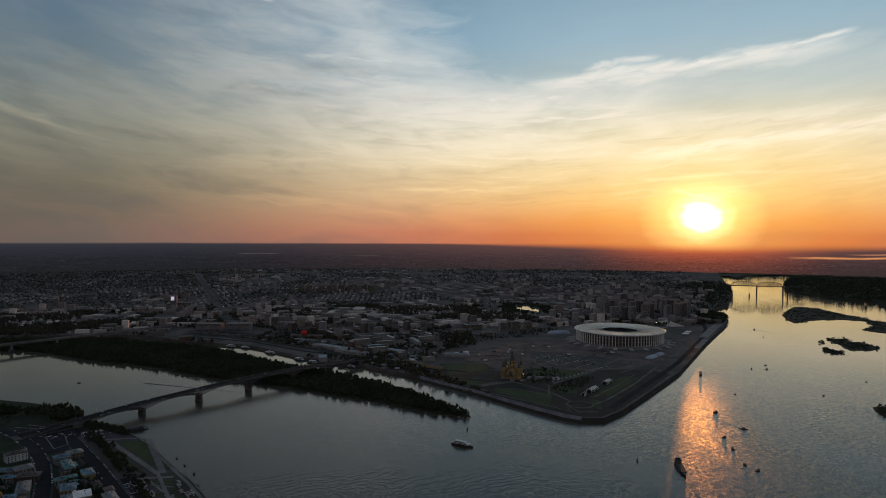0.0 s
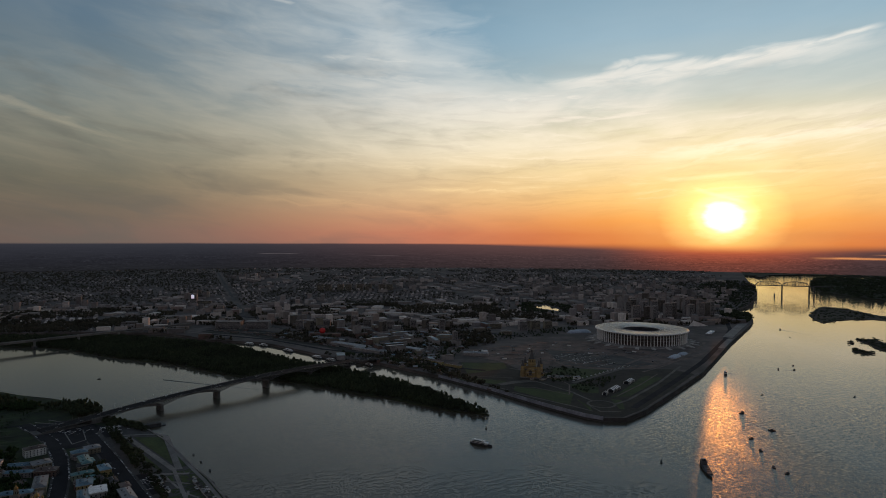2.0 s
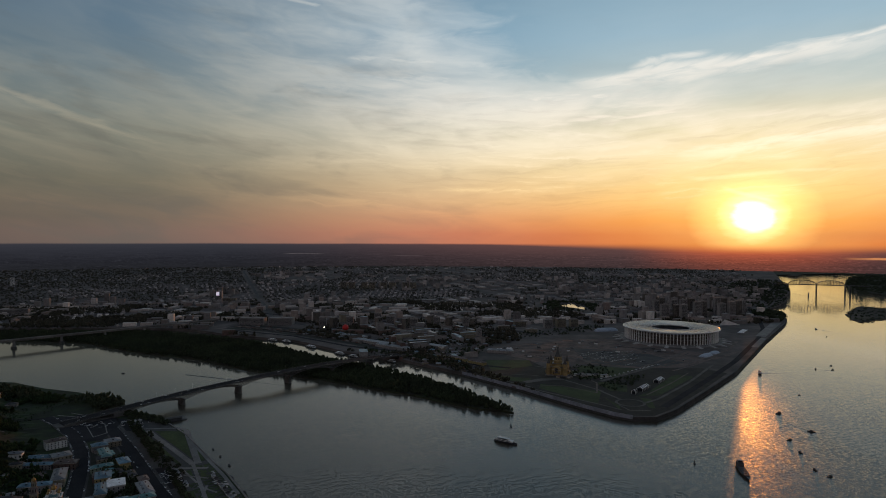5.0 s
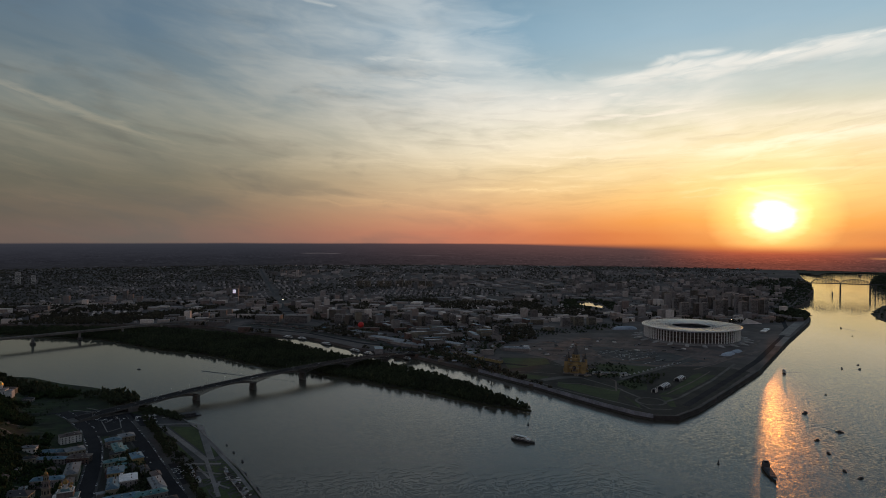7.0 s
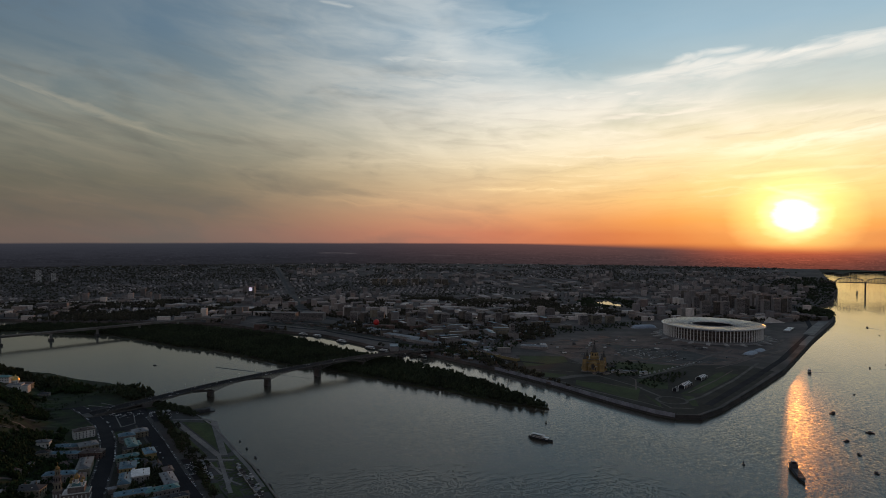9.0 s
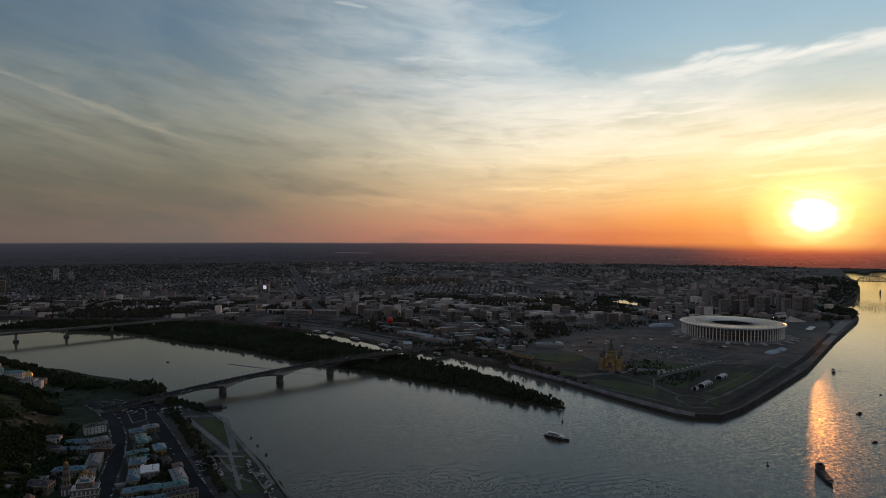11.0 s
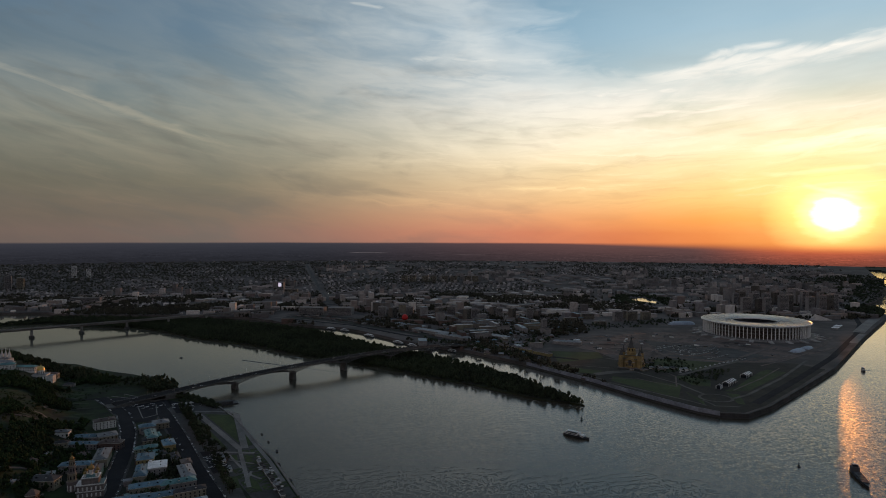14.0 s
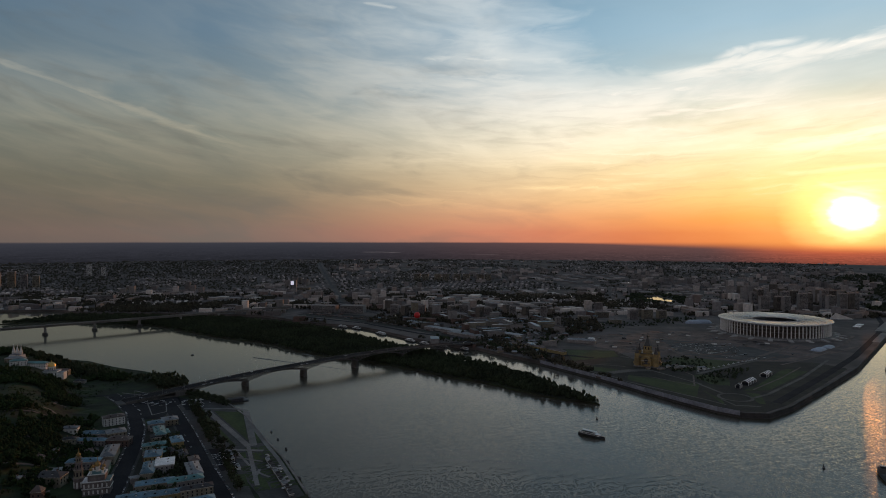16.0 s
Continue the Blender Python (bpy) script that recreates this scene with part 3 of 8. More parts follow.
def land(name, outline, high, mat, label, category="land", edge=4.0, seed=1, low=-2.0, cell=0):
    bm = slab(bmesh.new(), ragged(outline, 28.0, edge, seed), low, high)
    if cell:
        for x in range(-4800, 4801, cell):
            geom = bm.verts[:] + bm.edges[:] + bm.faces[:]
            bmesh.ops.bisect_plane(bm, geom=geom, plane_co=(x, 0, 0), plane_no=(1, 0, 0))
        for y in range(1400, 4901, cell):
            geom = bm.verts[:] + bm.edges[:] + bm.faces[:]
            bmesh.ops.bisect_plane(bm, geom=geom, plane_co=(0, y, 0), plane_no=(0, 1, 0))
    swollen(bm)
    return tagged(mesh_object(name, bm, mat), label, category, kind="structure")


land("ground", CITY, 7.0, CITY_GROUND, "dark built-up town land on a flat river plain", "ground", 2.0, 1, cell=200)
land("ground_island", ISLAND, 2.0, WILD, "low wooded river island with dark shores", "island", 6.0, 2)
land("ground_north_bank", BOR, 3.0, WILD, "dark wooded far bank of the river", "ground", 8.0, 3, cell=200)
land("ground_far_bank", FAR_BANK, 3.0, WILD, "thin dark bank beyond the far river bend", "ground", 8.0, 4, cell=150)
for i, s in enumerate(SANDS):
    land("ground_sandbank", s, 1.6, SAND, "low dark sandbank with scrub in the river", "sandbank", 7.0, 5 + i)
for i, s in enumerate(FAR_SANDS):
    land("ground_sandbank", s, 3.0, SAND, "small dark sandbank in the far river bend", "sandbank", 7.0, 15 + i)


def hill(x, y):
    """Height of the near bank: a flat quay, then a steep green slope to the west."""
    ax, ay, bx, by = -560.0, 880.0, -720.0, 1065.0
    ux, uy = (bx - ax), (by - ay)
    n = math.hypot(ux, uy)
    ux, uy = ux / n, uy / n
    off = -(x - ax) * uy + (y - ay) * ux          # metres west of the old street
    if y < 880:
        off = -(x + 560 - (880 - y) * 0.56) * 0.87
    lift = max(0.0, off - 45.0)
    t = min(1.0, lift / 110.0)
    h = 38.0 * t * t * (3 - 2 * t)
    north = max(0.0, min(1.0, (1290 - y - 0.25 * (x + 900)) / 130.0))
    return 4.0 + h * (0.12 + 0.88 * north) + (2.2 * noise.noise((x * 0.02, y * 0.02, 0)) if lift > 0 else 0.0) * min(1, lift / 30)


def near_ground():
    bm = slab(bmesh.new(), ragged(NEAR_BANK, 40.0, 1.0, 9), -2.0, 4.0)
    for x in range(-1500, -100, 25):
        bmesh.ops.bisect_plane(bm, geom=bm.verts[:] + bm.edges[:] + bm.faces[:], plane_co=(x, 0, 0), plane_no=(1, 0, 0))
    for y in range(500, 1400, 25):
        bmesh.ops.bisect_plane(bm, geom=bm.verts[:] + bm.edges[:] + bm.faces[:], plane_co=(0, y, 0), plane_no=(0, 1, 0))
    for v in bm.verts:
        if v.co.z > 3.9:
            v.co.z = hill(v.co.x, v.co.y)
    return tagged(mesh_object("ground_near_bank", bm, SLOPE_GRASS, smooth=False), "near river bank with a quay and a steep green slope", "ground", kind="structure")


near_ground()


# ---- roads, lawns and paths laid on the land ----
def ribbon(bm, line, wide, height, thick=0.15):
    """A road strip along a line of (x, y); height: a number or a function of (x, y)."""
    fine = []
    for (x0, y0), (x1, y1) in zip(line, line[1:]):
        n = max(1, int(math.hypot(x1 - x0, y1 - y0) / 18))
        fine += [(x0 + (x1 - x0) * i / n, y0 + (y1 - y0) * i / n) for i in range(n)]
    fine.append(line[-1])
    last = None
    for i, (x, y) in enumerate(fine):
        a, b = fine[max(0, i - 1)], fine[min(len(fine) - 1, i + 1)]
        dx, dy = b[0] - a[0], b[1] - a[1]
        n = math.hypot(dx, dy) or 1
        px, py = -dy / n * wide / 2, dx / n * wide / 2
        h = lambda q, r: (height(q, r) if callable(height) else height) + rise(q, r)
        left, right = (x + px, y + py), (x - px, y - py)
        ring = [bm.verts.new((*left, h(*left) + thick)), bm.verts.new((*right, h(*right) + thick)), bm.verts.new((*right, h(*right) - 0.5)), bm.verts.new((*left, h(*left) - 0.5))]
        if last:
            for k in range(4):
                j = (k + 1) % 4
                bm.faces.new((last[k], last[j], ring[j], ring[k]))
        last = ring
    return bm


LAID = []


def road(name, line, wide, height, mat, label, thick=0.15):
    LAID.append(name)
    thick += 0.012 * (len(LAID) % 17)
    return tagged(mesh_object(name, ribbon(bmesh.new(), line, wide, height, thick), mat), label, "road", kind="structure")


def patch(name, outline, z, mat, label, category="lawn", thick=0.12):
    return tagged(mesh_object(name, slab(bmesh.new(), outline, z - 0.3, z + thick), mat), label, category, kind="structure")


OLD_STREET = [(-430, 655), (-467, 720), (-541, 851), (-587, 921), (-650, 996), (-712, 1050), (-760, 1085)]
QUAY_ROAD = [(-290, 660), (-357, 742), (-421, 814), (-514, 925), (-600, 1022), (-650, 1075)]
patch("ground_yards", [(-395, 672), (-300, 672), (-420, 806), (-512, 915), (-585, 1005), (-600, 985), (-572, 905), (-540, 850), (-470, 715)], 4.0, YARD, "dark trodden yards between old houses", "ground", 0.06)
road("pavement_street", OLD_STREET, 24, hill, PROMENADE, "grey pavement along the old street", 0.1)
road("pavement_road", QUAY_ROAD, 25, 4.0, PROMENADE, "grey pavement along the quay road", 0.12)
road("road_old_street", OLD_STREET, 18, hill, ASPHALT, "dark asphalt street between old houses", 0.3)
road("road_quay", QUAY_ROAD, 19, 4.0, ASPHALT, "wide dark asphalt road along the river quay", 0.3)
patch("road_square", [(-590, 975), (-628, 962), (-720, 1045), (-752, 1081), (-700, 1112), (-660, 1120), (-610, 1060)], 4.0, ASPHALT, "dark asphalt traffic square before the bridge", "road", 0.2)
for line in ([(-665, 1050), (-612, 988)], [(-640, 1062), (-603, 1010), (-612, 988)], [(-748, 1098), (-700, 1090), (-668, 1078)], [(-735, 1115), (-690, 1098)]):
    road("kerb_walk", line, 1.6, 4.0, PAVING, "pale paved traffic island kerb", 0.34)
road("pavement_tree_strip", [(-618, 1078), (-560, 1010), (-500, 940), (-440, 868), (-372, 786), (-318, 716)], 30, 4.0, PROMENADE, "grey paved strip under the quay trees", 0.05)
patch("pavement_quay", [(-600, 1088), (-545, 1079), (-473, 1006), (-393, 909), (-344, 854), (-308, 806), (-270, 756), (-300, 722), (-315, 745), (-359, 792), (-400, 840), (-453, 906), (-555, 1034), (-612, 1066)], 4.0, PROMENADE, "grey paved riverside promenade", "pavement", 0.16)
patch("road_quay_parking", [(-640, 1092), (-604, 1080), (-560, 1030), (-578, 1022)], 4.0, ASPHALT, "dark asphalt car park by the bridge foot", "road", 0.2)
patch("road_promenade_parking", [(-446, 866), (-424, 876), (-378, 818), (-390, 800)], 4.0, ASPHALT, "dark asphalt car park beside the promenade", "road", 0.24)
for lawn in ([(-533, 1026), (-486, 1028), (-414, 908)], [(-534, 1006), (-516, 976), (-428, 888), (-417, 884)], [(-464, 998), (-438, 964), (-392, 903), (-399, 897)], [(-404, 859), (-395, 865), (-371, 827)], [(-385, 871), (-364, 847), (-368, 838)],
             [(-371, 795), (-359, 797), (-339, 768), (-350, 763)], [(-351, 802), (-330, 789), (-310, 761), (-328, 770)], [(-497, 1044), (-480, 1036), (-470, 1018), (-488, 1028)]):
    patch("lawn", lawn, 4.0, GRASS, "mown green lawn between promenade paths", "lawn", 0.3)
for line, wide in (([(-545, 1027), (-402, 886)], 8), ([(-484, 1034), (-396, 889)], 9), ([(-402, 886), (-330, 770)], 5), ([(-555, 1034), (-500, 1044), (-484, 1034)], 5), ([(-425, 868), (-375, 874)], 6), ([(-395, 845), (-358, 838)], 3), ([(-404, 862), (-366, 822)], 3),
                   ([(-360, 812), (-328, 795)], 3), ([(-350, 815), (-340, 780)], 3), ([(-466, 1000), (-389, 905), (-342, 848), (-300, 792)], 5)):
    road("pavement_path", line, wide, 4.0, PAVING, "pale paved promenade path", 0.38)
# squares of grass, each crossed by two diagonal paths
for i in range(7):
    for k in range(3):
        u, v = 12 + 19.5 * i, -16 + 19 * k + 0.08 * i
        cx, cy = -402 + 0.70 * u + 0.74 * v, 879 - 0.84 * u + 0.52 * v + 4
        a = math.atan2(-0.84, 0.70)
        spin = lambda px, py: (cx + px * math.cos(a) - py * math.sin(a), cy + px * math.sin(a) + py * math.cos(a))
        if not inside(cx, cy, [(-402, 887), (-385, 905), (-342, 858), (-306, 810), (-268, 759), (-300, 715), (-345, 775)]):
            continue
        w_, h_ = 8.0, 7.6
        for q0, q1 in (((-w_, -h_), (w_, -h_)), ((w_, -h_), (w_, h_)), ((w_, h_), (-w_, h_)), ((-w_, h_), (-w_, -h_))):
            mx, my = (q0[0] + q1[0]) / 2, (q0[1] + q1[1]) / 2
            corners = [(p[0] * 0.86 + mx * 0.14 + mx * 0.0, p[1] * 0.86 + my * 0.14) for p in (q0, q1)] + [(mx * 0.2, my * 0.2)]
            patch("lawn", [spin(*p) for p in corners], 4.0, GRASS, "small triangular promenade lawn", "lawn", 0.33)
for line in ([(-585, 760), (-600, 790), (-640, 800), (-690, 790)], [(-530, 700), (-545, 745), (-570, 765)], [(-600, 700), (-590, 740), (-575, 762)], [(-640, 905), (-668, 925), (-700, 915), (-735, 930), (-770, 905)], [(-700, 915), (-690, 880), (-735, 850)], [(-800, 1010), (-770, 985), (-756, 960), (-748, 975)]):
    road("pavement_path", line, 4.0, hill, TRACK, "worn pale footpath on the green slope", 0.25)
road("road_slope", [(-752, 1081), (-800, 1060), (-860, 1035), (-940, 1040)], 7, hill, ASPHALT, "narrow road climbing the green slope", 0.25)

# the spit and the stadium's surroundings
patch("ground_park", [(-45, 1500), (21, 1428), (135, 1294), (184, 1236), (232, 1187), (258, 1169), (296, 1170), (342, 1220), (444, 1368), (560, 1545), (520, 1600), (474, 1600), (354, 1585), (240, 1600), (150, 1560), (110, 1660), (-5, 1660)], 7.0, PARK_GROUND, "dark rough grass of the park on the spit", "ground", 0.05)
patch("ground_parking", [(-1, 1812), (150, 1930), (368, 2040), (560, 1830), (640, 1760), (474, 1605), (354, 1590), (290, 1620), (126, 1640)], 7.0, EARTH, "bare brown-grey levelled ground before the stadium", "ground", 0.1)
patch("road_car_park", [(240, 1850), (411, 1815), (500, 1660), (390, 1595), (262, 1640)], 7.0, PROMENADE, "wide empty asphalt car park", "road", 0.2)
for lawn in ([(-10, 1490), (103, 1450), (90, 1415), (0, 1440)], [(118, 1400), (236, 1345), (212, 1245), (112, 1362)], [(190, 1518), (238, 1605), (366, 1580), (298, 1490), (217, 1455)],
             [(232, 1300), (250, 1240), (246, 1200)], [(302, 1298), (322, 1290), (312, 1222), (302, 1225)], [(-1, 1655), (110, 1660), (115, 1590), (15, 1520)], [(300, 1310), (345, 1320), (470, 1500), (440, 1520), (420, 1500), (330, 1345)],
             [(236, 1420), (256, 1350), (288, 1345), (300, 1400), (262, 1432)]):
    patch("lawn", lawn, 7.0, GRASS, "green lawn on the river spit", "lawn", 0.14)
for line, wide in (([(85, 1413), (122, 1440), (165, 1455)], 20), ([(100, 1350), (222, 1235), (248, 1205)], 4), ([(-40, 1505), (100, 1365)], 4), ([(236, 1345), (262, 1280)], 5), ([(165, 1455), (240, 1345)], 4),
                   ([(302, 1258), (335, 1290), (440, 1440), (560, 1640)], 6), ([(251, 1436), (412, 1610)], 9), ([(250, 1240), (262, 1205), (300, 1205)], 4), ([(300, 1490), (366, 1580)], 4), ([(120, 1590), (185, 1540)], 5), ([(0, 1500), (120, 1480)], 4)):
    road("pavement_path", line, wide, 7.0, PARK_PATH, "pale paved park path", 0.24)
q = random.Random(41)
for line, wide in (([(0, 1760), (130, 1740), (240, 1700), (262, 1640)], 8), ([(20, 1850), (180, 1830), (330, 1900), (400, 1960)], 9), ([(60, 1900), (250, 1780), (300, 1650)], 5), ([(380, 1600), (430, 1660), (520, 1780), (560, 1850)], 10),
                   ([(150, 1930), (260, 1900), (360, 1830)], 6), ([(-20, 1790), (90, 1690), (125, 1650)], 6), ([(480, 1620), (560, 1720), (680, 1860), (760, 2010)], 8), ([(640, 1770), (700, 1840)], 14), ([(360, 1980), (420, 1900), (520, 1860)], 12),
                   ([(200, 1760), (240, 1850), (330, 1990)], 4), ([(440, 1560), (520, 1640), (600, 1740)], 5), ([(320, 1320), (400, 1430), (470, 1540)], 3), ([(225, 1330), (240, 1420), (230, 1450)], 3), ([(110, 1380), (160, 1390), (225, 1330)], 3)):
    road("dirt_track", line, wide, 7.0, TRACK, "pale dirt track worn into bare ground", 0.26)
q = random.Random(52)
for i in range(34):
    x, y = q.uniform(0, 560), q.uniform(1600, 2000)
    if not inside(x, y, [(-1, 1812), (150, 1930), (368, 2040), (560, 1830), (600, 1760), (474, 1605), (354, 1590), (290, 1620), (126, 1640)]) or (x - 572) ** 2 + (y - 2040) ** 2 < 215 ** 2:
        continue
    a, L, W = q.uniform(0, 3.14), q.uniform(14, 46), q.uniform(5, 16)
    c_, s_ = math.cos(a), math.sin(a)
    n = 11
    blot = [(x + L * f * math.cos(6.283 * j / n) * c_ - W * f * math.sin(6.283 * j / n) * s_, y + L * f * math.cos(6.283 * j / n) * s_ + W * f * math.sin(6.283 * j / n) * c_) for j, f in ((j, q.uniform(0.6, 1.25)) for j in range(n))]
    patch("ground_dirt", blot, 7.0, (TRACK, EARTH, CITY_GROUND, DARK_CONCRETE, RUST_EARTH)[i % 5], "irregular patch of turned earth on the bare ground", "ground", 0.22 + 0.004 * i)
for i in range(5):
    x, y = 310 + i * 31, 1790 - i * 37
    road("road_marking", [(x, y), (x - 60, y - 62)], 0.3, 7.0, WHITE, "thin white car park line", 0.45)
ring = [(275 + 26 * math.cos(a), 1258 + 26 * math.sin(a)) for a in (2 * math.pi * i / 28 for i in range(29))]
road("pavement_ring", ring, 5, 7.0, PARK_PATH, "pale ring path of a round garden", 0.3)
road("road_river", [(330, 1232), (480, 1455), (632, 1690), (850, 2075), (960, 2300), (1040, 2520), (1110, 2760), (1252, 3168), (1400, 3420)], 14, 7.0, ASPHALT, "asphalt road along the great river's bank", 0.25)
road("road_upper", [(700, 2230), (860, 2390), (960, 2640), (1060, 2980), (1150, 3300)], 18, 7.0, CONCRETE, "grey main road curving behind the stadium", 0.3)
road("pavement_berth", [(876, 2120), (980, 2300), (1086, 2478)], 30, 6.6, CONCRETE, "broad grey concrete berth beside the river", 0.8)
road("pavement_berth", [(772, 1912), (868, 2080)], 18, 6.6, CONCRETE, "broad grey concrete berth beside the river", 0.7)
road("road_highway", [(-1698, 4361), (-1385, 3684), (-1155, 3185), (-960, 2760), (-918, 2631), (-800, 2400), (-560, 2160)], 13, 7.0, PROMENADE, "grey straight avenue running through the town", 0.4)
road("road_highway", [(-1069, 2625), (-918, 2560), (-500, 2400), (-60, 2260), (200, 2100)], 16, 7.0, ASPHALT, "asphalt avenue through the town", 0.4)
road("road_shore", [(-860, 2100), (-600, 1990), (-400, 1830), (-200, 1740), (-40, 1600), (60, 1560)], 12, 7.0, ASPHALT, "asphalt road behind the river channel", 0.4)
patch("water_pond", [(349, 3041), (408, 3100), (432, 2996), (446, 2880), (432, 2835), (393, 2903), (346, 2946)], 7.0, WATER, "small bright pond among dark trees", "pond", 0.3)


def quay_wall(line, name, label):
    """A stone quay with a line of hoarding panels on its edge, each a piece of its own."""
    bm = bmesh.new()
    for (x0, y0), (x1, y1) in zip(line, line[1:]):
        d = math.hypot(x1 - x0, y1 - y0)
        m = Matrix.Translation((x0, y0, 0)) @ Matrix.Rotation(math.atan2(y1 - y0, x1 - x0), 4, "Z")
        add_box(bm, (-1, -3.0, -2), (d + 1, 1.0, 3.2), m)
        add_box(bm, (0, -1.4, 3.2), (d, 1.0, 7.3), m)
    wall = tagged(mesh_object(name, bm, DARK_CONCRETE), label, "wall", kind="structure")
    panel = None
    for (x0, y0), (x1, y1) in zip(line, line[1:]):
        d = math.hypot(x1 - x0, y1 - y0)
        n = max(1, round(d / 11.0))
        for i in range(n):
            m = Matrix.Translation((x0, y0, 0)) @ Matrix.Rotation(math.atan2(y1 - y0, x1 - x0), 4, "Z") @ Matrix.Translation((d * i / n, -1.5, 0)) @ Matrix.Diagonal((d / n / 11.0, 1, 1, 1))
            if panel is None:
                bm = bmesh.new()
                add_box(bm, (0.15, -0.5, 3.4), (10.85, 0.0, 10.2))
                add_box(bm, (-0.25, -0.7, 3.3), (0.15, 0.1, 10.6))
                panel = part("panel", bm, PANEL, wall)
                panel.matrix_basis = m
            else:
                again(panel, m)
    return wall


quay_wall([(-52, 1499), (21, 1421), (81, 1356), (135, 1287), (184, 1229), (230, 1180), (258, 1162)][::1], "wall_quay", "dark stone quay wall with blue-grey panels along its edge")
bm = bmesh.new()
for (x0, y0), (x1, y1) in zip([(258, 1162), (298, 1163), (347, 1216), (449, 1363), (584, 1562), (847, 2025), (1107, 2462)], [(298, 1163), (347, 1216), (449, 1363), (584, 1562), (847, 2025), (1107, 2462), (1182, 2615)]):
    d = math.hypot(x1 - x0, y1 - y0)
    m = Matrix.Translation((x0, y0, 0)) @ Matrix.Rotation(math.atan2(y1 - y0, x1 - x0), 4, "Z")
    add_box(bm, (-1, -3.5, -2), (d + 1, 1.0, 1.2), m)
    add_box(bm, (-0.5, -2.0, 1.2), (d + 0.5, 1.0, 4.2), m)
    add_box(bm, (0, -1.2, 4.2), (d, 0.8, 7.9), m)
tagged(mesh_object("wall_embankment", bm, DARK_CONCRETE), "dark stepped stone embankment of the great river", "wall", kind="structure")
bm = bmesh.new()
near_line = [(-268, 759), (-306, 810), (-342, 858), (-391, 913), (-471, 1010), (-545, 1082)]
for (x0, y0), (x1, y1) in zip(near_line, near_line[1:]):
    d = math.hypot(x1 - x0, y1 - y0)
    m = Matrix.Translation((x0, y0, 0)) @ Matrix.Rotation(math.atan2(y1 - y0, x1 - x0), 4, "Z")
    add_box(bm, (-0.5, -3.0, -2), (d + 0.5, 1.5, 1.6), m)
    add_box(bm, (0, -0.6, 1.6), (d, 1.5, 5.1), m)
tagged(mesh_object("wall_promenade", bm, CONCRETE), "grey stone promenade edge by the water", "wall", kind="structure")


# ---- bridges ----
BRIDGE_STEEL = surface("grey_bridge_steel", (0.13, 0.13, 0.135), 0.6, (0.08, 0.08, 0.083), 0.4, 0.05, spec=0.2)
BRIDGE_DECK = surface("worn_bridge_asphalt", (0.030, 0.029, 0.030), 0.95, (0.022, 0.021, 0.022), 0.5, 0.03, spec=0.05)


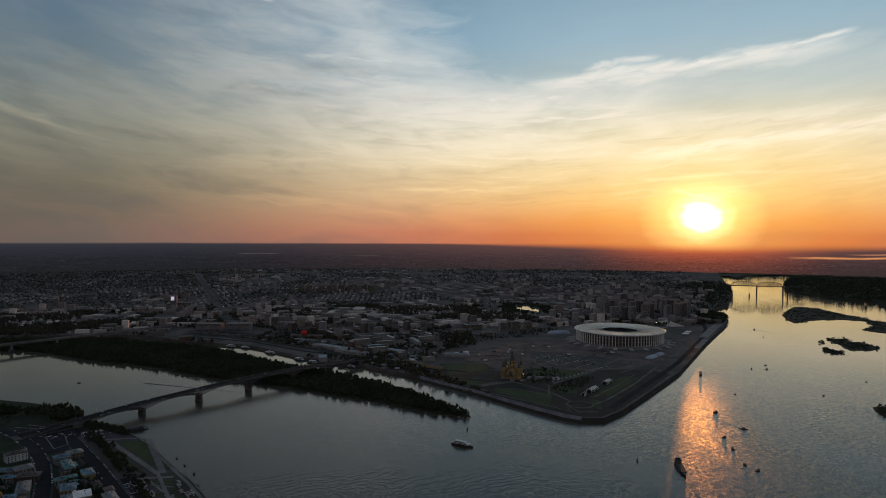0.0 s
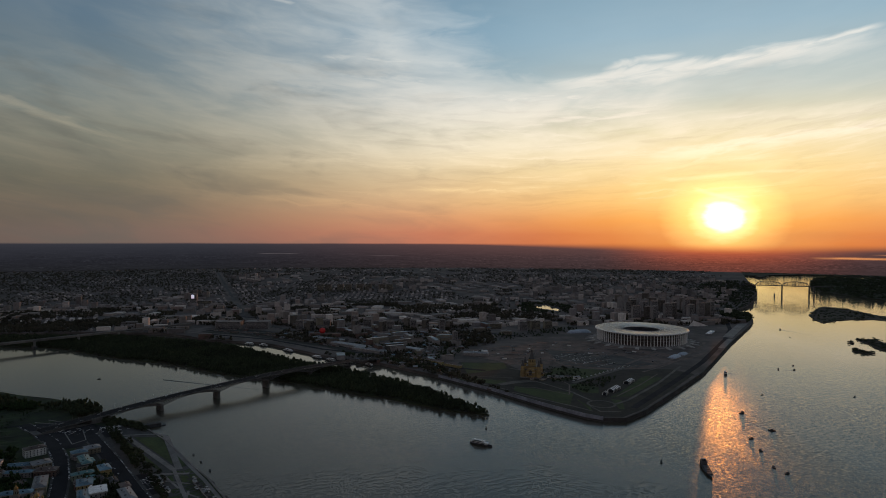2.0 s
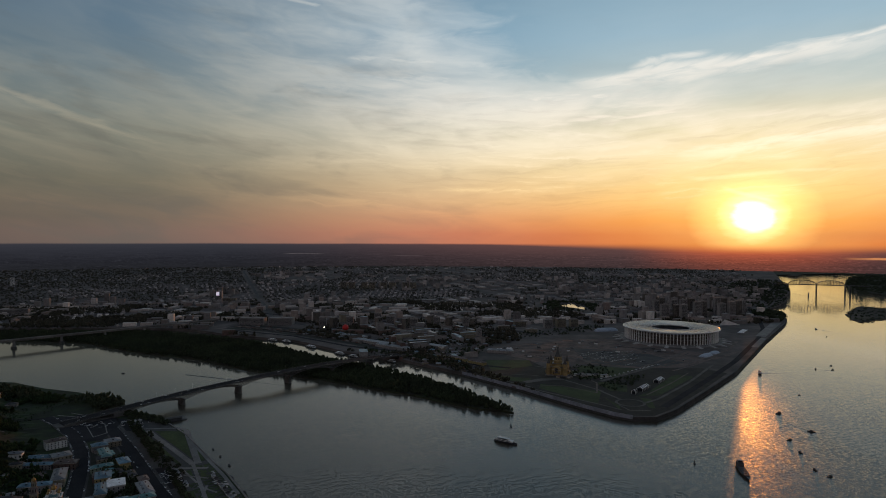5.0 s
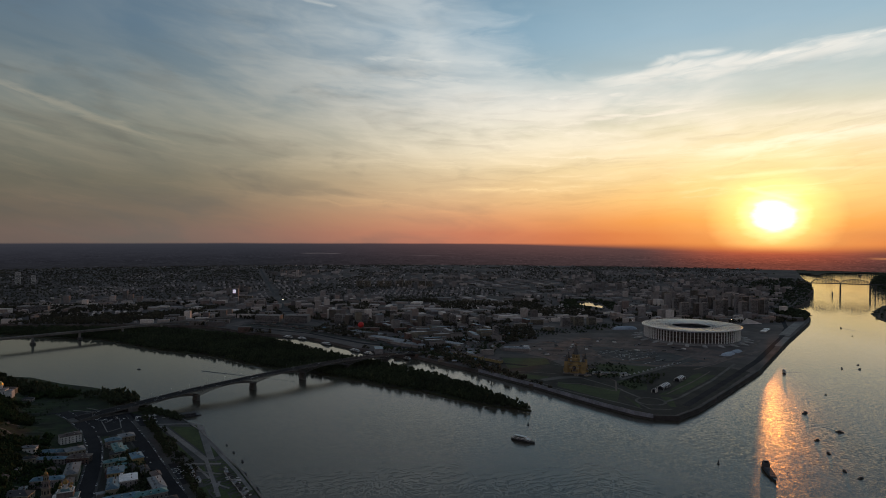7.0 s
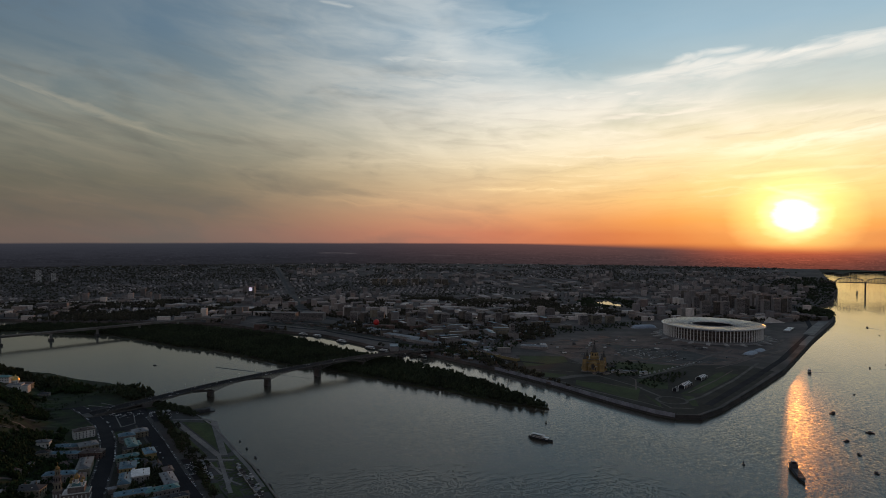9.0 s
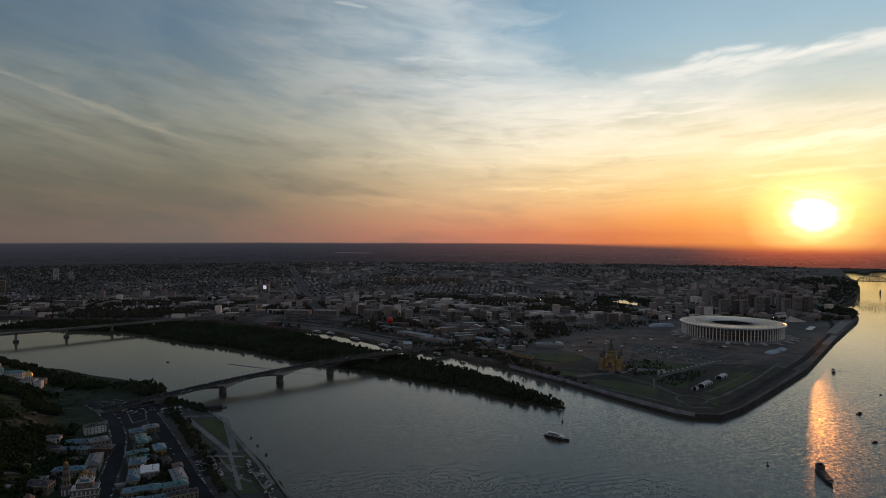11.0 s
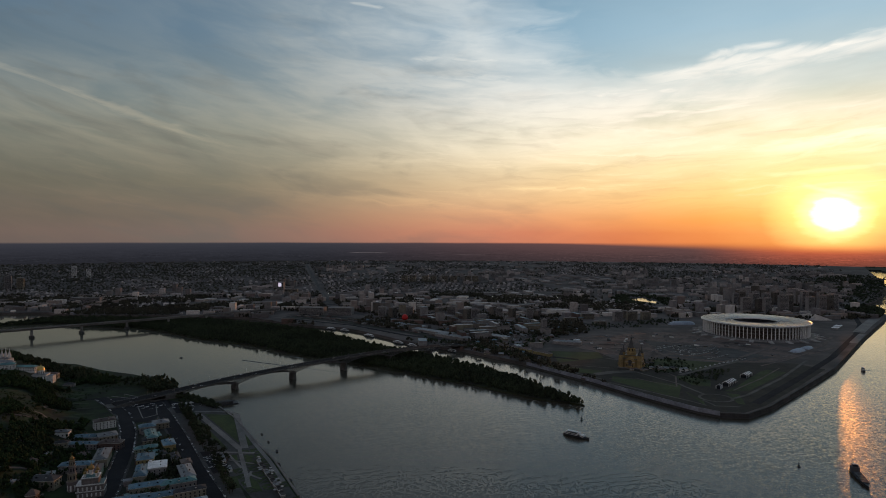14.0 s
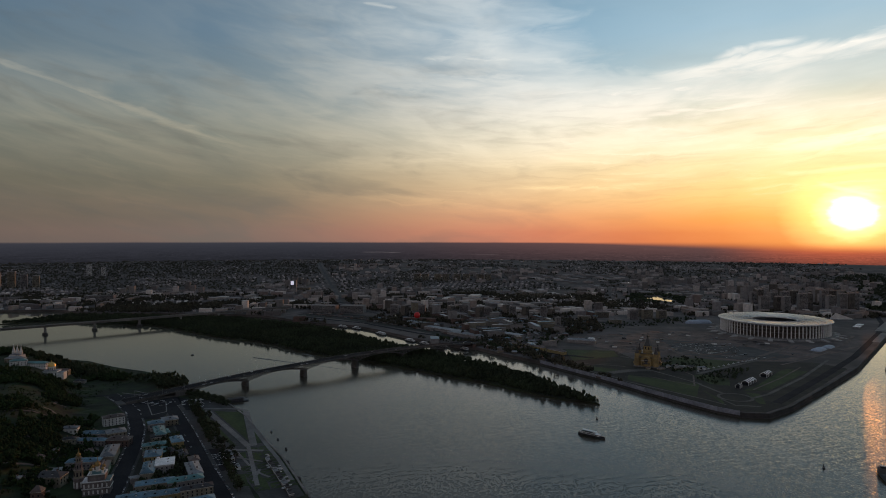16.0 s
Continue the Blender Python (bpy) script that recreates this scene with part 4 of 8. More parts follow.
def road_bridge():
    """The long steel road bridge with haunched girders on stone piers."""
    ob = tagged(new("road_bridge"), "long grey steel road bridge with haunched girders on stone piers", "bridge")
    piers = [(-575, 1203), (-502, 1298), (-429, 1394), (-357, 1491), (-285, 1588)]
    line = [(-700, 1040, 7.5), (-648, 1108, 13.0), (-575, 1203, 20.5), (-502, 1298, 24.5), (-429, 1394, 26.5), (-357, 1491, 25.5), (-285, 1588, 21.0), (-213, 1685, 13.5), (-180, 1728, 9.0)]
    ux, uy = 0.602, 0.798
    turn = Matrix.Rotation(math.atan2(uy, ux), 4, "Z")
    ob.matrix_basis = Matrix.Translation((-700, 1040, 0)) @ turn
    run = [(((x + 700) * ux + (y - 1040) * uy), z) for x, y, z in line]
    supports = [((x + 700) * ux + (y - 1040) * uy) for x, y in piers]

    def deck_z(s):
        ss, zz = [a for a, _ in run], [b for _, b in run]
        i = max(0, min(len(ss) - 2, next((k for k in range(len(ss) - 1) if s <= ss[k + 1]), len(ss) - 2)))
        t = (s - ss[i]) / (ss[i + 1] - ss[i])
        def slope(k):
            k0, k1 = max(0, k - 1), min(len(ss) - 1, k + 1)
            return (zz[k1] - zz[k0]) / (ss[k1] - ss[k0])
        d = ss[i + 1] - ss[i]
        return (2 * t**3 - 3 * t**2 + 1) * zz[i] + (t**3 - 2 * t**2 + t) * d * slope(i) + (-2 * t**3 + 3 * t**2) * zz[i + 1] + (t**3 - t**2) * d * slope(i + 1)

    end = run[-1][0]
    grid = [end * i / 120 for i in range(121)]

    def strip(y0, y1, top, under, mat, name, label=""):
        bm, last = bmesh.new(), None
        for s in grid:
            z = deck_z(s)
            ring = [bm.verts.new(p) for p in ((s, y0, z + under(s)), (s, y1, z + under(s)), (s, y1, z + (top(s) if callable(top) else top)), (s, y0, z + (top(s) if callable(top) else top)))]
            if last:
                for i in range(4):
                    j = (i + 1) % 4
                    bm.faces.new((last[i], last[j], ring[j], ring[i]))
            else:
                bm.faces.new(ring[::-1])
            last = ring
        bm.faces.new(last)
        return part(name, bm, mat, ob, label)

    def haunch(s):
        d = min([abs(s - p) for p in supports] + [abs(s - run[1][0]), abs(s - run[-2][0])])
        return -2.2 - 8.4 * max(0.0, 1 - d / 60.0) ** 2

    strip(-12.5, 12.5, 0.0, lambda s: -1.2, BRIDGE_DECK, "deck", "dark asphalt deck")
    strip(-13.4, -12.5, 0.35, lambda s: -1.4, PIER_STONE, "kerb_walk")
    strip(12.5, 13.4, 0.35, lambda s: -1.4, PIER_STONE, "kerb_walk")
    for y in (-10.0, 10.0, -3.4, 3.4):
        strip(y - 0.35, y + 0.35, -1.2, lambda s: -2.3, BRIDGE_STEEL, "girder", "slim steel girder")
        strip(y - 0.6, y + 0.6, haunch, lambda s: haunch(s) - 1.0, BRIDGE_STEEL, "arch_rib", "curved steel arch rib")
        post = None
        for s in supports:
            for k in (-36, -27, -18, -9, 0, 9, 18, 27, 36):
                if not 0 < s + k < end:
                    continue
                deep = -haunch(s + k) - 2.0
                m = Matrix.Translation((s + k, y, deck_z(s + k) - 2.2)) @ Matrix.Diagonal((1, 1, deep, 1))
                if post is None:
                    post = part("spandrel_post", box((-0.3, -0.3, -1), (0.3, 0.3, 0)), BRIDGE_STEEL, ob)
                    post.matrix_basis = m
                else:
                    again(post, m)
    for y in (-13.3, 13.3):
        strip(y - 0.06, y + 0.06, 1.5, lambda s: 1.35, GREY_METAL, "railing")
        first = None
        for i in range(1, 101):
            s = end * i / 101
            if first is None:
                first = part("railing_post", box((-0.08, -0.08, 0), (0.08, 0.08, 1.4)), GREY_METAL, ob)
                first.matrix_basis = Matrix.Translation((s, y, deck_z(s) + 0.3))
            else:
                again(first, Matrix.Translation((s, y, deck_z(s) + 0.3)))
    for s in supports:
        z = deck_z(s) - 11.2
        pier = part("pier", box((-3.3, -9.6, -3), (3.3, 9.6, 3.0), None, 0.97), PIER_STONE, ob, "grey stone pier")
        pier.matrix_basis = Matrix.Translation((s, 0, 0))
        shaft = part("pier_shaft", box((-2.8, -9.0, 3.0), (2.8, 9.0, z), None, 0.94), PIER_STONE, pier)
        cap = part("pier_cap", box((-2.9, -10.4, z - 0.4), (2.9, 10.4, z + 1.1)), PIER_STONE, pier)
    for s in (run[1][0], run[-2][0]):
        z = deck_z(s)
        part("abutment", box((s - 9, -14, 0), (s + 9, 14, z - 1.3)), PIER_STONE, ob, "stone abutment")
    # bare approach embankments
    for a, b in ((0, 1), (len(run) - 2, len(run) - 1)):
        s0, s1 = run[a][0], run[b][0]
        bm = bmesh.new()
        add_box(bm, (min(s0, s1) - 12, -13.2, 0), (max(s0, s1), 13.2, min(run[a][1], run[b][1]) - 1.3))
        part("approach", bm, PIER_STONE, ob)
    # lamp masts along both sides
    mast = None
    for i in range(24):
        s = 20 + (end - 40) * i / 23
        for y, k in ((-12.9, 1), (12.9, -1)):
            if mast is None:
                bm = lathe([(0.16, 0), (0.1, 9.5), (0, 9.5)], 6)
                add_box(bm, (-0.1, 0, 9.3), (0.1, 2.4, 9.5))
                mast = part("lamp_mast", bm, GREY_METAL, ob, "slim grey lamp mast")
                mast.matrix_basis = Matrix.Translation((s, y, deck_z(s)))
            else:
                again(mast, Matrix.Translation((s, y, deck_z(s))) @ Matrix.Rotation(0 if k > 0 else math.pi, 4, "Z"))
    return ob, deck_z, turn, end


kan, kan_z, kan_turn, kan_end = road_bridge()


def metro_bridge():
    ob = tagged(new("metro_bridge"), "straight concrete girder bridge on tall piers over the river", "bridge")
    p0, p1 = Vector((-1406, 1641, 0)), Vector((-1271, 1830, 0))
    u = (p1 - p0).normalized()
    turn = Matrix.Rotation(math.atan2(u.y, u.x), 4, "Z")
    ob.matrix_basis = Matrix.Translation(p0) @ turn
    a, b = -700.0, 760.0
    z0, z1 = 27.0, 22.0

    def zt(s):
        return z0 + (z1 - z0) * max(0, (s + 100)) / (b + 100)
    bm = bmesh.new()
    n = 30
    last = None
    for i in range(n + 1):
        s = a + (b - a) * i / n
        ring = [bm.verts.new((s, y, zt(s) + z)) for y, z in ((-7, 0), (7, 0), (7, -1.0), (4, -1.6), (4, -5.5), (-4, -5.5), (-4, -1.6), (-7, -1.0))]
        if last:
            for k in range(8):
                bm.faces.new((last[k], ring[k], ring[(k + 1) % 8], last[(k + 1) % 8]))
        last = ring
    part("girder", bm, CONCRETE, ob, "grey box girder deck")
    for y in (-7.1, 7.1):
        bm = bmesh.new()
        for i in range(n):
            s0, s1 = a + (b - a) * i / n, a + (b - a) * (i + 1) / n
            v = [bm.verts.new(p) for p in ((s0, y, zt(s0)), (s1, y, zt(s1)), (s1, y, zt(s1) + 1.2), (s0, y, zt(s0) + 1.2))]
            bm.faces.new(v)
            v = [bm.verts.new(p) for p in ((s0, y + .2, zt(s0)), (s0, y + .2, zt(s0) + 1.2), (s1, y + .2, zt(s1) + 1.2), (s1, y + .2, zt(s1)))]
            bm.faces.new(v)
        part("parapet", bm, CONCRETE, ob)
    s = -616.0
    while s < b:
        wet = s < 330
        pier = part("pier", box((-2.6, -5.0, 0), (2.6, 5.0, zt(s) - 5.5), None, 0.85), CONCRETE, ob)
        pier.matrix_basis = Matrix.Translation((s, 0, 0))
        part("pier_foot", box((-5.5, -9.5, -2), (5.5, 9.5, 5.5), None, 0.9), DARK_CONCRETE, pier)
        s += 123.2
    return ob


metro_bridge()


def rail_bridge():
    """A far bridge: two bowed trusses between stone piers, and plain girders on both sides."""
    ob = tagged(new("railway_bridge"), "far steel railway bridge with curved trusses on stone piers", "bridge")
    p0, p1 = Vector((1684, 3726, 0)), Vector((1955, 3629, 0))
    u = (p1 - p0).normalized()
    foot = rise(1820, 3680)
    ob.matrix_basis = Matrix.Translation((p0.x, p0.y, foot)) @ Matrix.Rotation(math.atan2(u.y, u.x), 4, "Z")
    spans, deck = [(-60, 14), (14, 152), (152, 288), (288, 312), (312, 400)], 26.0
    for a, b in spans:
        L = b - a
        for y in (-4.5, 4.5):
            part("deck_girder", box((a, y - 1.2, deck - 4.5), (b, y + 1.2, deck)), DARK_METAL, ob)
        if L < 100:
            continue
        n = 10
        for y in (-4.5, 4.5):
            bm = bmesh.new()
            tops = [(a + L * i / n, deck + (11 + 12 * math.sin(math.pi * i / n)) * (1 if 0 < i < n else 0)) for i in range(n + 1)]
            for (x0, h0), (x1, h1) in zip(tops, tops[1:]):
                d = Vector((x1 - x0, 0, h1 - h0))
                m = Matrix.Translation((x0, y, h0)) @ d.to_track_quat("X", "Z").to_matrix().to_4x4()
                add_box(bm, (0, -1.4, -1.7), (d.length, 1.4, 1.7), m)
            part("top_chord", bm, DARK_METAL, ob)
            bm = bmesh.new()
            for i in range(1, n):
                x, h = tops[i]
                add_box(bm, (x - 0.8, y - 0.6, deck), (x + 0.8, y + 0.6, h))
                x2 = tops[i + 1][0] if i < n / 2 else tops[i - 1][0]
                d = Vector((x2 - x, 0, deck - h))
                add_box(bm, (0, -0.6, -0.7), (d.length, 0.6, 0.7), Matrix.Translation((x, y, h)) @ d.to_track_quat("X", "Z").to_matrix().to_4x4())
            part("web_members", bm, DARK_METAL, ob)
    for s in (14, 152, 288, 312):
        part("pier", box((s - 3.2, -8, -12), (s + 3.2, 8, deck - 4), None, 0.88), DARK_CONCRETE, ob)
    return ob


rail_bridge()


# ---- stadium ----
SC = Vector((572, 2040, 6.0))
ROOF = surface("pale_roof_membrane", (0.235, 0.26, 0.275), 0.32, (0.175, 0.195, 0.21), 0.1, 0.02, spec=0.4)
SEATS = surface("blue_grey_seats", (0.30, 0.34, 0.42), 0.7)


def stadium():
    ob = tagged(new("stadium"), "round white stadium with tall columns and a pale ring roof", "stadium")
    ob.matrix_basis = Matrix.Translation(SC) @ Matrix.Diagonal((0.945, 0.945, 1.0, 1.0))
    R, top = 148.0, 40.0
    podium = part("podium", lathe([(0, 4.5), (160, 4.5), (161, 4.0), (164, 0), (164, -1)], 88), CONCRETE, ob, "wide concrete podium")
    part("facade_wall", lathe([(128, 4.5), (128, 33)], 88), DULL_WALL, ob, "dark recessed wall behind the columns")
    part("gallery_floor", lathe([(128, 17.0), (137, 17.0), (137, 18.2), (128, 18.2)], 88, close=True), CONCRETE, ob)
    part("gallery_floor", lathe([(128, 26.0), (139, 26.0), (139, 27.0), (128, 27.0)], 88, close=True), CONCRETE, ob)
    part("roof", lathe([(146.5, 37.5), (150.5, 39.0), (150.5, 41.0), (147, 41.6), (120, 41.4), (92, 40.2), (63, 38.4), (62, 37.6), (63, 36.6), (92, 39.0), (128, 36.5)], 88, close=True), ROOF, ob, "pale blue-grey ring roof with an open middle")
    part("roof_edge_band", lathe([(150.6, 38.8), (151.2, 39.2), (151.2, 41.0), (150.6, 41.4)], 88, close=True), WHITE, ob)
    part("inner_roof_band", lathe([(61.2, 36.6), (62.2, 36.4), (62.2, 39.6), (61.2, 39.4)], 64, close=True), WHITE, ob)
    part("upper_stand", lathe([(127.8, 33), (90, 16), (90, 13), (127.8, 13)], 88), SEATS, ob, "raked rows of blue seats")
    part("lower_stand", lathe([(90, 13), (60, 5), (60, 4.6), (90, 4.6)], 88), SEATS, ob)
    pitch = part("pitch", box((-52.5, -34, 4.5), (52.5, 34, 4.7)), GRASS, ob, "green playing field")
    col = None
    for i in range(88):
        a = 2 * math.pi * i / 88
        m = Matrix.Rotation(a, 4, "Z")
        if col is None:
            bm = bmesh.new()
            add_box(bm, (141.5, -0.8, 1.5), (145.2, 0.8, 38.2))
            bmesh.ops.bevel(bm, geom=bm.edges[:], offset=0.25, segments=1, affect="EDGES")
            add_box(bm, (133, -0.5, 36.0), (141.5, 0.5, 38.2))
            col = part("column", bm, WHITE, ob, "tall white column")
        else:
            again(col, m)
    rib = None
    for i in range(44):
        m = Matrix.Rotation(2 * math.pi * (i + 0.5) / 44, 4, "Z")
        if rib is None:
            rib = part("roof_rib", box((64, -0.35, 39.4), (120, 0.35, 44.0)), ROOF, ob)
            bm = bmesh.new()
            for (r0, z0), (r1, z1) in (((63, 38.5), (92, 40.3)), ((92, 40.3), (120, 41.5)), ((120, 41.5), (147, 41.7))):
                v = [bm.verts.new(p) for p in ((r0, -0.3, z0), (r1, -0.3, z1), (r1, -0.3, z1 + 0.5), (r0, -0.3, z0 + 0.5), (r0, 0.3, z0), (r1, 0.3, z1), (r1, 0.3, z1 + 0.5), (r0, 0.3, z0 + 0.5))]
                for f in ((0, 1, 2, 3), (5, 4, 7, 6), (3, 2, 6, 7), (0, 3, 7, 4), (1, 5, 6, 2)):
                    bm.faces.new([v[k] for k in f])
            bm.to_mesh(rib.data)
            bm.free()
            rib.matrix_basis = m
        else:
            again(rib, m)
    stair = None
    for i in range(22):
        m = Matrix.Rotation(2 * math.pi * (i + 0.3) / 22, 4, "Z")
        if stair is None:
            bm = bmesh.new()
            line = [(156, -0.6), (156, 4.9)]
            for k in range(9):
                line += [(164 + 3.2 * k, 4.9 - 0.56 * k), (164 + 3.2 * k, 4.9 - 0.56 * (k + 1))]
            line.append((191, -0.6))
            sides = [[bm.verts.new((r, y, z)) for r, z in line] for y in (-5.5, 5.5)]
            bm.faces.new(sides[0]), bm.faces.new(sides[1][::-1])
            for k in range(len(line)):
                j = (k + 1) % len(line)
                bm.faces.new((sides[0][j], sides[0][k], sides[1][k], sides[1][j]))
            bmesh.ops.triangulate(bm, faces=[f for f in bm.faces if len(f.verts) > 4])
            stair = part("outer_stair", bm, PALE_STONE, ob, "broad pale stair")
            stair.matrix_basis = m
        else:
            again(stair, m)
    return ob


stadium()


# ---- the old town on the near bank ----
WINDOW_MESH = {}


def window_mesh(kind):
    """A dark pane in a pale surround, 1.3 m wide and 2.0 m high, shared by all windows of a kind."""
    if kind not in WINDOW_MESH:
        bm = bmesh.new()
        add_box(bm, (-0.65, -0.12, 0), (0.65, 0.05, 2.0))
        data = bpy.data.meshes.new("window")
        bm.to_mesh(data)
        bm.free()
        data.materials.append(GLASS_DARK)
        WINDOW_MESH[kind] = data
    return WINDOW_MESH[kind]


def hip_roof(L, W, h, ridge, over=0.7, gable=False):
    bm = bmesh.new()
    l, b = L / 2 + over, W / 2 + over
    r = l - (0.0 if gable else min(b, l * 0.8))
    lo = [bm.verts.new(p) for p in ((-l, -b, h - 0.3), (l, -b, h - 0.3), (l, b, h - 0.3), (-l, b, h - 0.3))]
    ev = [bm.verts.new(p) for p in ((-l, -b, h), (l, -b, h), (l, b, h), (-l, b, h))]
    t0, t1 = bm.verts.new((-r, 0, h + ridge)), bm.verts.new((r, 0, h + ridge))
    for i in range(4):
        bm.faces.new((lo[i], lo[(i + 1) % 4], ev[(i + 1) % 4], ev[i]))
    bm.faces.new(lo[::-1])
    bm.faces.new((ev[0], ev[1], t1, t0))
    bm.faces.new((ev[2], ev[3], t0, t1))
    bm.faces.new((ev[1], ev[2], t1))
    bm.faces.new((ev[3], ev[0], t0))
    return bm


def house(x, y, L, W, h, turn, wall, roof, label, ridge=3.0, flat=False, base=None, windows=True, chimneys=2, name="house"):
    ob = tagged(new(name), label, "house", group="old town houses")
    if name == "house":
        L, W = L * 1.05, W * 1.02
    z = hill(x, y) - 0.3 if base is None else base
    ob.matrix_basis = Matrix.Translation((x, y, z)) @ Matrix.Rotation(radians(turn), 4, "Z")
    part("wall", box((-L / 2, -W / 2, -3), (L / 2, W / 2, h)), wall, ob)
    part("cornice", box((-L / 2 - 0.35, -W / 2 - 0.35, h - 0.9), (L / 2 + 0.35, W / 2 + 0.35, h - 0.45)), WHITEWASH if wall is not WHITEWASH else CREAM, ob)
    if flat:
        bm = box((-L / 2 - 0.2, -W / 2 - 0.2, h), (L / 2 + 0.2, W / 2 + 0.2, h + 0.5))
        add_box(bm, (-L / 2 + 1, -W / 2 + 1, h + 0.4), (-L / 2 + 4, -W / 2 + 4, h + 2.2))
    else:
        bm = hip_roof(L, W, h, ridge)
    r = part("roof", bm, roof, ob)
    if not flat and name == "house" and L > 18:
        part("ridge_cap", box((-L * 0.3, -0.25, h + ridge - 0.12), (L * 0.3, 0.25, h + ridge + 0.12)), GREY_ROOF, r)
        for i in range(int(L / 11)):
            u = (i + 0.5) / int(L / 11) * L * 0.7 - L * 0.35
            dormer = part("dormer", hip_roof(1.8, 2.6, 1.3, 0.8, 0.2, True), roof, r)
            dormer.matrix_basis = Matrix.Translation((u, -W * 0.26, h + ridge * 0.36)) @ Matrix.Rotation(math.pi / 2, 4, "Z")
            part("dormer_window", box((u - 0.8, -W * 0.26 - 1.1, h + ridge * 0.3), (u + 0.8, -W * 0.26 + 1.0, h + ridge * 0.36 + 1.05)), WHITEWASH if i % 2 else GLASS_DARK, r)
    for i in range(chimneys):
        c = part("chimney", box((-0.5, -0.5, h - 0.2), (0.5, 0.5, h + ridge + 0.8)), BRICK_RED, r)
        c.matrix_basis = Matrix.Translation(((i - 0.5 * (chimneys - 1)) * L * 0.4, W * 0.16, 0))
    if windows:
        floors = max(1, int((h - 1.2) / 3.3))
        data = window_mesh("plain")
        for f in range(floors):
            zz = 1.1 + f * 3.3
            for side in (0, 1, 2, 3):
                length, out = (L, W / 2) if side % 2 == 0 else (W, L / 2)
                n = max(1, int(length / 4.4))
                if side == 2 or (side == 3 and L > 30):
                    continue
                for i in range(n):
                    o = new("window", data)
                    o.parent = ob
                    o.matrix_basis = Matrix.Rotation(side * math.pi / 2, 4, "Z") @ Matrix.Translation(((i + 0.5) / n * length - length / 2, -out, zz))
    return ob


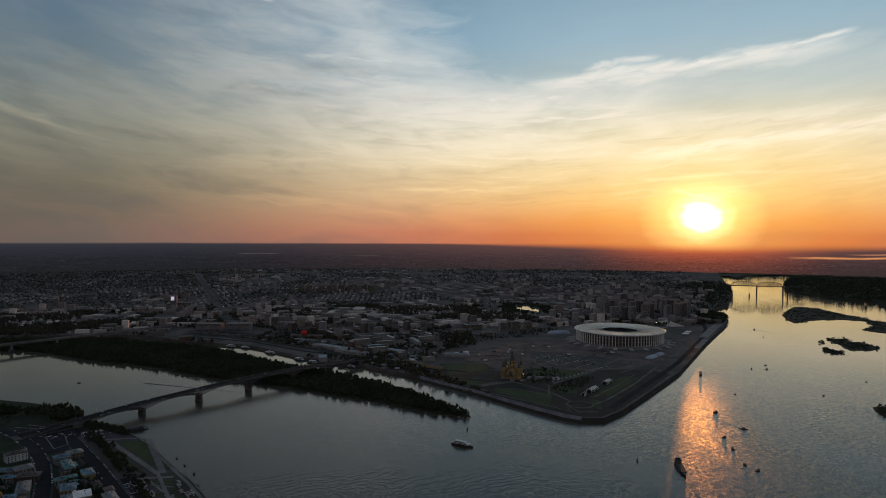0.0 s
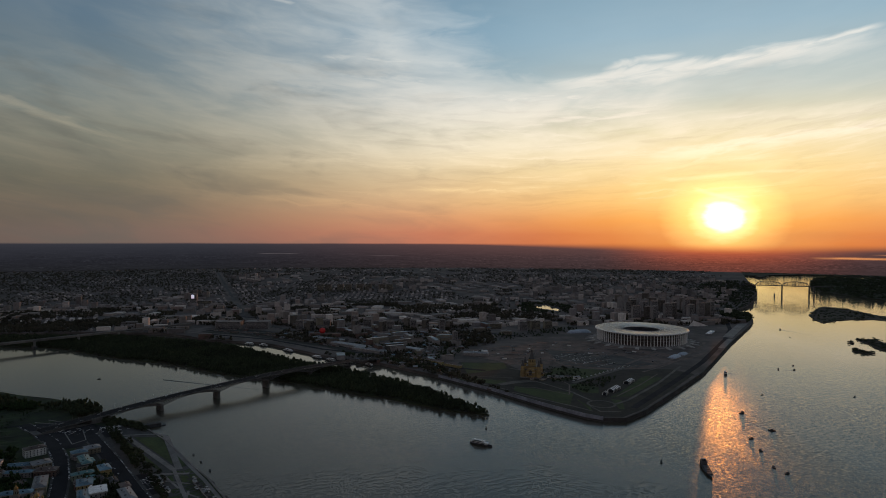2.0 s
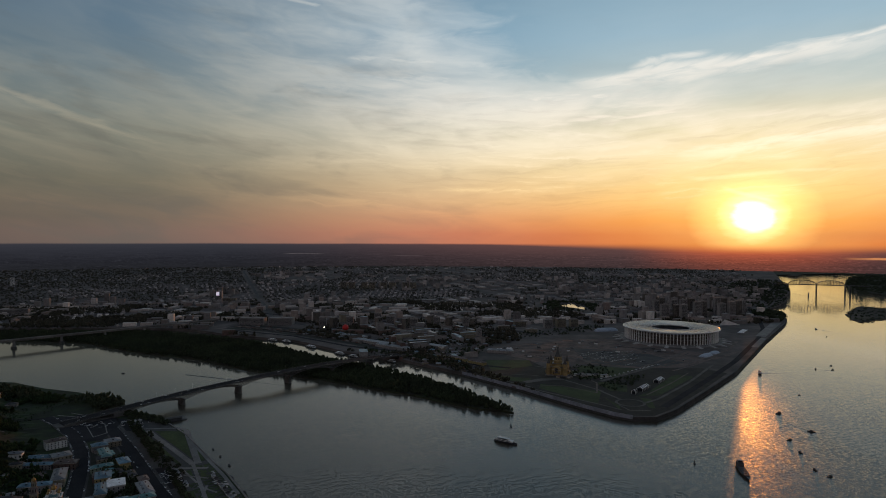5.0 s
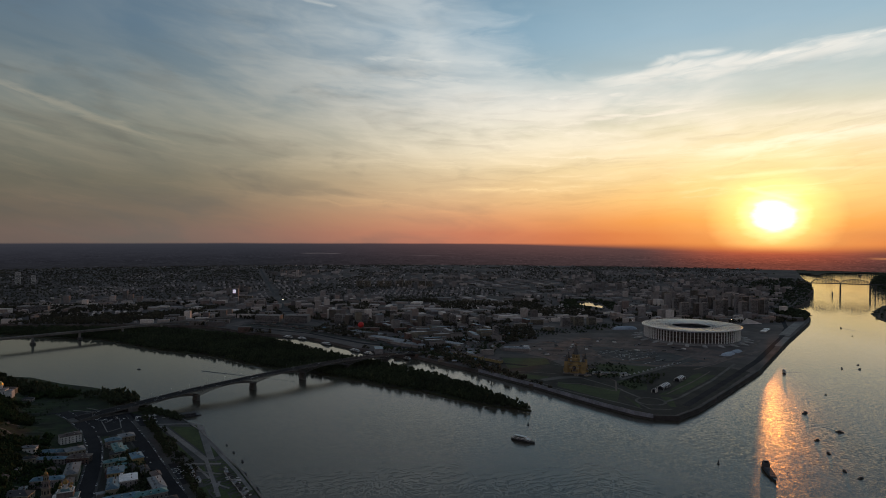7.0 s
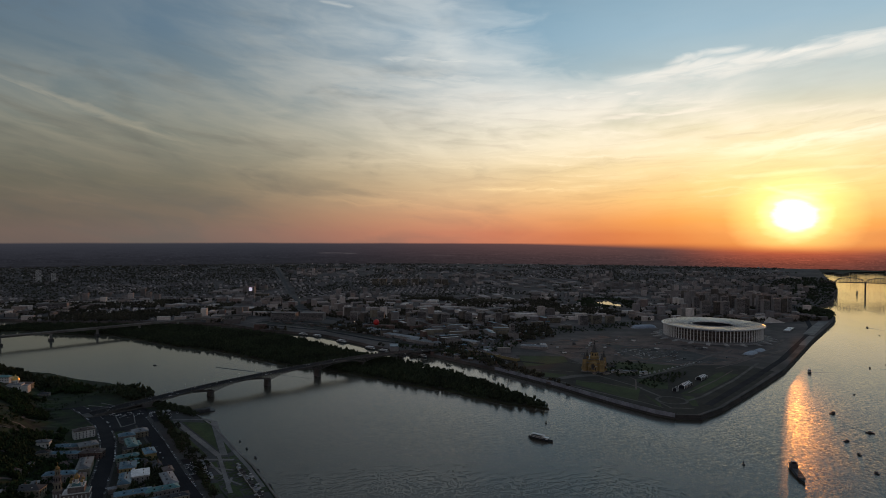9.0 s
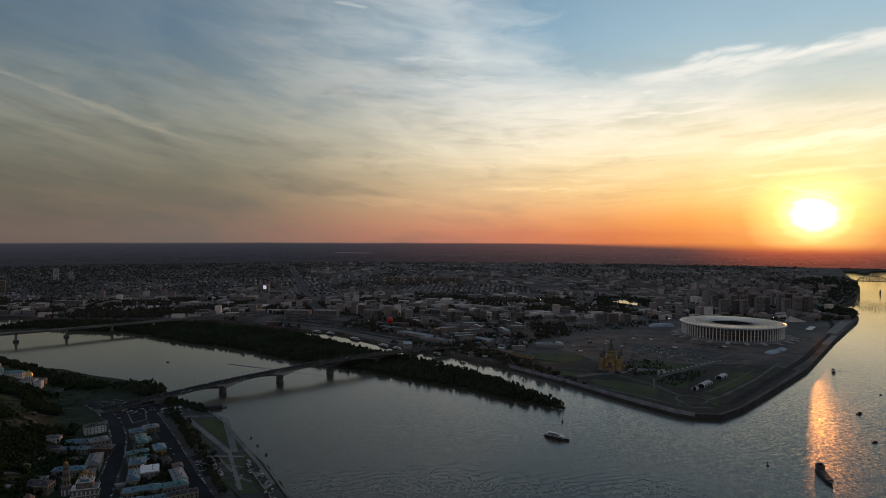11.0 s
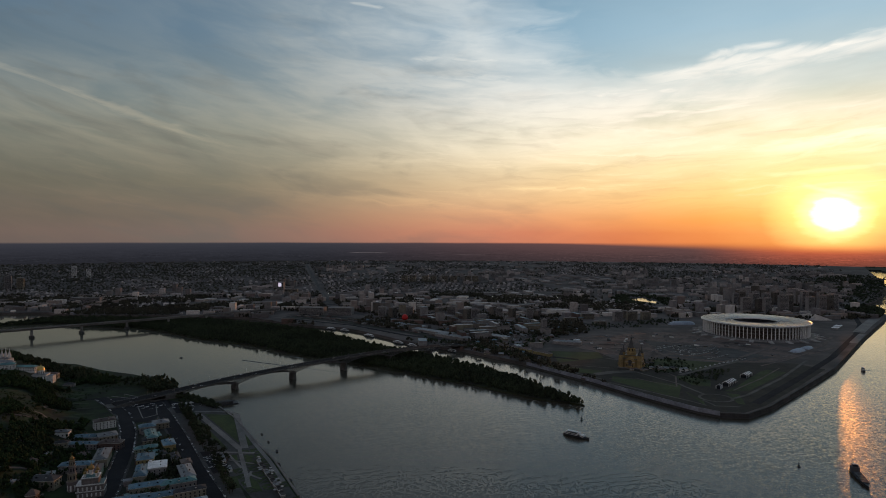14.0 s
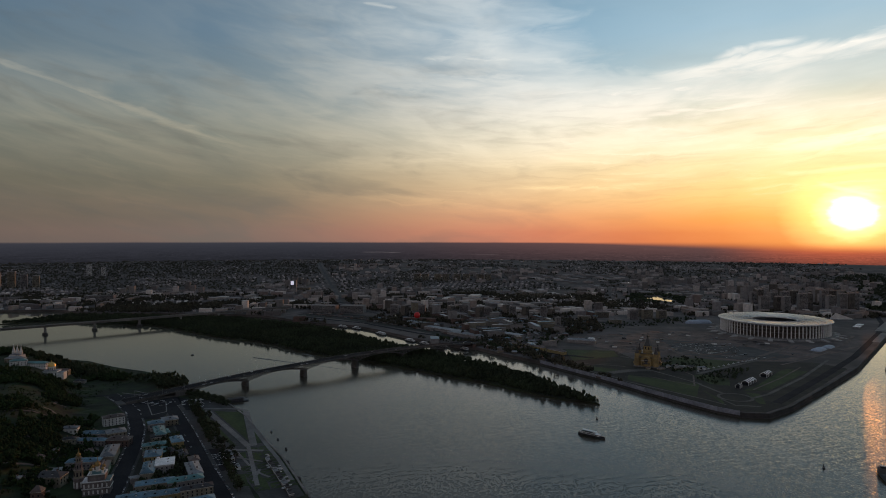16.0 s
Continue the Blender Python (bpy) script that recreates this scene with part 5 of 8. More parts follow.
for x, y, L, W, h, turn, wall, roof, ridge, flat, label in (
        (-566, 932, 20, 15, 9, 40, GREY_WALL, BLUE_ROOF, 3, False, "grey rendered corner house with a blue sheet roof"),
        (-559, 953, 20, 17, 9, 40, CREAM, GREY_ROOF, 3, False, "cream corner house with a pale metal roof"),
        (-536, 897, 40, 13, 10, -50, PALE_GREEN, TEAL_ROOF, 3, False, "long pale green house with a teal roof"),
        (-490, 866, 24, 14, 11, -50, YELLOW, BLUE_ROOF, 3, False, "yellow quay-side house with a blue sheet roof"),
        (-512, 852, 26, 11, 8, 40, PALE_GREEN, TEAL_ROOF, 2.5, False, "low pale green house with a teal roof"),
        (-484, 811, 24, 18, 12, -60, YELLOW, BLUE_ROOF, 2.2, False, "tall yellow town house under a blue hipped roof"),
        (-453, 788, 24, 20, 12, -58, GREY_WALL, WHITE, 1, True, "grey building with a bright white flat roof"),
        (-461, 770, 34, 13, 11, -60, CREAM, BLUE_ROOF, 4, False, "old house with a steep pale blue sheet roof"),
        (-413, 782, 40, 14, 10, -50, GREY_WALL, GREY_ROOF, 3, False, "long grey house beside the quay road"),
        (-404, 752, 34, 13, 10, 40, GREY_WALL, TEAL_ROOF, 3, False, "grey house with a long teal roof"),
        (-430, 738, 36, 13, 10, 35, CREAM, BLUE_ROOF, 3, False, "cream house with a long blue roof"),
        (-377, 730, 30, 11, 12, 38, CREAM, DARK_ROOF, 2, False, "pale cream three-storey house with rows of windows"),
        (-402, 715, 40, 12, 10, 35, YELLOW, BLUE_ROOF, 3, False, "ochre yellow house with a blue roof"),
        (-426, 702, 34, 14, 10, 35, CREAM, BLUE_ROOF, 3, False, "old plastered house under a blue sheet roof"),
        (-362, 704, 34, 14, 10, 38, WHITEWASH, BLUE_ROOF, 3, False, "white house with a worn pale blue roof"),
        (-400, 690, 34, 14, 9, 35, GREY_WALL, TEAL_ROOF, 3, False, "grey house with a weathered teal roof"),
        (-494, 820, 16, 12, 9, 30, BRICK_RED, BROWN_ROOF, 3, False, "small brick house in a courtyard"),
        (-528, 882, 16, 12, 8, 40, CREAM, DARK_ROOF, 2.5, False, "small cream courtyard house"),
        (-458, 830, 20, 10, 8, -50, GREY_WALL, DARK_ROOF, 2.5, False, "small grey courtyard house with a dark roof"),
        (-432, 812, 16, 11, 9, -50, CREAM, BROWN_ROOF, 2.5, False, "cream house with a brown roof by the quay road"),
        (-638, 938, 26, 16, 12, 48, WHITEWASH, BROWN_ROOF, 2.5, False, "white two-storey house with a brown roof"),
        (-588, 879, 22, 20, 12, 45, CREAM, GREY_ROOF, 3, False, "ornate pale house with an arched gable roof"),
        (-606, 877, 52, 11, 9, 15, GREY_WALL, BLUE_ROOF, 3, False, "long wing under a blue sheet roof"),
        (-600, 851, 34, 9, 8, 12, GREY_WALL, BLUE_ROOF, 2.5, False, "low courtyard wing with a blue roof"),
        (-566, 858, 26, 14, 10, 15, BRICK_RED, BROWN_ROOF, 3, False, "brick house with a brown roof on the old street"),
        (-543, 812, 42, 15, 11, -60, CREAM, GREY_ROOF, 3, False, "long cream street house with a worn metal roof"),
        (-521, 773, 26, 12, 9, -60, PALE_GREEN, BROWN_ROOF, 3, False, "pale green street house with a rusty roof"),
        (-551, 779, 34, 12, 10, 20, GREY_WALL, BLUE_ROOF, 3, False, "grey house with a blue roof behind the street"),
        (-503, 739, 20, 14, 9, -60, CREAM, TEAL_ROOF, 3, False, "cream street house with a teal roof"),
        (-548, 727, 28, 15, 9, 12, CREAM, DARK_ROOF, 4, False, "cream two-storey house with a dark hipped roof"),
        (-645, 866, 18, 10, 7, 20, WHITEWASH, GREY_ROOF, 2, False, "small pale house at the foot of the slope"),
        (-622, 838, 14, 9, 6, 30, CREAM, DARK_ROOF, 2, False, "small house among bushes on the slope"),
        (-470, 672, 26, 14, 9, -62, CREAM, GREY_ROOF, 3, False, "cream street house with a grey metal roof")):
    house(x, y, L, W, h, turn, wall, roof, label, ridge, flat)


# sheds and annexes packed into the yards
q = random.Random(77)
BLOCK = [(-395, 690), (-420, 780), (-480, 850), (-560, 940), (-585, 925), (-560, 870), (-500, 770), (-455, 690)]
made = 0
while made < 30:
    x, y = q.uniform(-585, -395), q.uniform(690, 940)
    if inside(x, y, BLOCK) and x > -541 + (851 - y) * 0.56 + 22:
        made += 1
        house(x, y, q.uniform(8, 18), q.uniform(6, 9), q.uniform(3, 6.5), q.choice((40, -50)) + q.uniform(-6, 6), (GREY_WALL, DULL_WALL, BRICK_RED)[made % 3], (DARK_ROOF, BROWN_ROOF, TEAL_ROOF, GREY_ROOF)[made % 4], "low yard building between old houses", 1.6, False, None, False, 1, "yard_shed")
for i in range(12):
    x, y = -600 - q.uniform(0, 60), 880 - i * 16 + q.uniform(-8, 8)
    house(x + i * 8, y, q.uniform(8, 16), q.uniform(6, 9), q.uniform(3, 6), q.uniform(-70, 40), (GREY_WALL, DULL_WALL)[i % 2], (DARK_ROOF, BROWN_ROOF, GREY_ROOF)[i % 3], "small house among bushes at the slope's foot", 2.0, False, None, False, 1, "yard_shed")


def onion(bm, r, z, m=None):
    add_lathe(bm, [(r * 0.55, z), (r * 0.95, z + r * 0.45), (r, z + r * 0.8), (r * 0.8, z + r * 1.25), (r * 0.35, z + r * 1.7), (r * 0.08, z + r * 2.1), (r * 0.06, z + r * 2.9), (0, z + r * 2.9)], 16, m)
    return bm


def cross(bm, z, s, m=None):
    add_box(bm, (-0.1 * s, -0.06 * s, z), (0.1 * s, 0.06 * s, z + 1.6 * s), m)
    add_box(bm, (-0.5 * s, -0.06 * s, z + 0.9 * s), (0.5 * s, 0.06 * s, z + 1.05 * s), m)
    return bm


def baroque_church(x, y):
    ob = tagged(new("church"), "ornate pink and white church with five gilded domes", "church")
    ob.matrix_basis = Matrix.Translation((x, y, hill(x, y))) @ Matrix.Rotation(radians(28), 4, "Z")
    part("body", box((-13, -8, -3), (13, 8, 14)), CHURCH_WALL, ob, "faded pink body")
    part("upper_body", box((-8, -7, 14), (8, 7, 21)), CHURCH_WALL, ob)
    for z in (6.8, 13.6, 20.6):
        w_ = 13.5 if z < 14 else 8.5
        part("cornice", box((-w_, -8.5 if z < 14 else -7.5, z), (w_, 8.5 if z < 14 else 7.5, z + 0.8)), WHITEWASH, ob, "white stone cornice")
    for side in (-8.15, 8.05):
        for i in range(6):
            for z in (1.5, 8.2):
                part("window", box((-11 + i * 4.2 - 0.7, side - 0.1, z), (-11 + i * 4.2 + 0.7, side + 0.2, z + 3.6)), WHITEWASH, ob, "white carved window surround")
    for px, py, r in ((0, 0, 3.0), (-5.4, -4.4, 1.7), (5.4, -4.4, 1.7), (-5.4, 4.4, 1.7), (5.4, 4.4, 1.7)):
        m = Matrix.Translation((px, py, 0))
        drum = part("drum", lathe([(r * 0.62, 21), (r * 0.62, 21 + r * 2.1), (r * 0.8, 21 + r * 2.2), (r * 0.5, 21 + r * 2.3)], 12, m), WHITEWASH, ob)
        part("dome", cross(onion(bmesh.new(), r, 21 + r * 2.2, m), 21 + r * 5.0, r * 0.6, m), OLD_GOLD, drum, "gilded onion dome", True)
    part("roof", hip_roof(16, 14, 21, 2.0, 0.5), TEAL_ROOF, ob)
    part("low_roof", box((8, -7.8, 14), (13, 7.8, 14.6)), TEAL_ROOF, ob)
    return ob


def bell_tower(x, y):
    ob = tagged(new("bell_tower"), "slender white and pink tiered bell tower with a gilded top", "bell tower")
    ob.matrix_basis = Matrix.Translation((x, y, hill(x, y)))
    z = -3.0
    for i, (w_, h) in enumerate(((5.2, 13.0), (4.4, 8.0), (3.6, 7.0), (2.7, 5.5))):
        tier = part("tier", lathe([(w_, z), (w_, z + h), (w_ * 1.14, z + h + 0.2), (w_ * 1.14, z + h + 0.8), (0, z + h + 0.8)], 8), CHURCH_WALL if i % 2 == 0 else CREAM, ob)
        for k in range(8):
            a = 2 * math.pi * (k + 0.5) / 8
            part("arch", box((w_ * 0.86, -0.6 * w_ / 4, z + h * 0.3), (w_ * 0.96, 0.6 * w_ / 4, z + h * 0.78), Matrix.Rotation(a, 4, "Z")), GLASS_DARK if i else WHITEWASH, tier)
        z += h + 0.8
    part("dome", cross(onion(bmesh.new(), 2.3, z), z + 6.2, 1.6), OLD_GOLD, ob, "gilded onion dome", True)
    return ob


baroque_church(-486, 722)
bell_tower(-515, 729)
chapel = house(-521, 682, 9, 9, 13, 20, BRICK_RED, BROWN_ROOF, "small red brick tower house with a steep roof", 5, chimneys=0)


def monastery():
    cx, cy = -901, 1114
    church = tagged(new("church"), "white monastery church with a wide gilded dome on a hill", "church")
    z = hill(cx, cy) - 1
    church.matrix_basis = Matrix.Translation((cx, cy, z)) @ Matrix.Rotation(radians(20), 4, "Z")
    part("body", box((-12, -9, -6), (12, 9, 10)), WHITEWASH, church, "white body")
    part("narthex", box((12, -7, -6), (22, 7, 7)), WHITEWASH, church)
    part("roof", hip_roof(24, 18, 10, 2.2, 0.5), GREY_ROOF, church)
    part("narthex_roof", hip_roof(10, 14, 7, 1.6, 0.4), GREY_ROOF, church).matrix_basis = Matrix.Translation((17, 0, 0))
    drum = part("drum", lathe([(6.2, 10), (6.2, 16.5), (6.6, 16.7), (6.6, 17.2)], 24), WHITEWASH, church)
    part("dome", cross(lathe([(6.5, 17.2), (6.3, 19.4), (5.3, 21.6), (3.4, 23.2), (1.2, 24.0), (0.5, 25.6), (0, 25.8)], 24), 25.4, 1.6), GOLD, church, "wide gilded dome", True)
    for k in range(12):
        part("window", box((6.1, -0.5, 11.5), (6.35, 0.5, 15.2), Matrix.Rotation(2 * math.pi * k / 12, 4, "Z")), GLASS_DARK, drum)
    for i in range(5):
        for s in (-9.08, 8.96):
            part("window", box((-9.6 + i * 4.8 - 0.6, s, 2.5), (-9.6 + i * 4.8 + 0.6, s + 0.12, 6.5)), GLASS_DARK, church)
    for x, y, L, W, h, turn, wall, roof, ridge, label in ((-938, 1120, 40, 11, 8, 10, WHITEWASH, TEAL_ROOF, 3, "long white monastery building with a green roof"),
                                                          (-962, 1106, 26, 12, 9, 40, WHITEWASH, TEAL_ROOF, 3, "white monastery wing with a green roof"),
                                                          (-990, 1128, 34, 12, 9, 5, CREAM, GREY_ROOF, 3, "cream monastery building with a grey roof"),
                                                          (-915, 1150, 30, 10, 7, 15, CREAM, BROWN_ROOF, 2.5, "low cream building behind the church"),
                                                          (-866, 1140, 18, 10, 6, 20, GREY_WALL, DARK_ROOF, 2.5, "low dark-roofed house at the hill's edge")):
        house(x, y, L, W, h, turn, wall, roof, label, ridge, name="monastery_house", chimneys=1)
    old = tagged(new("church"), "old white church with three slender tent spires", "church")
    ox, oy = -1008, 1150
    old.matrix_basis = Matrix.Translation((ox, oy, hill(ox, oy) - 1))
    part("body", box((-11, -7, -6), (11, 7, 10)), WHITEWASH, old)
    part("roof", hip_roof(22, 14, 10, 2, 0.4), GREY_ROOF, old)
    for dx in (-8, 0, 8):
        m = Matrix.Translation((dx, 0, 0))
        tower = part("tower", lathe([(3.0, 8), (3.0, 15), (3.3, 15.2), (2.6, 16)], 8, m), WHITEWASH, old)
        part("tent_roof", cross(lathe([(2.7, 16), (0.5, 25.0), (0.8, 25.8), (0.2, 27)], 8, m), 26.5, 1.3, m), WHITEWASH, tower)


monastery()


# parked cars
def car_thing():
    ob = tagged(new("car"), "small parked car beside the old street", "car", group="parked cars")
    bm = box((-2.1, -0.9, 0.35), (2.1, 0.9, 0.95))
    bmesh.ops.bevel(bm, geom=bm.edges[:], offset=0.15, segments=1, affect="EDGES")
    part("body", bm, CAR_PAINT, ob)
    part("cabin", box((-1.3, -0.8, 0.95), (1.0, 0.8, 1.5), None, 0.8), GLASS_DARK, ob)
    for x in (-1.35, 1.35):
        for y in (-0.85, 0.85):
            part("wheel", lathe([(0, -0.12), (0.33, -0.12), (0.33, 0.12), (0, 0.12)], 8, Matrix.Translation((x, y, 0.33)) @ Matrix.Rotation(math.pi / 2, 4, "X")), TYRE, ob)
    return ob


first_car, q = car_thing(), random.Random(5)
spots = []
for line, off in ((OLD_STREET, 9.4), (OLD_STREET, -9.6), (QUAY_ROAD, -10.3), (QUAY_ROAD, 4.0)):
    for (x0, y0), (x1, y1) in zip(line, line[1:]):
        d = math.hypot(x1 - x0, y1 - y0)
        ux, uy = (x1 - x0) / d, (y1 - y0) / d
        s = 3.0
        while s < d - 3:
            if q.random() < (0.6 if abs(off) > 7 else 0.1):
                spots.append((x0 + ux * s - uy * off, y0 + uy * s + ux * off, math.atan2(uy, ux)))
            s += q.uniform(5.2, 9.5)
for i in range(8):
    for k in range(5):
        if q.random() < 0.8:
            spots.append((-432 + i * 4.0 + k * 3.5, 852 - i * 5.0 + k * 2.5, 0.7))
for i in range(50):
    spots.append((q.uniform(-700, -560), q.uniform(1035, 1075), 0.7 + q.uniform(-0.1, 0.1)))
for i, (x, y, a) in enumerate(spots[:300]):
    m = Matrix.Translation((x, y, hill(x, y) + 0.2)) @ Matrix.Rotation(a, 4, "Z")
    if i == 0:
        first_car.matrix_basis = m
    else:
        copy_thing(first_car, m)

for i in range(34):
    s_ = q.uniform(20, kan_end - 20)
    lane = q.choice((-8.5, -5.0, 4.5, 8.5))
    place = kan.matrix_basis @ Vector((s_, lane, kan_z(s_) + 0.05))
    tagged(copy_thing(first_car, Matrix.Translation(place) @ kan_turn), "small car crossing the long bridge", group="cars on the bridge")
# white tents by the bridge foot and small pavilions on the promenade
def canopy(x, y, z, s=5.0, label="white pointed canopy tent", turn=0.0, name="canopy_tent"):
    ob = tagged(new(name), label, "tent", group="canopy tents")
    ob.matrix_basis = Matrix.Translation((x, y, z)) @ Matrix.Rotation(turn, 4, "Z")
    part("cover", lathe([(s * 0.72, 3.0), (s * 0.7, 3.4), (s * 0.25, 4.6), (0.05, 6.2), (0, 6.2)], 4, Matrix.Rotation(math.pi / 4, 4, "Z")), CANVAS, ob)
    for a in range(4):
        part("post", box((-0.08, -0.08, 0), (0.08, 0.08, 3.1), Matrix.Rotation(a * math.pi / 2, 4, "Z") @ Matrix.Translation((s * 0.45, s * 0.45, 0))), GREY_METAL, ob)
    return ob


for x, y in ((-596, 1072), (-590, 1066), (-584, 1072)):
    canopy(x, y, 4.1, 6.5)
for x, y, L in ((-405, 848, 16), (-398, 838, 10), (-376, 812, 10)):
    kiosk = house(x, y, L, 4.5, 3.2, -52, WHITE, GREY_ROOF, "low white promenade kiosk", 0.6, True, 4.1, windows=False, chimneys=0, name="kiosk")
stage = tagged(new("landing_stage"), "dark floating landing stage with a low deckhouse", "landing stage")
stage.matrix_basis = Matrix.Translation((-537, 1098, 0)) @ Matrix.Rotation(radians(40), 4, "Z")
part("pontoon", box((-20, -6, -0.8), (20, 6, 1.4)), HULL, stage)
part("deckhouse", box((-14, -4, 1.4), (12, 4, 5.0)), DECK, stage)
part("deckhouse_roof", box((-16, -5, 5.0), (14, 5, 5.4)), DARK_ROOF, stage)


def parasol(x, y, z):
    ob = tagged(new("parasol"), "small pale parasol on the riverside promenade", "parasol", group="promenade parasols")
    ob.matrix_basis = Matrix.Translation((x, y, z))
    part("pole", lathe([(0.06, 0), (0.05, 2.6), (0, 2.6)], 6), GREY_METAL, ob)
    part("cover", lathe([(2.1, 2.3), (2.15, 2.4), (1.1, 2.9), (0, 3.2)], 8), CANVAS, ob)
    return ob


q = random.Random(61)
for i in range(22):
    t, off = q.random(), q.uniform(3, 16)
    parasol(-356 + 84 * t - 0.79 * off, 862 - 104 * t - 0.61 * off, 4.3)
for i in range(9):
    t = (i + 0.5) / 9
    house(-352 + 76 * t - 5, 850 - 96 * t - 4, q.uniform(6, 12), q.uniform(3.5, 5), q.uniform(2.8, 3.8), -52, (GREY_WALL, DULL_WALL, GREY_WALL)[i % 3], (GREY_ROOF, PROMENADE, DARK_ROOF)[i % 3], "low promenade pavilion near the water", 0.5, True, 4.1, windows=False, chimneys=0, name="promenade_pavilion")


# ---- the spit: cathedral, iron pavilions, stalls ----
def cathedral():
    ob = tagged(new("cathedral"), "ochre brick cathedral with five dark tent-roofed towers", "cathedral")
    ob.matrix_basis = Matrix.Translation((166, 1504, 7.0)) @ Matrix.Rotation(radians(-14), 4, "Z")
    part("plinth", box((-25, -25, -0.5), (25, 25, 2.0)), PAVING, ob)
    part("body", box((-17, -17, 2), (17, 17, 18)), OCHRE, ob, "ochre brick body")
    part("upper_body", box((-12, -12, 18), (12, 12, 25)), OCHRE, ob, "ochre upper body")
    for k in range(4):
        m = Matrix.Rotation(k * math.pi / 2, 4, "Z")
        arm = part("arm", box((-9.5, -23.5, 2), (9.5, -17, 14), m), OCHRE, ob)
        bm = bmesh.new()
        n = 10
        front = [bm.verts.new(m @ Vector((9.5 * math.cos(math.pi * i / n), -23.5, 14 + 7.5 * math.sin(math.pi * i / n)))) for i in range(n + 1)]
        rear = [bm.verts.new(m @ Vector((9.5 * math.cos(math.pi * i / n), -11.0, 14 + 7.5 * math.sin(math.pi * i / n)))) for i in range(n + 1)]
        bm.faces.new(front[::-1]), bm.faces.new(rear)
        for i in range(n):
            bm.faces.new((front[i], front[i + 1], rear[i + 1], rear[i]))
        part("gable", bm, OCHRE, arm, "rounded ochre gable")
        part("great_window", lathe([(0, 0), (4.4, 0), (4.4, 0.25), (0, 0.25)], 16, m @ Matrix.Translation((0, -23.75, 14)) @ Matrix.Rotation(math.pi / 2, 4, "X")), TENT_DARK, arm)
        part("gable_band", box((-10.2, -24.0, 13.2), (10.2, -23.4, 14.0), m), PALE_STONE, arm)
        for i in (-6, 0, 6):
            part("window", box((i - 0.9, -23.75, 4.5), (i + 0.9, -23.4, 9.5), m), GLASS_DARK, arm)
        part("porch", box((-4, -27.5, 2), (4, -23.5, 7.5), m), OCHRE, arm)
        part("porch_roof", hip_roof(8, 4, 7.5, 2.5, 0.4), TENT_DARK, arm).matrix_basis = m @ Matrix.Translation((0, -25.5, 0))
    part("roof", box((-17.4, -17.4, 18), (17.4, 17.4, 18.7)), TENT_DARK, ob)
    part("upper_roof", box((-12.4, -12.4, 25), (12.4, 12.4, 25.7)), TENT_DARK, ob)
    tower = part("central_tower", lathe([(9.8, 25), (9.8, 31), (10.4, 31.3), (8.9, 32.2), (8.5, 40), (9.1, 40.3), (8.9, 41)], 8), OCHRE, ob, "octagonal ochre tower")
    for k in range(8):
        part("window", box((8.0, -1.1, 33.5), (8.5, 1.1, 38.5), Matrix.Rotation(2 * math.pi * (k + 0.5) / 8, 4, "Z") @ Matrix.Translation((-0.35, 0, 0))), GLASS_DARK, tower)
    part("tent_roof", lathe([(9.1, 40.8), (5.5, 48), (2.1, 56.5), (1.9, 57.0), (1.9, 59.0), (0, 59.2)], 8), TENT_DARK, tower, "dark tent roof")
    part("dome", cross(onion(bmesh.new(), 2.4, 58.6), 64.4, 2.0), TENT_DARK, tower, "dark onion dome", True)
    for sx_ in (-1, 1):
        for sy_ in (-1, 1):
            m = Matrix.Translation((sx_ * 18.5, sy_ * 18.5, 0))
            t = part("corner_tower", lathe([(5.4, 2), (5.4, 18), (5.8, 18.3), (4.8, 19), (4.6, 26.5), (5.0, 26.8), (4.8, 27.4)], 8, m), OCHRE, ob, "octagonal ochre corner tower")
            part("tent_roof", lathe([(5.0, 27.2), (2.7, 33), (0.9, 37.5), (0.9, 38.6), (0, 38.7)], 8, m), TENT_DARK, t)
            part("dome", cross(onion(bmesh.new(), 1.5, 38.4, m), 42.0, 1.3, m), TENT_DARK, t, "", True)
    return ob


cathedral()


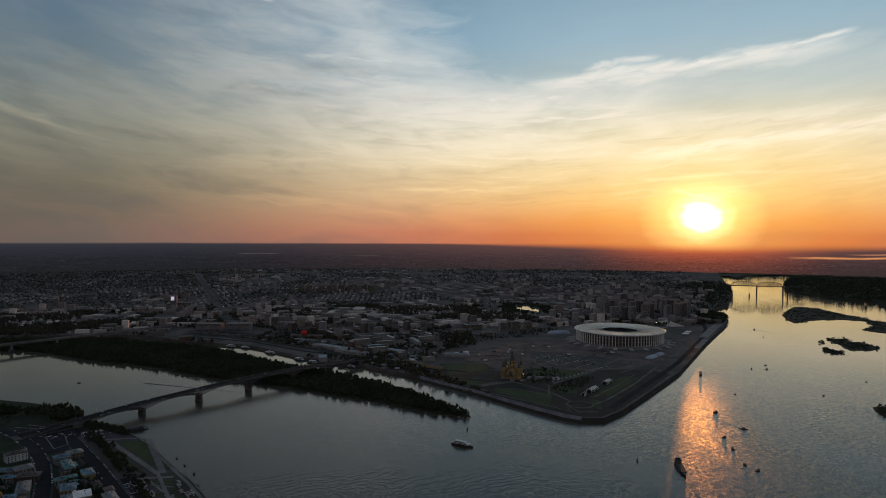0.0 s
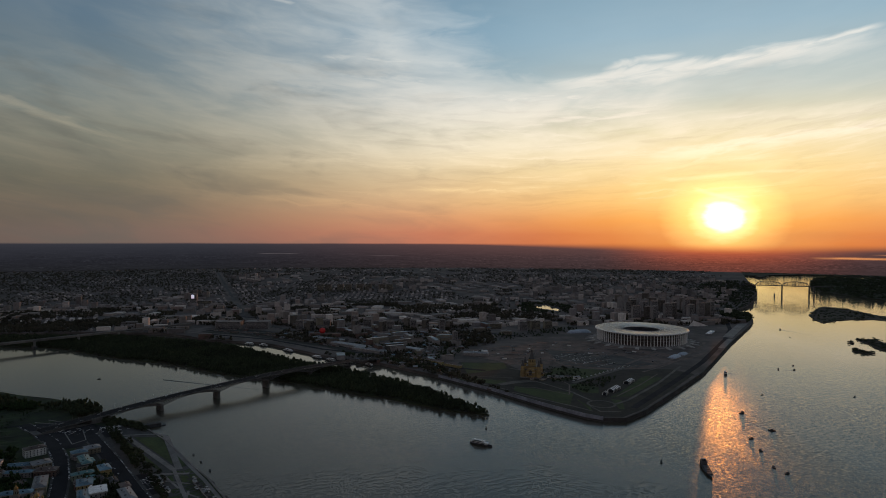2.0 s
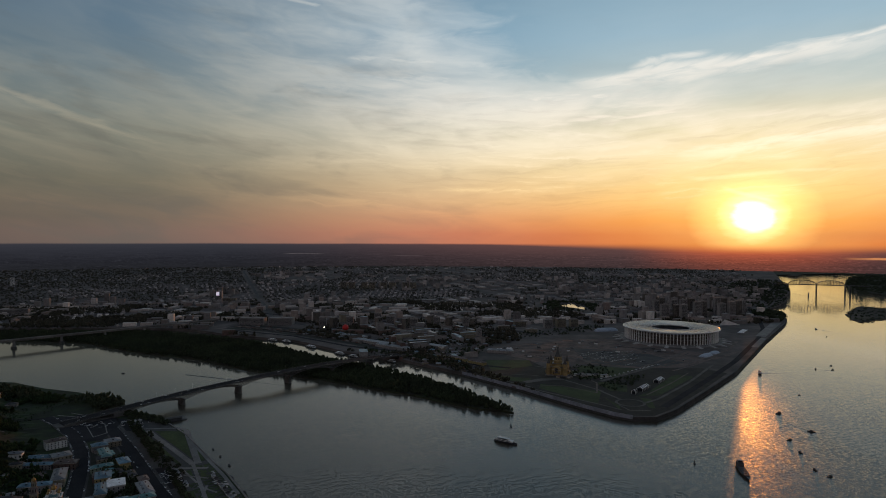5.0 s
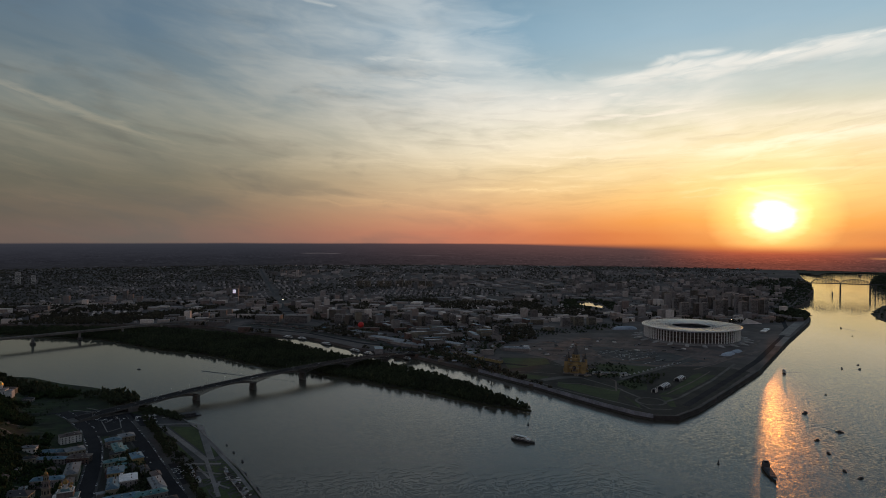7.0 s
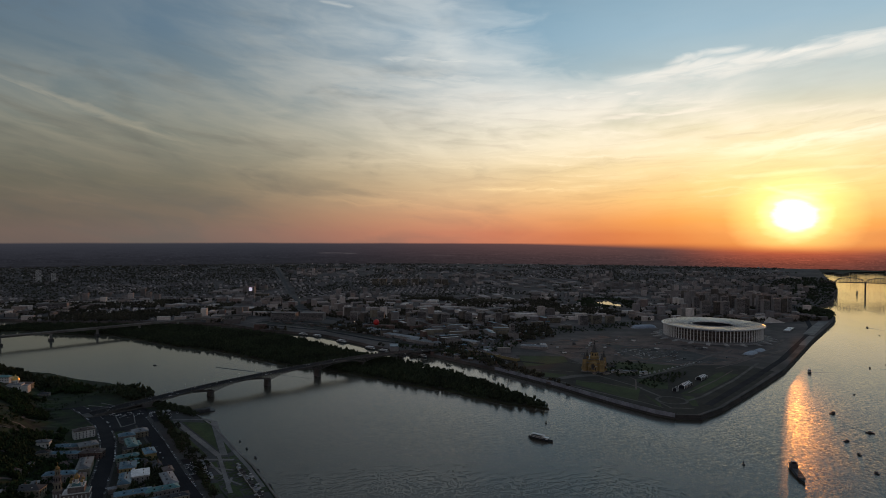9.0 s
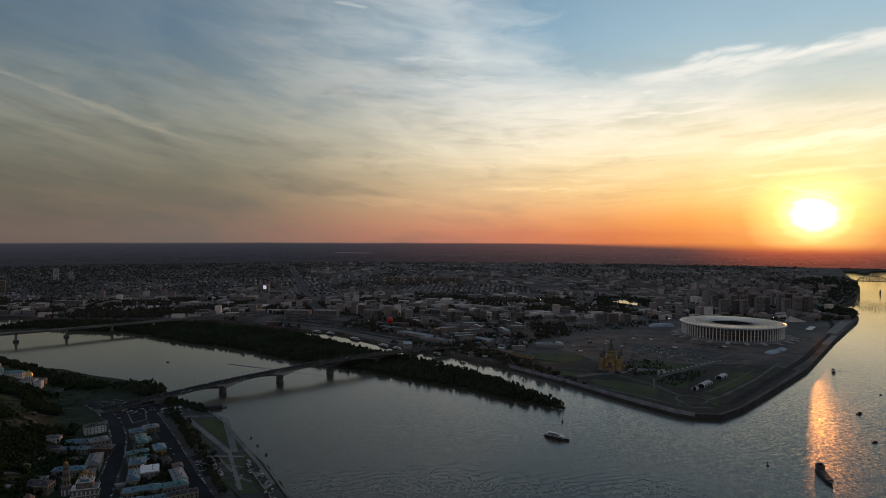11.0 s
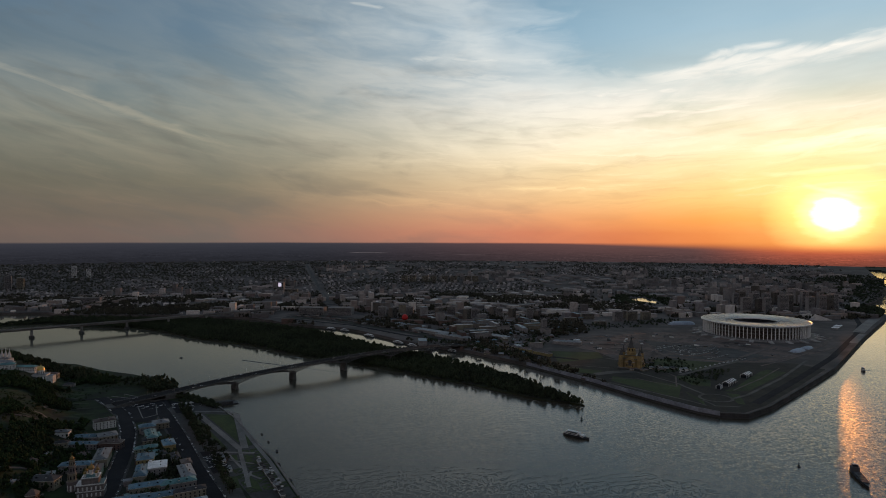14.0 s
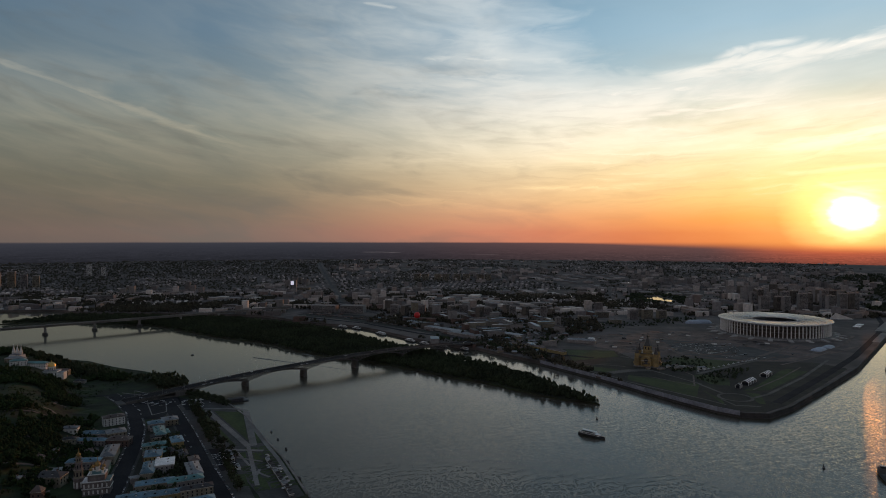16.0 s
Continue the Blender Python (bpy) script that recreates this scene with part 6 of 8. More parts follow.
def pavilion(x, y, L, W, turn, label):
    """A former warehouse: a white iron frame under a ribbed pale roof."""
    ob = tagged(new("iron_pavilion"), label, "pavilion", group="iron pavilions")
    ob.matrix_basis = Matrix.Translation((x, y, 7.0)) @ Matrix.Rotation(radians(turn), 4, "Z")
    part("dark_wall", box((-L / 2 + 0.5, -W / 2 + 0.6, 0), (L / 2 - 0.5, W / 2 - 0.6, 4.6)), GLASS_DARK, ob)
    n = max(2, int(L / 8))
    sheet = None
    for i in range(n):
        x0, x1 = -L / 2 + L * i / n + 1.0, -L / 2 + L * (i + 1) / n - 3.0
        for s in (-1, 1):
            bm = bmesh.new()
            v = [bm.verts.new(p) for p in ((x0, 0, 8.4), (x1, 0, 8.4), (x1, s * W / 2, 5.4), (x0, s * W / 2, 5.4), (x0, 0, 8.1), (x1, 0, 8.1), (x1, s * W / 2, 5.1), (x0, s * W / 2, 5.1))]
            for f in ((0, 1, 2, 3), (7, 6, 5, 4), (0, 4, 5, 1), (2, 6, 7, 3), (0, 3, 7, 4), (1, 5, 6, 2)):
                bm.faces.new([v[k] for k in f])
            part("roof_sheet", bm, WHITE, ob, "white roof sheet")
    bm = bmesh.new()
    for e in (-L / 2 + 0.7, L / 2 - 0.7):
        v = [bm.verts.new(p) for p in ((e, -W / 2 + 0.6, 4.5), (e, W / 2 - 0.6, 4.5), (e, 0, 7.9))]
        bm.faces.new(v)
    part("end_gable", bm, DARK_METAL, ob)
    bm = bmesh.new()
    for s in (-1, 1):
        v = [bm.verts.new(p) for p in ((-L / 2, 0, 8.0), (L / 2, 0, 8.0), (L / 2, s * W / 2, 5.0), (-L / 2, s * W / 2, 5.0))]
        bm.faces.new(v)
    part("under_roof", bm, DARK_ROOF, ob)
    post = None
    for i in range(n + 1):
        for s in (-1, 1):
            m = Matrix.Translation((-L / 2 + L * i / n, s * W / 2, 0))
            if post is None:
                post = part("post", box((-0.35, -0.35, 0), (0.35, 0.35, 5.2)), WHITE, ob)
                post.matrix_basis = m
            else:
                again(post, m)
    return ob


pavilion(327, 1372, 44, 12, 57, "restored white iron warehouse frame with roof stripes")
pavilion(378, 1446, 36, 12, 57, "white iron pavilion with a striped pale roof")
pavilion(299, 1332, 10, 8, 57, "short fragment of a white iron frame")
for i in range(13):
    t = i / 12
    canopy(254 + 150 * t, 1446 + 158 * t, 7.1, 4.0, "small white market stall beside a park path", 0.7, "market_stall")
for i in range(7):
    t = i / 6
    canopy(277 + 49 * t, 1765 - 104 * t, 7.1, 3.6, "small white stall at the car park", 0.4, "market_stall")


def hall(x, y, L, W, h, turn, mat, label, name="inflatable_hall", base=7.0):
    ob = tagged(new(name), label, "hall")
    ob.matrix_basis = Matrix.Translation((x, y, base)) @ Matrix.Rotation(radians(turn), 4, "Z")
    bm = bmesh.new()
    n, k, rings = 12, 14, []
    for i in range(k + 1):
        u = -1 + 2 * i / k
        f = max(0.12, (1 - abs(u) ** 5)) ** 0.5
        rings.append([bm.verts.new((u * L / 2, W / 2 * math.cos(math.pi * j / n) * f, h * math.sin(math.pi * j / n) * f)) for j in range(n + 1)])
    for a, b in zip(rings, rings[1:]):
        for j in range(n):
            bm.faces.new((a[j], b[j], b[j + 1], a[j + 1]))
    bm.faces.new(rings[0]), bm.faces.new(rings[-1][::-1])
    part("shell", bm, mat, ob, "", True)
    part("kerb", box((-L / 2, -W / 2 - 0.5, -0.4), (L / 2, W / 2 + 0.5, 0.5)), CONCRETE, ob)
    return ob


PALE_SHELL = surface("pale_blue_membrane", (0.30, 0.34, 0.40), 0.6, (0.24, 0.28, 0.34), 0.3, 0.05, spec=0.5)
hall(585, 1762, 56, 24, 6, 52, PALE_SHELL, "pale blue inflatable hall beside the stadium")
hall(622, 1806, 44, 22, 5.5, 52, PALE_SHELL, "smaller pale blue inflatable hall")
hall(404, 2196, 84, 30, 11, 18, PALE_SHELL, "long pale tent hall behind the stadium field")
for x, y in ((842, 2184), (866, 2226)):
    house(x, y, 34, 17, 4.5, 57, GREY_WALL, WHITE, "low building with a flat white roof near the river road", 1, True, 7.0, False, 0, "site_building")
wing = tagged(new("event_sail"), "white pointed sail roof by the river road", "canopy")
wing.matrix_basis = Matrix.Translation((880, 2390, 7))
bm = bmesh.new()
v = [bm.verts.new(p) for p in ((-30, 10, 1), (-22, -14, 22), (34, -6, 2), (-18, -6, 1), (-30, 10, 0), (34, -6, 1), (-18, -8, 0))]
bm.faces.new((v[0], v[1], v[3])), bm.faces.new((v[1], v[2], v[3])), bm.faces.new((v[0], v[3], v[6], v[4])), bm.faces.new((v[3], v[2], v[5], v[6]))
part("sail", bm, WHITE, wing)
for x, y in ((38, 1795), (66, 1812)):
    house(x, y, 16, 9, 4, 20, WHITE, WHITE, "small bright white site building on bare ground", 1, True, 7.0, False, 0, "site_building")
# containers, cabins and vehicles left on the bare ground
def site_container(x, y, a, L, mat, label):
    ob = tagged(new("site_container"), label, "container", group="site containers")
    ob.matrix_basis = Matrix.Translation((x, y, 7.1)) @ Matrix.Rotation(a, 4, "Z")
    part("body", box((-L / 2, -1.4, 0.15), (L / 2, 1.4, 2.9)), mat, ob)
    part("roof_rim", box((-L / 2 - 0.08, -1.48, 2.9), (L / 2 + 0.08, 1.48, 3.1)), GREY_METAL, ob)
    part("door", box((L / 2 - 0.02, -1.1, 0.3), (L / 2 + 0.06, 1.1, 2.7)), DARK_METAL, ob)
    return ob


FIELD = [(-1, 1812), (150, 1930), (340, 1990), (430, 1880), (560, 1800), (474, 1625), (354, 1600), (290, 1630), (126, 1650)]
q = random.Random(83)
made = 0
while made < 46:
    x, y = q.uniform(0, 560), q.uniform(1600, 1990)
    if inside(x, y, FIELD) and math.hypot(x - SC.x, y - SC.y) > 205:
        made += 1
        site_container(x, y, q.choice((0.2, 0.95, 2.4)) + q.uniform(-0.1, 0.1), q.uniform(6, 13), (GREY_METAL, WHITE, DULL_WALL, DARK_METAL, GREY_ROOF)[made % 5], "small site container on bare ground before the stadium")
for i in range(60):
    x, y = q.uniform(20, 600), q.uniform(1590, 1990)
    if not inside(x, y, FIELD) or math.hypot(x - SC.x, y - SC.y) < 205:
        continue
    a, L = q.choice((0.15, -0.45, 0.9)) + q.uniform(-0.12, 0.12), q.uniform(25, 110)
    road("dirt_track", [(x - L / 2 * math.cos(a), y - L / 2 * math.sin(a)), (x, y + q.uniform(-3, 3)), (x + L / 2 * math.cos(a), y + L / 2 * math.sin(a))], q.uniform(1.2, 4.0), 7.0, (TRACK, DARK_CONCRETE, RUST_EARTH, ASPHALT)[i % 4], "narrow rut worn into the bare ground", 0.35)
for i in range(40):
    x, y = 300 + (i % 10) * 11 + q.uniform(-3, 3), 1660 + (i // 10) * 34 + (i % 10) * 6
    tagged(copy_thing(first_car, Matrix.Translation((x, y, 7.35)) @ Matrix.Rotation(0.5, 4, "Z")), "small car parked before the stadium", group="stadium cars")
# low garden buildings round the cathedral
q = random.Random(8)
for i in range(16):
    a = q.uniform(-0.4, 1.7)
    house(166 + q.uniform(38, 110) * math.cos(a), 1500 + q.uniform(-30, 60) * math.sin(a) - 10, q.uniform(8, 18), q.uniform(6, 9), q.uniform(3, 5), q.uniform(0, 90), CREAM if i % 3 else WHITEWASH, (GREY_ROOF, DARK_ROOF, BROWN_ROOF)[i % 3], "low outbuilding in the cathedral garden", 1.5, False, 7.0, False, 0, "outbuilding")
for x, y, L, W, h, turn in ((-70, 1640, 58, 12, 9, -42), (-20, 1600, 50, 12, 8, -42), (-118, 1672, 30, 12, 9, -42)):
    house(x, y, L, W, h, turn, YELLOW, BROWN_ROOF, "long dull ochre block behind the quay", 2.5, False, 7.0, False, 2, "yard_building")
for x, y, L, W, turn in ((-255, 1800, 130, 24, -35), (-330, 1880, 150, 26, -35), (-150, 1830, 90, 22, -35), (-420, 1985, 120, 24, -30), (40, 1760, 70, 18, -10)):
    house(x, y, L, W, 8, turn, GREY_WALL, GREY_ROOF, "long low freight shed with a metal roof", 3, False, 7.0, False, 0, "freight_shed")


YARD_LINE = [(-900, 2150), (-720, 2085), (-560, 1990), (-420, 1890), (-300, 1800)]
road("ground_freight_yard", [(x + 0.55 * 46, y + 0.83 * 46) for x, y in YARD_LINE], 112, 7.0, YARD, "dark cindery ground of the freight yard", 0.06)
for i in range(5):
    off = 14 + 17 * i
    road("dirt_track" if i % 2 else "road_yard", [(x + 0.55 * off, y + 0.83 * off) for x, y in YARD_LINE], (5.0, 8.0)[i % 2], 7.0, (DARK_CONCRETE, ASPHALT, RUST_EARTH)[i % 3], "dark track of the freight yard on the channel", 0.3)


def wagon(x, y, a, L, mat):
    ob = tagged(new("freight_wagon"), "dull freight wagon standing in the yard", "wagon", group="freight wagons")
    ob.matrix_basis = Matrix.Translation((x, y, 7.3)) @ Matrix.Rotation(a, 4, "Z")
    part("body", box((-L / 2, -1.5, 1.0), (L / 2, 1.5, 4.0)), mat, ob)
    part("roof", box((-L / 2 - 0.1, -1.6, 4.0), (L / 2 + 0.1, 1.6, 4.3)), DARK_ROOF, ob)
    part("frame", box((-L / 2, -1.1, 0.0), (L / 2, 1.1, 1.0)), DARK_METAL, ob)
    return ob


q = random.Random(29)
for i in range(70):
    k, t, off = q.randrange(4), q.random(), q.choice((14, 31, 48, 65, 82))
    (x0, y0), (x1, y1) = YARD_LINE[k], YARD_LINE[k + 1]
    wagon(x0 + (x1 - x0) * t + 0.55 * off, y0 + (y1 - y0) * t + 0.83 * off, math.atan2(y1 - y0, x1 - x0), q.uniform(12, 18), (BRICK_RED, DULL_WALL, GREY_METAL, GREY_WALL)[i % 4])


# ---- boats and buoys ----
def hull_mesh(L, W, h, sharp=1.6):
    bm = bmesh.new()
    n, rings = 12, []
    for i in range(n + 1):
        u = i / n
        f = (1 - max(0.0, (u - 0.55) / 0.45) ** sharp) * (1 if u > 0.1 else 0.82 + 1.8 * u)
        b = max(0.02, W / 2 * f)
        lift = h * (1 + 0.35 * max(0, u - 0.5))
        rings.append([bm.verts.new((L * (u - 0.5), s * b * k, z)) for s, k, z in ((-1, 0.7, -0.5), (-1, 1, lift), (1, 1, lift), (1, 0.7, -0.5))])
    for a, b in zip(rings, rings[1:]):
        for k in range(4):
            j = (k + 1) % 4
            bm.faces.new((a[k], a[j], b[j], b[k]))
    bm.faces.new(rings[0][::-1]), bm.faces.new(rings[-1])
    return bm


def ship(x, y, L, W, turn, label, kind="barge"):
    ob = tagged(new(kind), label, "ship")
    ob.matrix_basis = Matrix.Translation((x, y, 0)) @ Matrix.Rotation(radians(turn), 4, "Z")
    part("hull", hull_mesh(L, W, 2.6), HULL, ob, "dark hull")
    if kind == "barge":
        for i in range(4):
            part("hatch", box((-L * 0.22 + i * L * 0.14, -W * 0.34, 2.4), (-L * 0.22 + i * L * 0.14 + L * 0.12, W * 0.34, 3.9)), DECK, ob, "pale cargo hatch")
        house_ = part("deckhouse", box((-L * 0.44, -W * 0.38, 2.4), (-L * 0.29, W * 0.38, 8.0)), DECK, ob)
        part("wheelhouse", box((-L * 0.40, -W * 0.25, 8.0), (-L * 0.32, W * 0.25, 10.6)), GLASS_DARK, house_)
        part("mast", box((-L * 0.37, -0.15, 10.6), (-L * 0.365, 0.15, 15.0)), DARK_METAL, house_)
        part("bow_mast", box((L * 0.40, -0.15, 2.8), (L * 0.405, 0.15, 7.0)), DARK_METAL, ob)
    else:
        part("lower_deck", box((-L * 0.42, -W * 0.4, 2.4), (L * 0.3, W * 0.4, 4.8)), WHITE, ob, "white cabin deck")
        part("window_band", box((-L * 0.40, -W * 0.405, 3.1), (L * 0.28, W * 0.405, 4.2)), GLASS_DARK, ob)
        part("upper_deck", box((-L * 0.38, -W * 0.36, 4.8), (L * 0.14, W * 0.36, 5.1)), DECK, ob)
        part("awning", box((-L * 0.36, -W * 0.34, 7.0), (L * 0.04, W * 0.34, 7.2)), WHITE, ob)
        for i in range(5):
            for s in (-1, 1):
                part("awning_post", box((-L * 0.35 + i * L * 0.095, s * W * 0.33 - 0.08, 5.1), (-L * 0.35 + i * L * 0.095 + 0.16, s * W * 0.33 + 0.08, 7.0)), GREY_METAL, ob)
        part("wheelhouse", box((L * 0.06, -W * 0.26, 5.1), (L * 0.15, W * 0.26, 7.4)), WHITE, ob)
    return ob


ship(352, 924, 62, 11, -99, "long dark river barge with pale hatches", "barge")
ship(33, 1026, 40, 7.5, -32, "white two-deck passenger boat with an awning", "passenger_boat")
ship(648, 1582, 22, 7, 75, "small dark tug in the sun's track", "passenger_boat")


for x, y, L, a in ((-655, 1944, 44, 152), (-604, 1922, 40, 150), (-505, 1838, 52, 140), (-398, 1742, 46, 140), (-352, 1704, 40, 142), (-300, 1672, 36, 155), (-240, 1646, 30, 140)):
    ship(x, y - 6, L, 8.5, a, "moored river boat with a pale cabin on the channel", "moored_boat")


def small_boat():
    ob = tagged(new("motor_boat"), "small dark motor boat on the river", "boat", group="motor boats")
    part("hull", hull_mesh(9, 3, 1.1), HULL, ob)
    part("cabin", box((-1.6, -1.0, 1.0), (1.6, 1.0, 2.5), None, 0.8), DECK, ob)
    part("windscreen", box((1.5, -0.95, 1.2), (1.75, 0.95, 2.2)), GLASS_DARK, ob)
    return ob


boat = small_boat()
spots = [(1166, 2360, 80, 1.6), (539, 1123, 160, 1.3), (483, 1076, 20, 1.1), (536, 1232, 30, 1.5), (470, 1016, 100, 1.0), (455, 944, 95, 1.0), (463, 920, 20, 1.0), (845, 1640, 40, 1.3), (807, 1645, 70, 1.3),
         (828, 1366, 30, 0.9), (-840, 1452, 10, 0.9), (1700, 3500, 60, 2.6), (869, 1693, 20, 0.9), (1110, 2180, 40, 0.9), (640, 1375, 10, 0.7), (1010, 1500, 0, 0.7)]
for i, (x, y, a, s) in enumerate(spots):
    m = Matrix.Translation((x, y, rise(x, y))) @ Matrix.Rotation(radians(a), 4, "Z")
    if i == 0:
        boat.matrix_basis = m @ Matrix.Diagonal((s, s, s, 1))
    else:
        c = copy_thing(boat, m)
        c.scale = (s, s, s)


def buoy(x, y):
    ob = tagged(new("buoy"), "dark channel buoy with a lattice top", "buoy", group="channel buoys")
    ob.matrix_basis = Matrix.Translation((x, y, 0))
    part("float", lathe([(0, -0.4), (1.9, -0.4), (2.1, 0.5), (1.5, 1.2), (0, 1.2)], 12), HULL, ob)
    part("mast", lathe([(1.0, 1.2), (0.35, 4.6), (0.5, 4.7), (0.5, 5.8), (0, 6.0)], 8), HULL, ob)
    return ob


buoy(44, 1111)
buoy(297, 956)
MOORED = []
for x, y, L, a in ((-408, 958, 16, 130), (-384, 928, 18, 128), (-357, 895, 20, 127), (-334, 850, 24, 126), (-300, 806, 22, 126), (-318, 828, 14, 126)):
    MOORED.append((x + 2, y + 1, a, L / 22))
for x, y, a, s in MOORED:
    c = tagged(copy_thing(boat, Matrix.Translation((x, y, 0)) @ Matrix.Rotation(radians(a), 4, "Z")), "small dark boat moored at the promenade")
    c.scale = (s, s, s)


def wake(x, y, a, length, spread=0.16, arms=(1, -1)):
    """Low ridges of water that fan out behind a boat."""
    bm = bmesh.new()
    for s in arms:
        n, last = 24, None
        for i in range(n + 1):
            d = length * i / n
            h = (0.5 if len(arms) > 1 else 1.0) * (1 - i / n) + 0.08
            cx, cy = -d, s * d * spread
            ring = [bm.verts.new((cx, cy - 1.6, 0.01)), bm.verts.new((cx, cy, h)), bm.verts.new((cx, cy + 1.6, 0.01))]
            if last:
                for k in range(2):
                    bm.faces.new((last[k], ring[k], ring[k + 1], last[k + 1]))
            last = ring
    ob = tagged(mesh_object("water_wake", bm, WATER), "low dark wake spreading behind a boat", "wake", kind="structure")
    ob.matrix_basis = Matrix.Translation((x, y, 0)) @ Matrix.Rotation(radians(a), 4, "Z")


wake(1166, 2360, 80, 150, 0.5)
wake(539, 1123, 275, 90, 0.3)
wake(648, 1582, 200, 90, 0.25)
wake(33, 1026, -32, 50, 0.2)
wake(845, 1640, 40, 60, 0.4)
wake(-690, 1453, 163, 430, 0.02, (1,))
wake(-600, 1515, 155, 130, 0.02, (1,))


# ---- landmarks of the town ----
SCREEN = bpy.data.materials.new("lit_screen")
SCREEN.use_nodes = True
k = Web(SCREEN.node_tree)
node = SCREEN.node_tree.nodes["Principled BSDF"]
pos = k.node("ShaderNodeTexCoord").outputs["Generated"]
k.plug(k.ramp(k.noise(pos, 2.6, 1.0), [(0.42, (0.75, 0.82, 1.0, 1)), (0.55, (0.8, 0.12, 0.25, 1)), (0.62, (0.5, 0.6, 1.0, 1))], "CONSTANT"), node.inputs["Emission Color"])
node.inputs["Emission Strength"].default_value = 0.5


def tower_block(x, y, L, W, h, turn, mat, label, name="tower_block", base=None, storeys=True):
    """A tall block with storey bands, a parapet and a lift house."""
    ob = tagged(new(name), label, "building", group="tower blocks")
    ob.matrix_basis = Matrix.Translation((x, y, (7.0 + rise(x, y) if base is None else base) - 0.5)) @ Matrix.Rotation(radians(turn), 4, "Z")
    part("wall", box((-L / 2, -W / 2, -2), (L / 2, W / 2, h)), mat, ob)
    part("parapet", box((-L / 2 - 0.3, -W / 2 - 0.3, h - 0.4), (L / 2 + 0.3, W / 2 + 0.3, h + 0.8)), CONCRETE, ob)
    part("lift_house", box((-3, -2.5, h + 0.8), (3, 2.5, h + 4)), GREY_WALL, ob)
    if storeys:
        n = int(h / 3.0)
        data = None
        for i in range(0, n):
            if data is None:
                bm = box((-L / 2 + 1.2, -W / 2 - 0.06, 1.0), (L / 2 - 1.2, -W / 2 + 0.1, 2.5))
                first = part("window_band", bm, GLASS_DARK, ob, "dark window band")
                data = first.data
            else:
                again(first, Matrix.Translation((0, 0, i * 3.0)))
    return ob


t = tower_block(-1232, 2880, 30, 22, 62, 10, GREY_WALL, "tall office block with a lit advertising screen", "office_tower")
part("screen", box((-9, -12.2, 42), (5, -11.4, 59)), SCREEN, t, "bright screen with a white and red picture")
tower_block(-1190, 2900, 60, 18, 28, 10, CREAM, "pale office slab beside the lit tower", "office_block")
for x, y, h, w_ in ((-2596, 3224, 62, 26), (-2532, 3256, 46, 22)):
    tower_block(x, y, w_, w_, h, 40, WHITEWASH, "lone tall apartment tower on the plain", "apartment_tower")
for i, (x, y, L, h) in enumerate(((-2600, 2640, 34, 72), (-2545, 2668, 30, 78), (-2498, 2690, 28, 66), (-2462, 2722, 28, 58), (-2640, 2600, 30, 70))):
    tower_block(x, y, L, 24, h, 38, (GREY_WALL, CREAM)[i % 2], "tall new apartment tower by the river", "apartment_tower")
tower_block(-1856, 2400, 110, 26, 24, 22, GREY_WALL, "broad grey hall on the river plain", "office_block")
tower_block(-828, 2240, 88, 40, 24, 2, GREY_WALL, "broad dark exhibition hall with long window bands", "exhibition_hall")
tower_block(-726, 2246, 84, 40, 25, 2, GREY_WALL, "broad exhibition hall wing with long window bands", "exhibition_hall")
for i in range(7):
    x, y = -205 + i * 33, 2985 - i * 17
    tower_block(x, y, 24, 14, 16 + 3 * (i % 2), 12, CREAM, "pale housing slab in a row", "housing_slab")
for x, y in ((-815, 3616), (-770, 3624), (-700, 3634), (-655, 3640), (-590, 3650), (-540, 3655), (-460, 3664), (-420, 3668)):
    tower_block(x, y, 36, 16, 36, 4, CREAM, "tall pale housing block far across the town", "housing_slab")
q = random.Random(17)
for i in range(34):
    row, col = divmod(i, 9)
    x, y = 690 + col * 43 + q.uniform(-14, 14), 2520 + row * 150 + col * 14 + q.uniform(-30, 30)
    tower_block(x, y, q.uniform(22, 34), 15, q.uniform(54, 68), 14 + 8 * (i % 3), (GREY_WALL, DULL_WALL, GREY_WALL)[i % 3], "tall grey apartment block behind the stadium", "apartment_tower", storeys=i < 18)
for i in range(14):
    x, y = -560 + i * 40 + q.uniform(-12, 12), 2190 + q.uniform(-60, 140) - 0.1 * i
    tower_block(x, y, q.uniform(20, 30), 15, q.uniform(26, 44), 8 + 60 * (i % 2), (GREY_WALL, DULL_WALL)[i % 2], "apartment tower in the middle of the town", "apartment_tower", storeys=True)
tower_block(-20, 1930, 14, 14, 40, 20, GREY_WALL, "lone tall apartment block near the bare field", "apartment_tower")
ball = tagged(new("red_dome_building"), "low hall with a bright red rounded sign shell", "hall")
ball.matrix_basis = Matrix.Translation((-455, 2066, 7))
part("hall_body", box((-40, -10, -1), (60, 12, 11)), BRICK_RED, ball, "orange-red low hall")
part("red_shell", lathe([(0, 10), (6, 11), (9.5, 15), (10, 19), (8.5, 24), (5, 27.5), (0, 29)], 16), RED_CLOTH, ball, "bright red balloon-like shell", True)

for x, y, h in ((1310, 4250, 70), (1490, 4180, 66), (-160, 4500, 50)):
    mast = tagged(new("radio_mast"), "thin lattice radio mast on the far plain", "mast", group="radio masts")
    mast.matrix_basis = Matrix.Translation((x, y, 6.5 + rise(x, y)))
    part("lattice", lathe([(2.6, -1), (1.2, h * 0.6), (0.7, h), (0, h)], 4), GREY_METAL, mast)
    part("platform", lathe([(2.4, h * 0.7), (2.4, h * 0.7 + 1.5), (0, h * 0.7 + 1.5)], 6), GREY_METAL, mast)

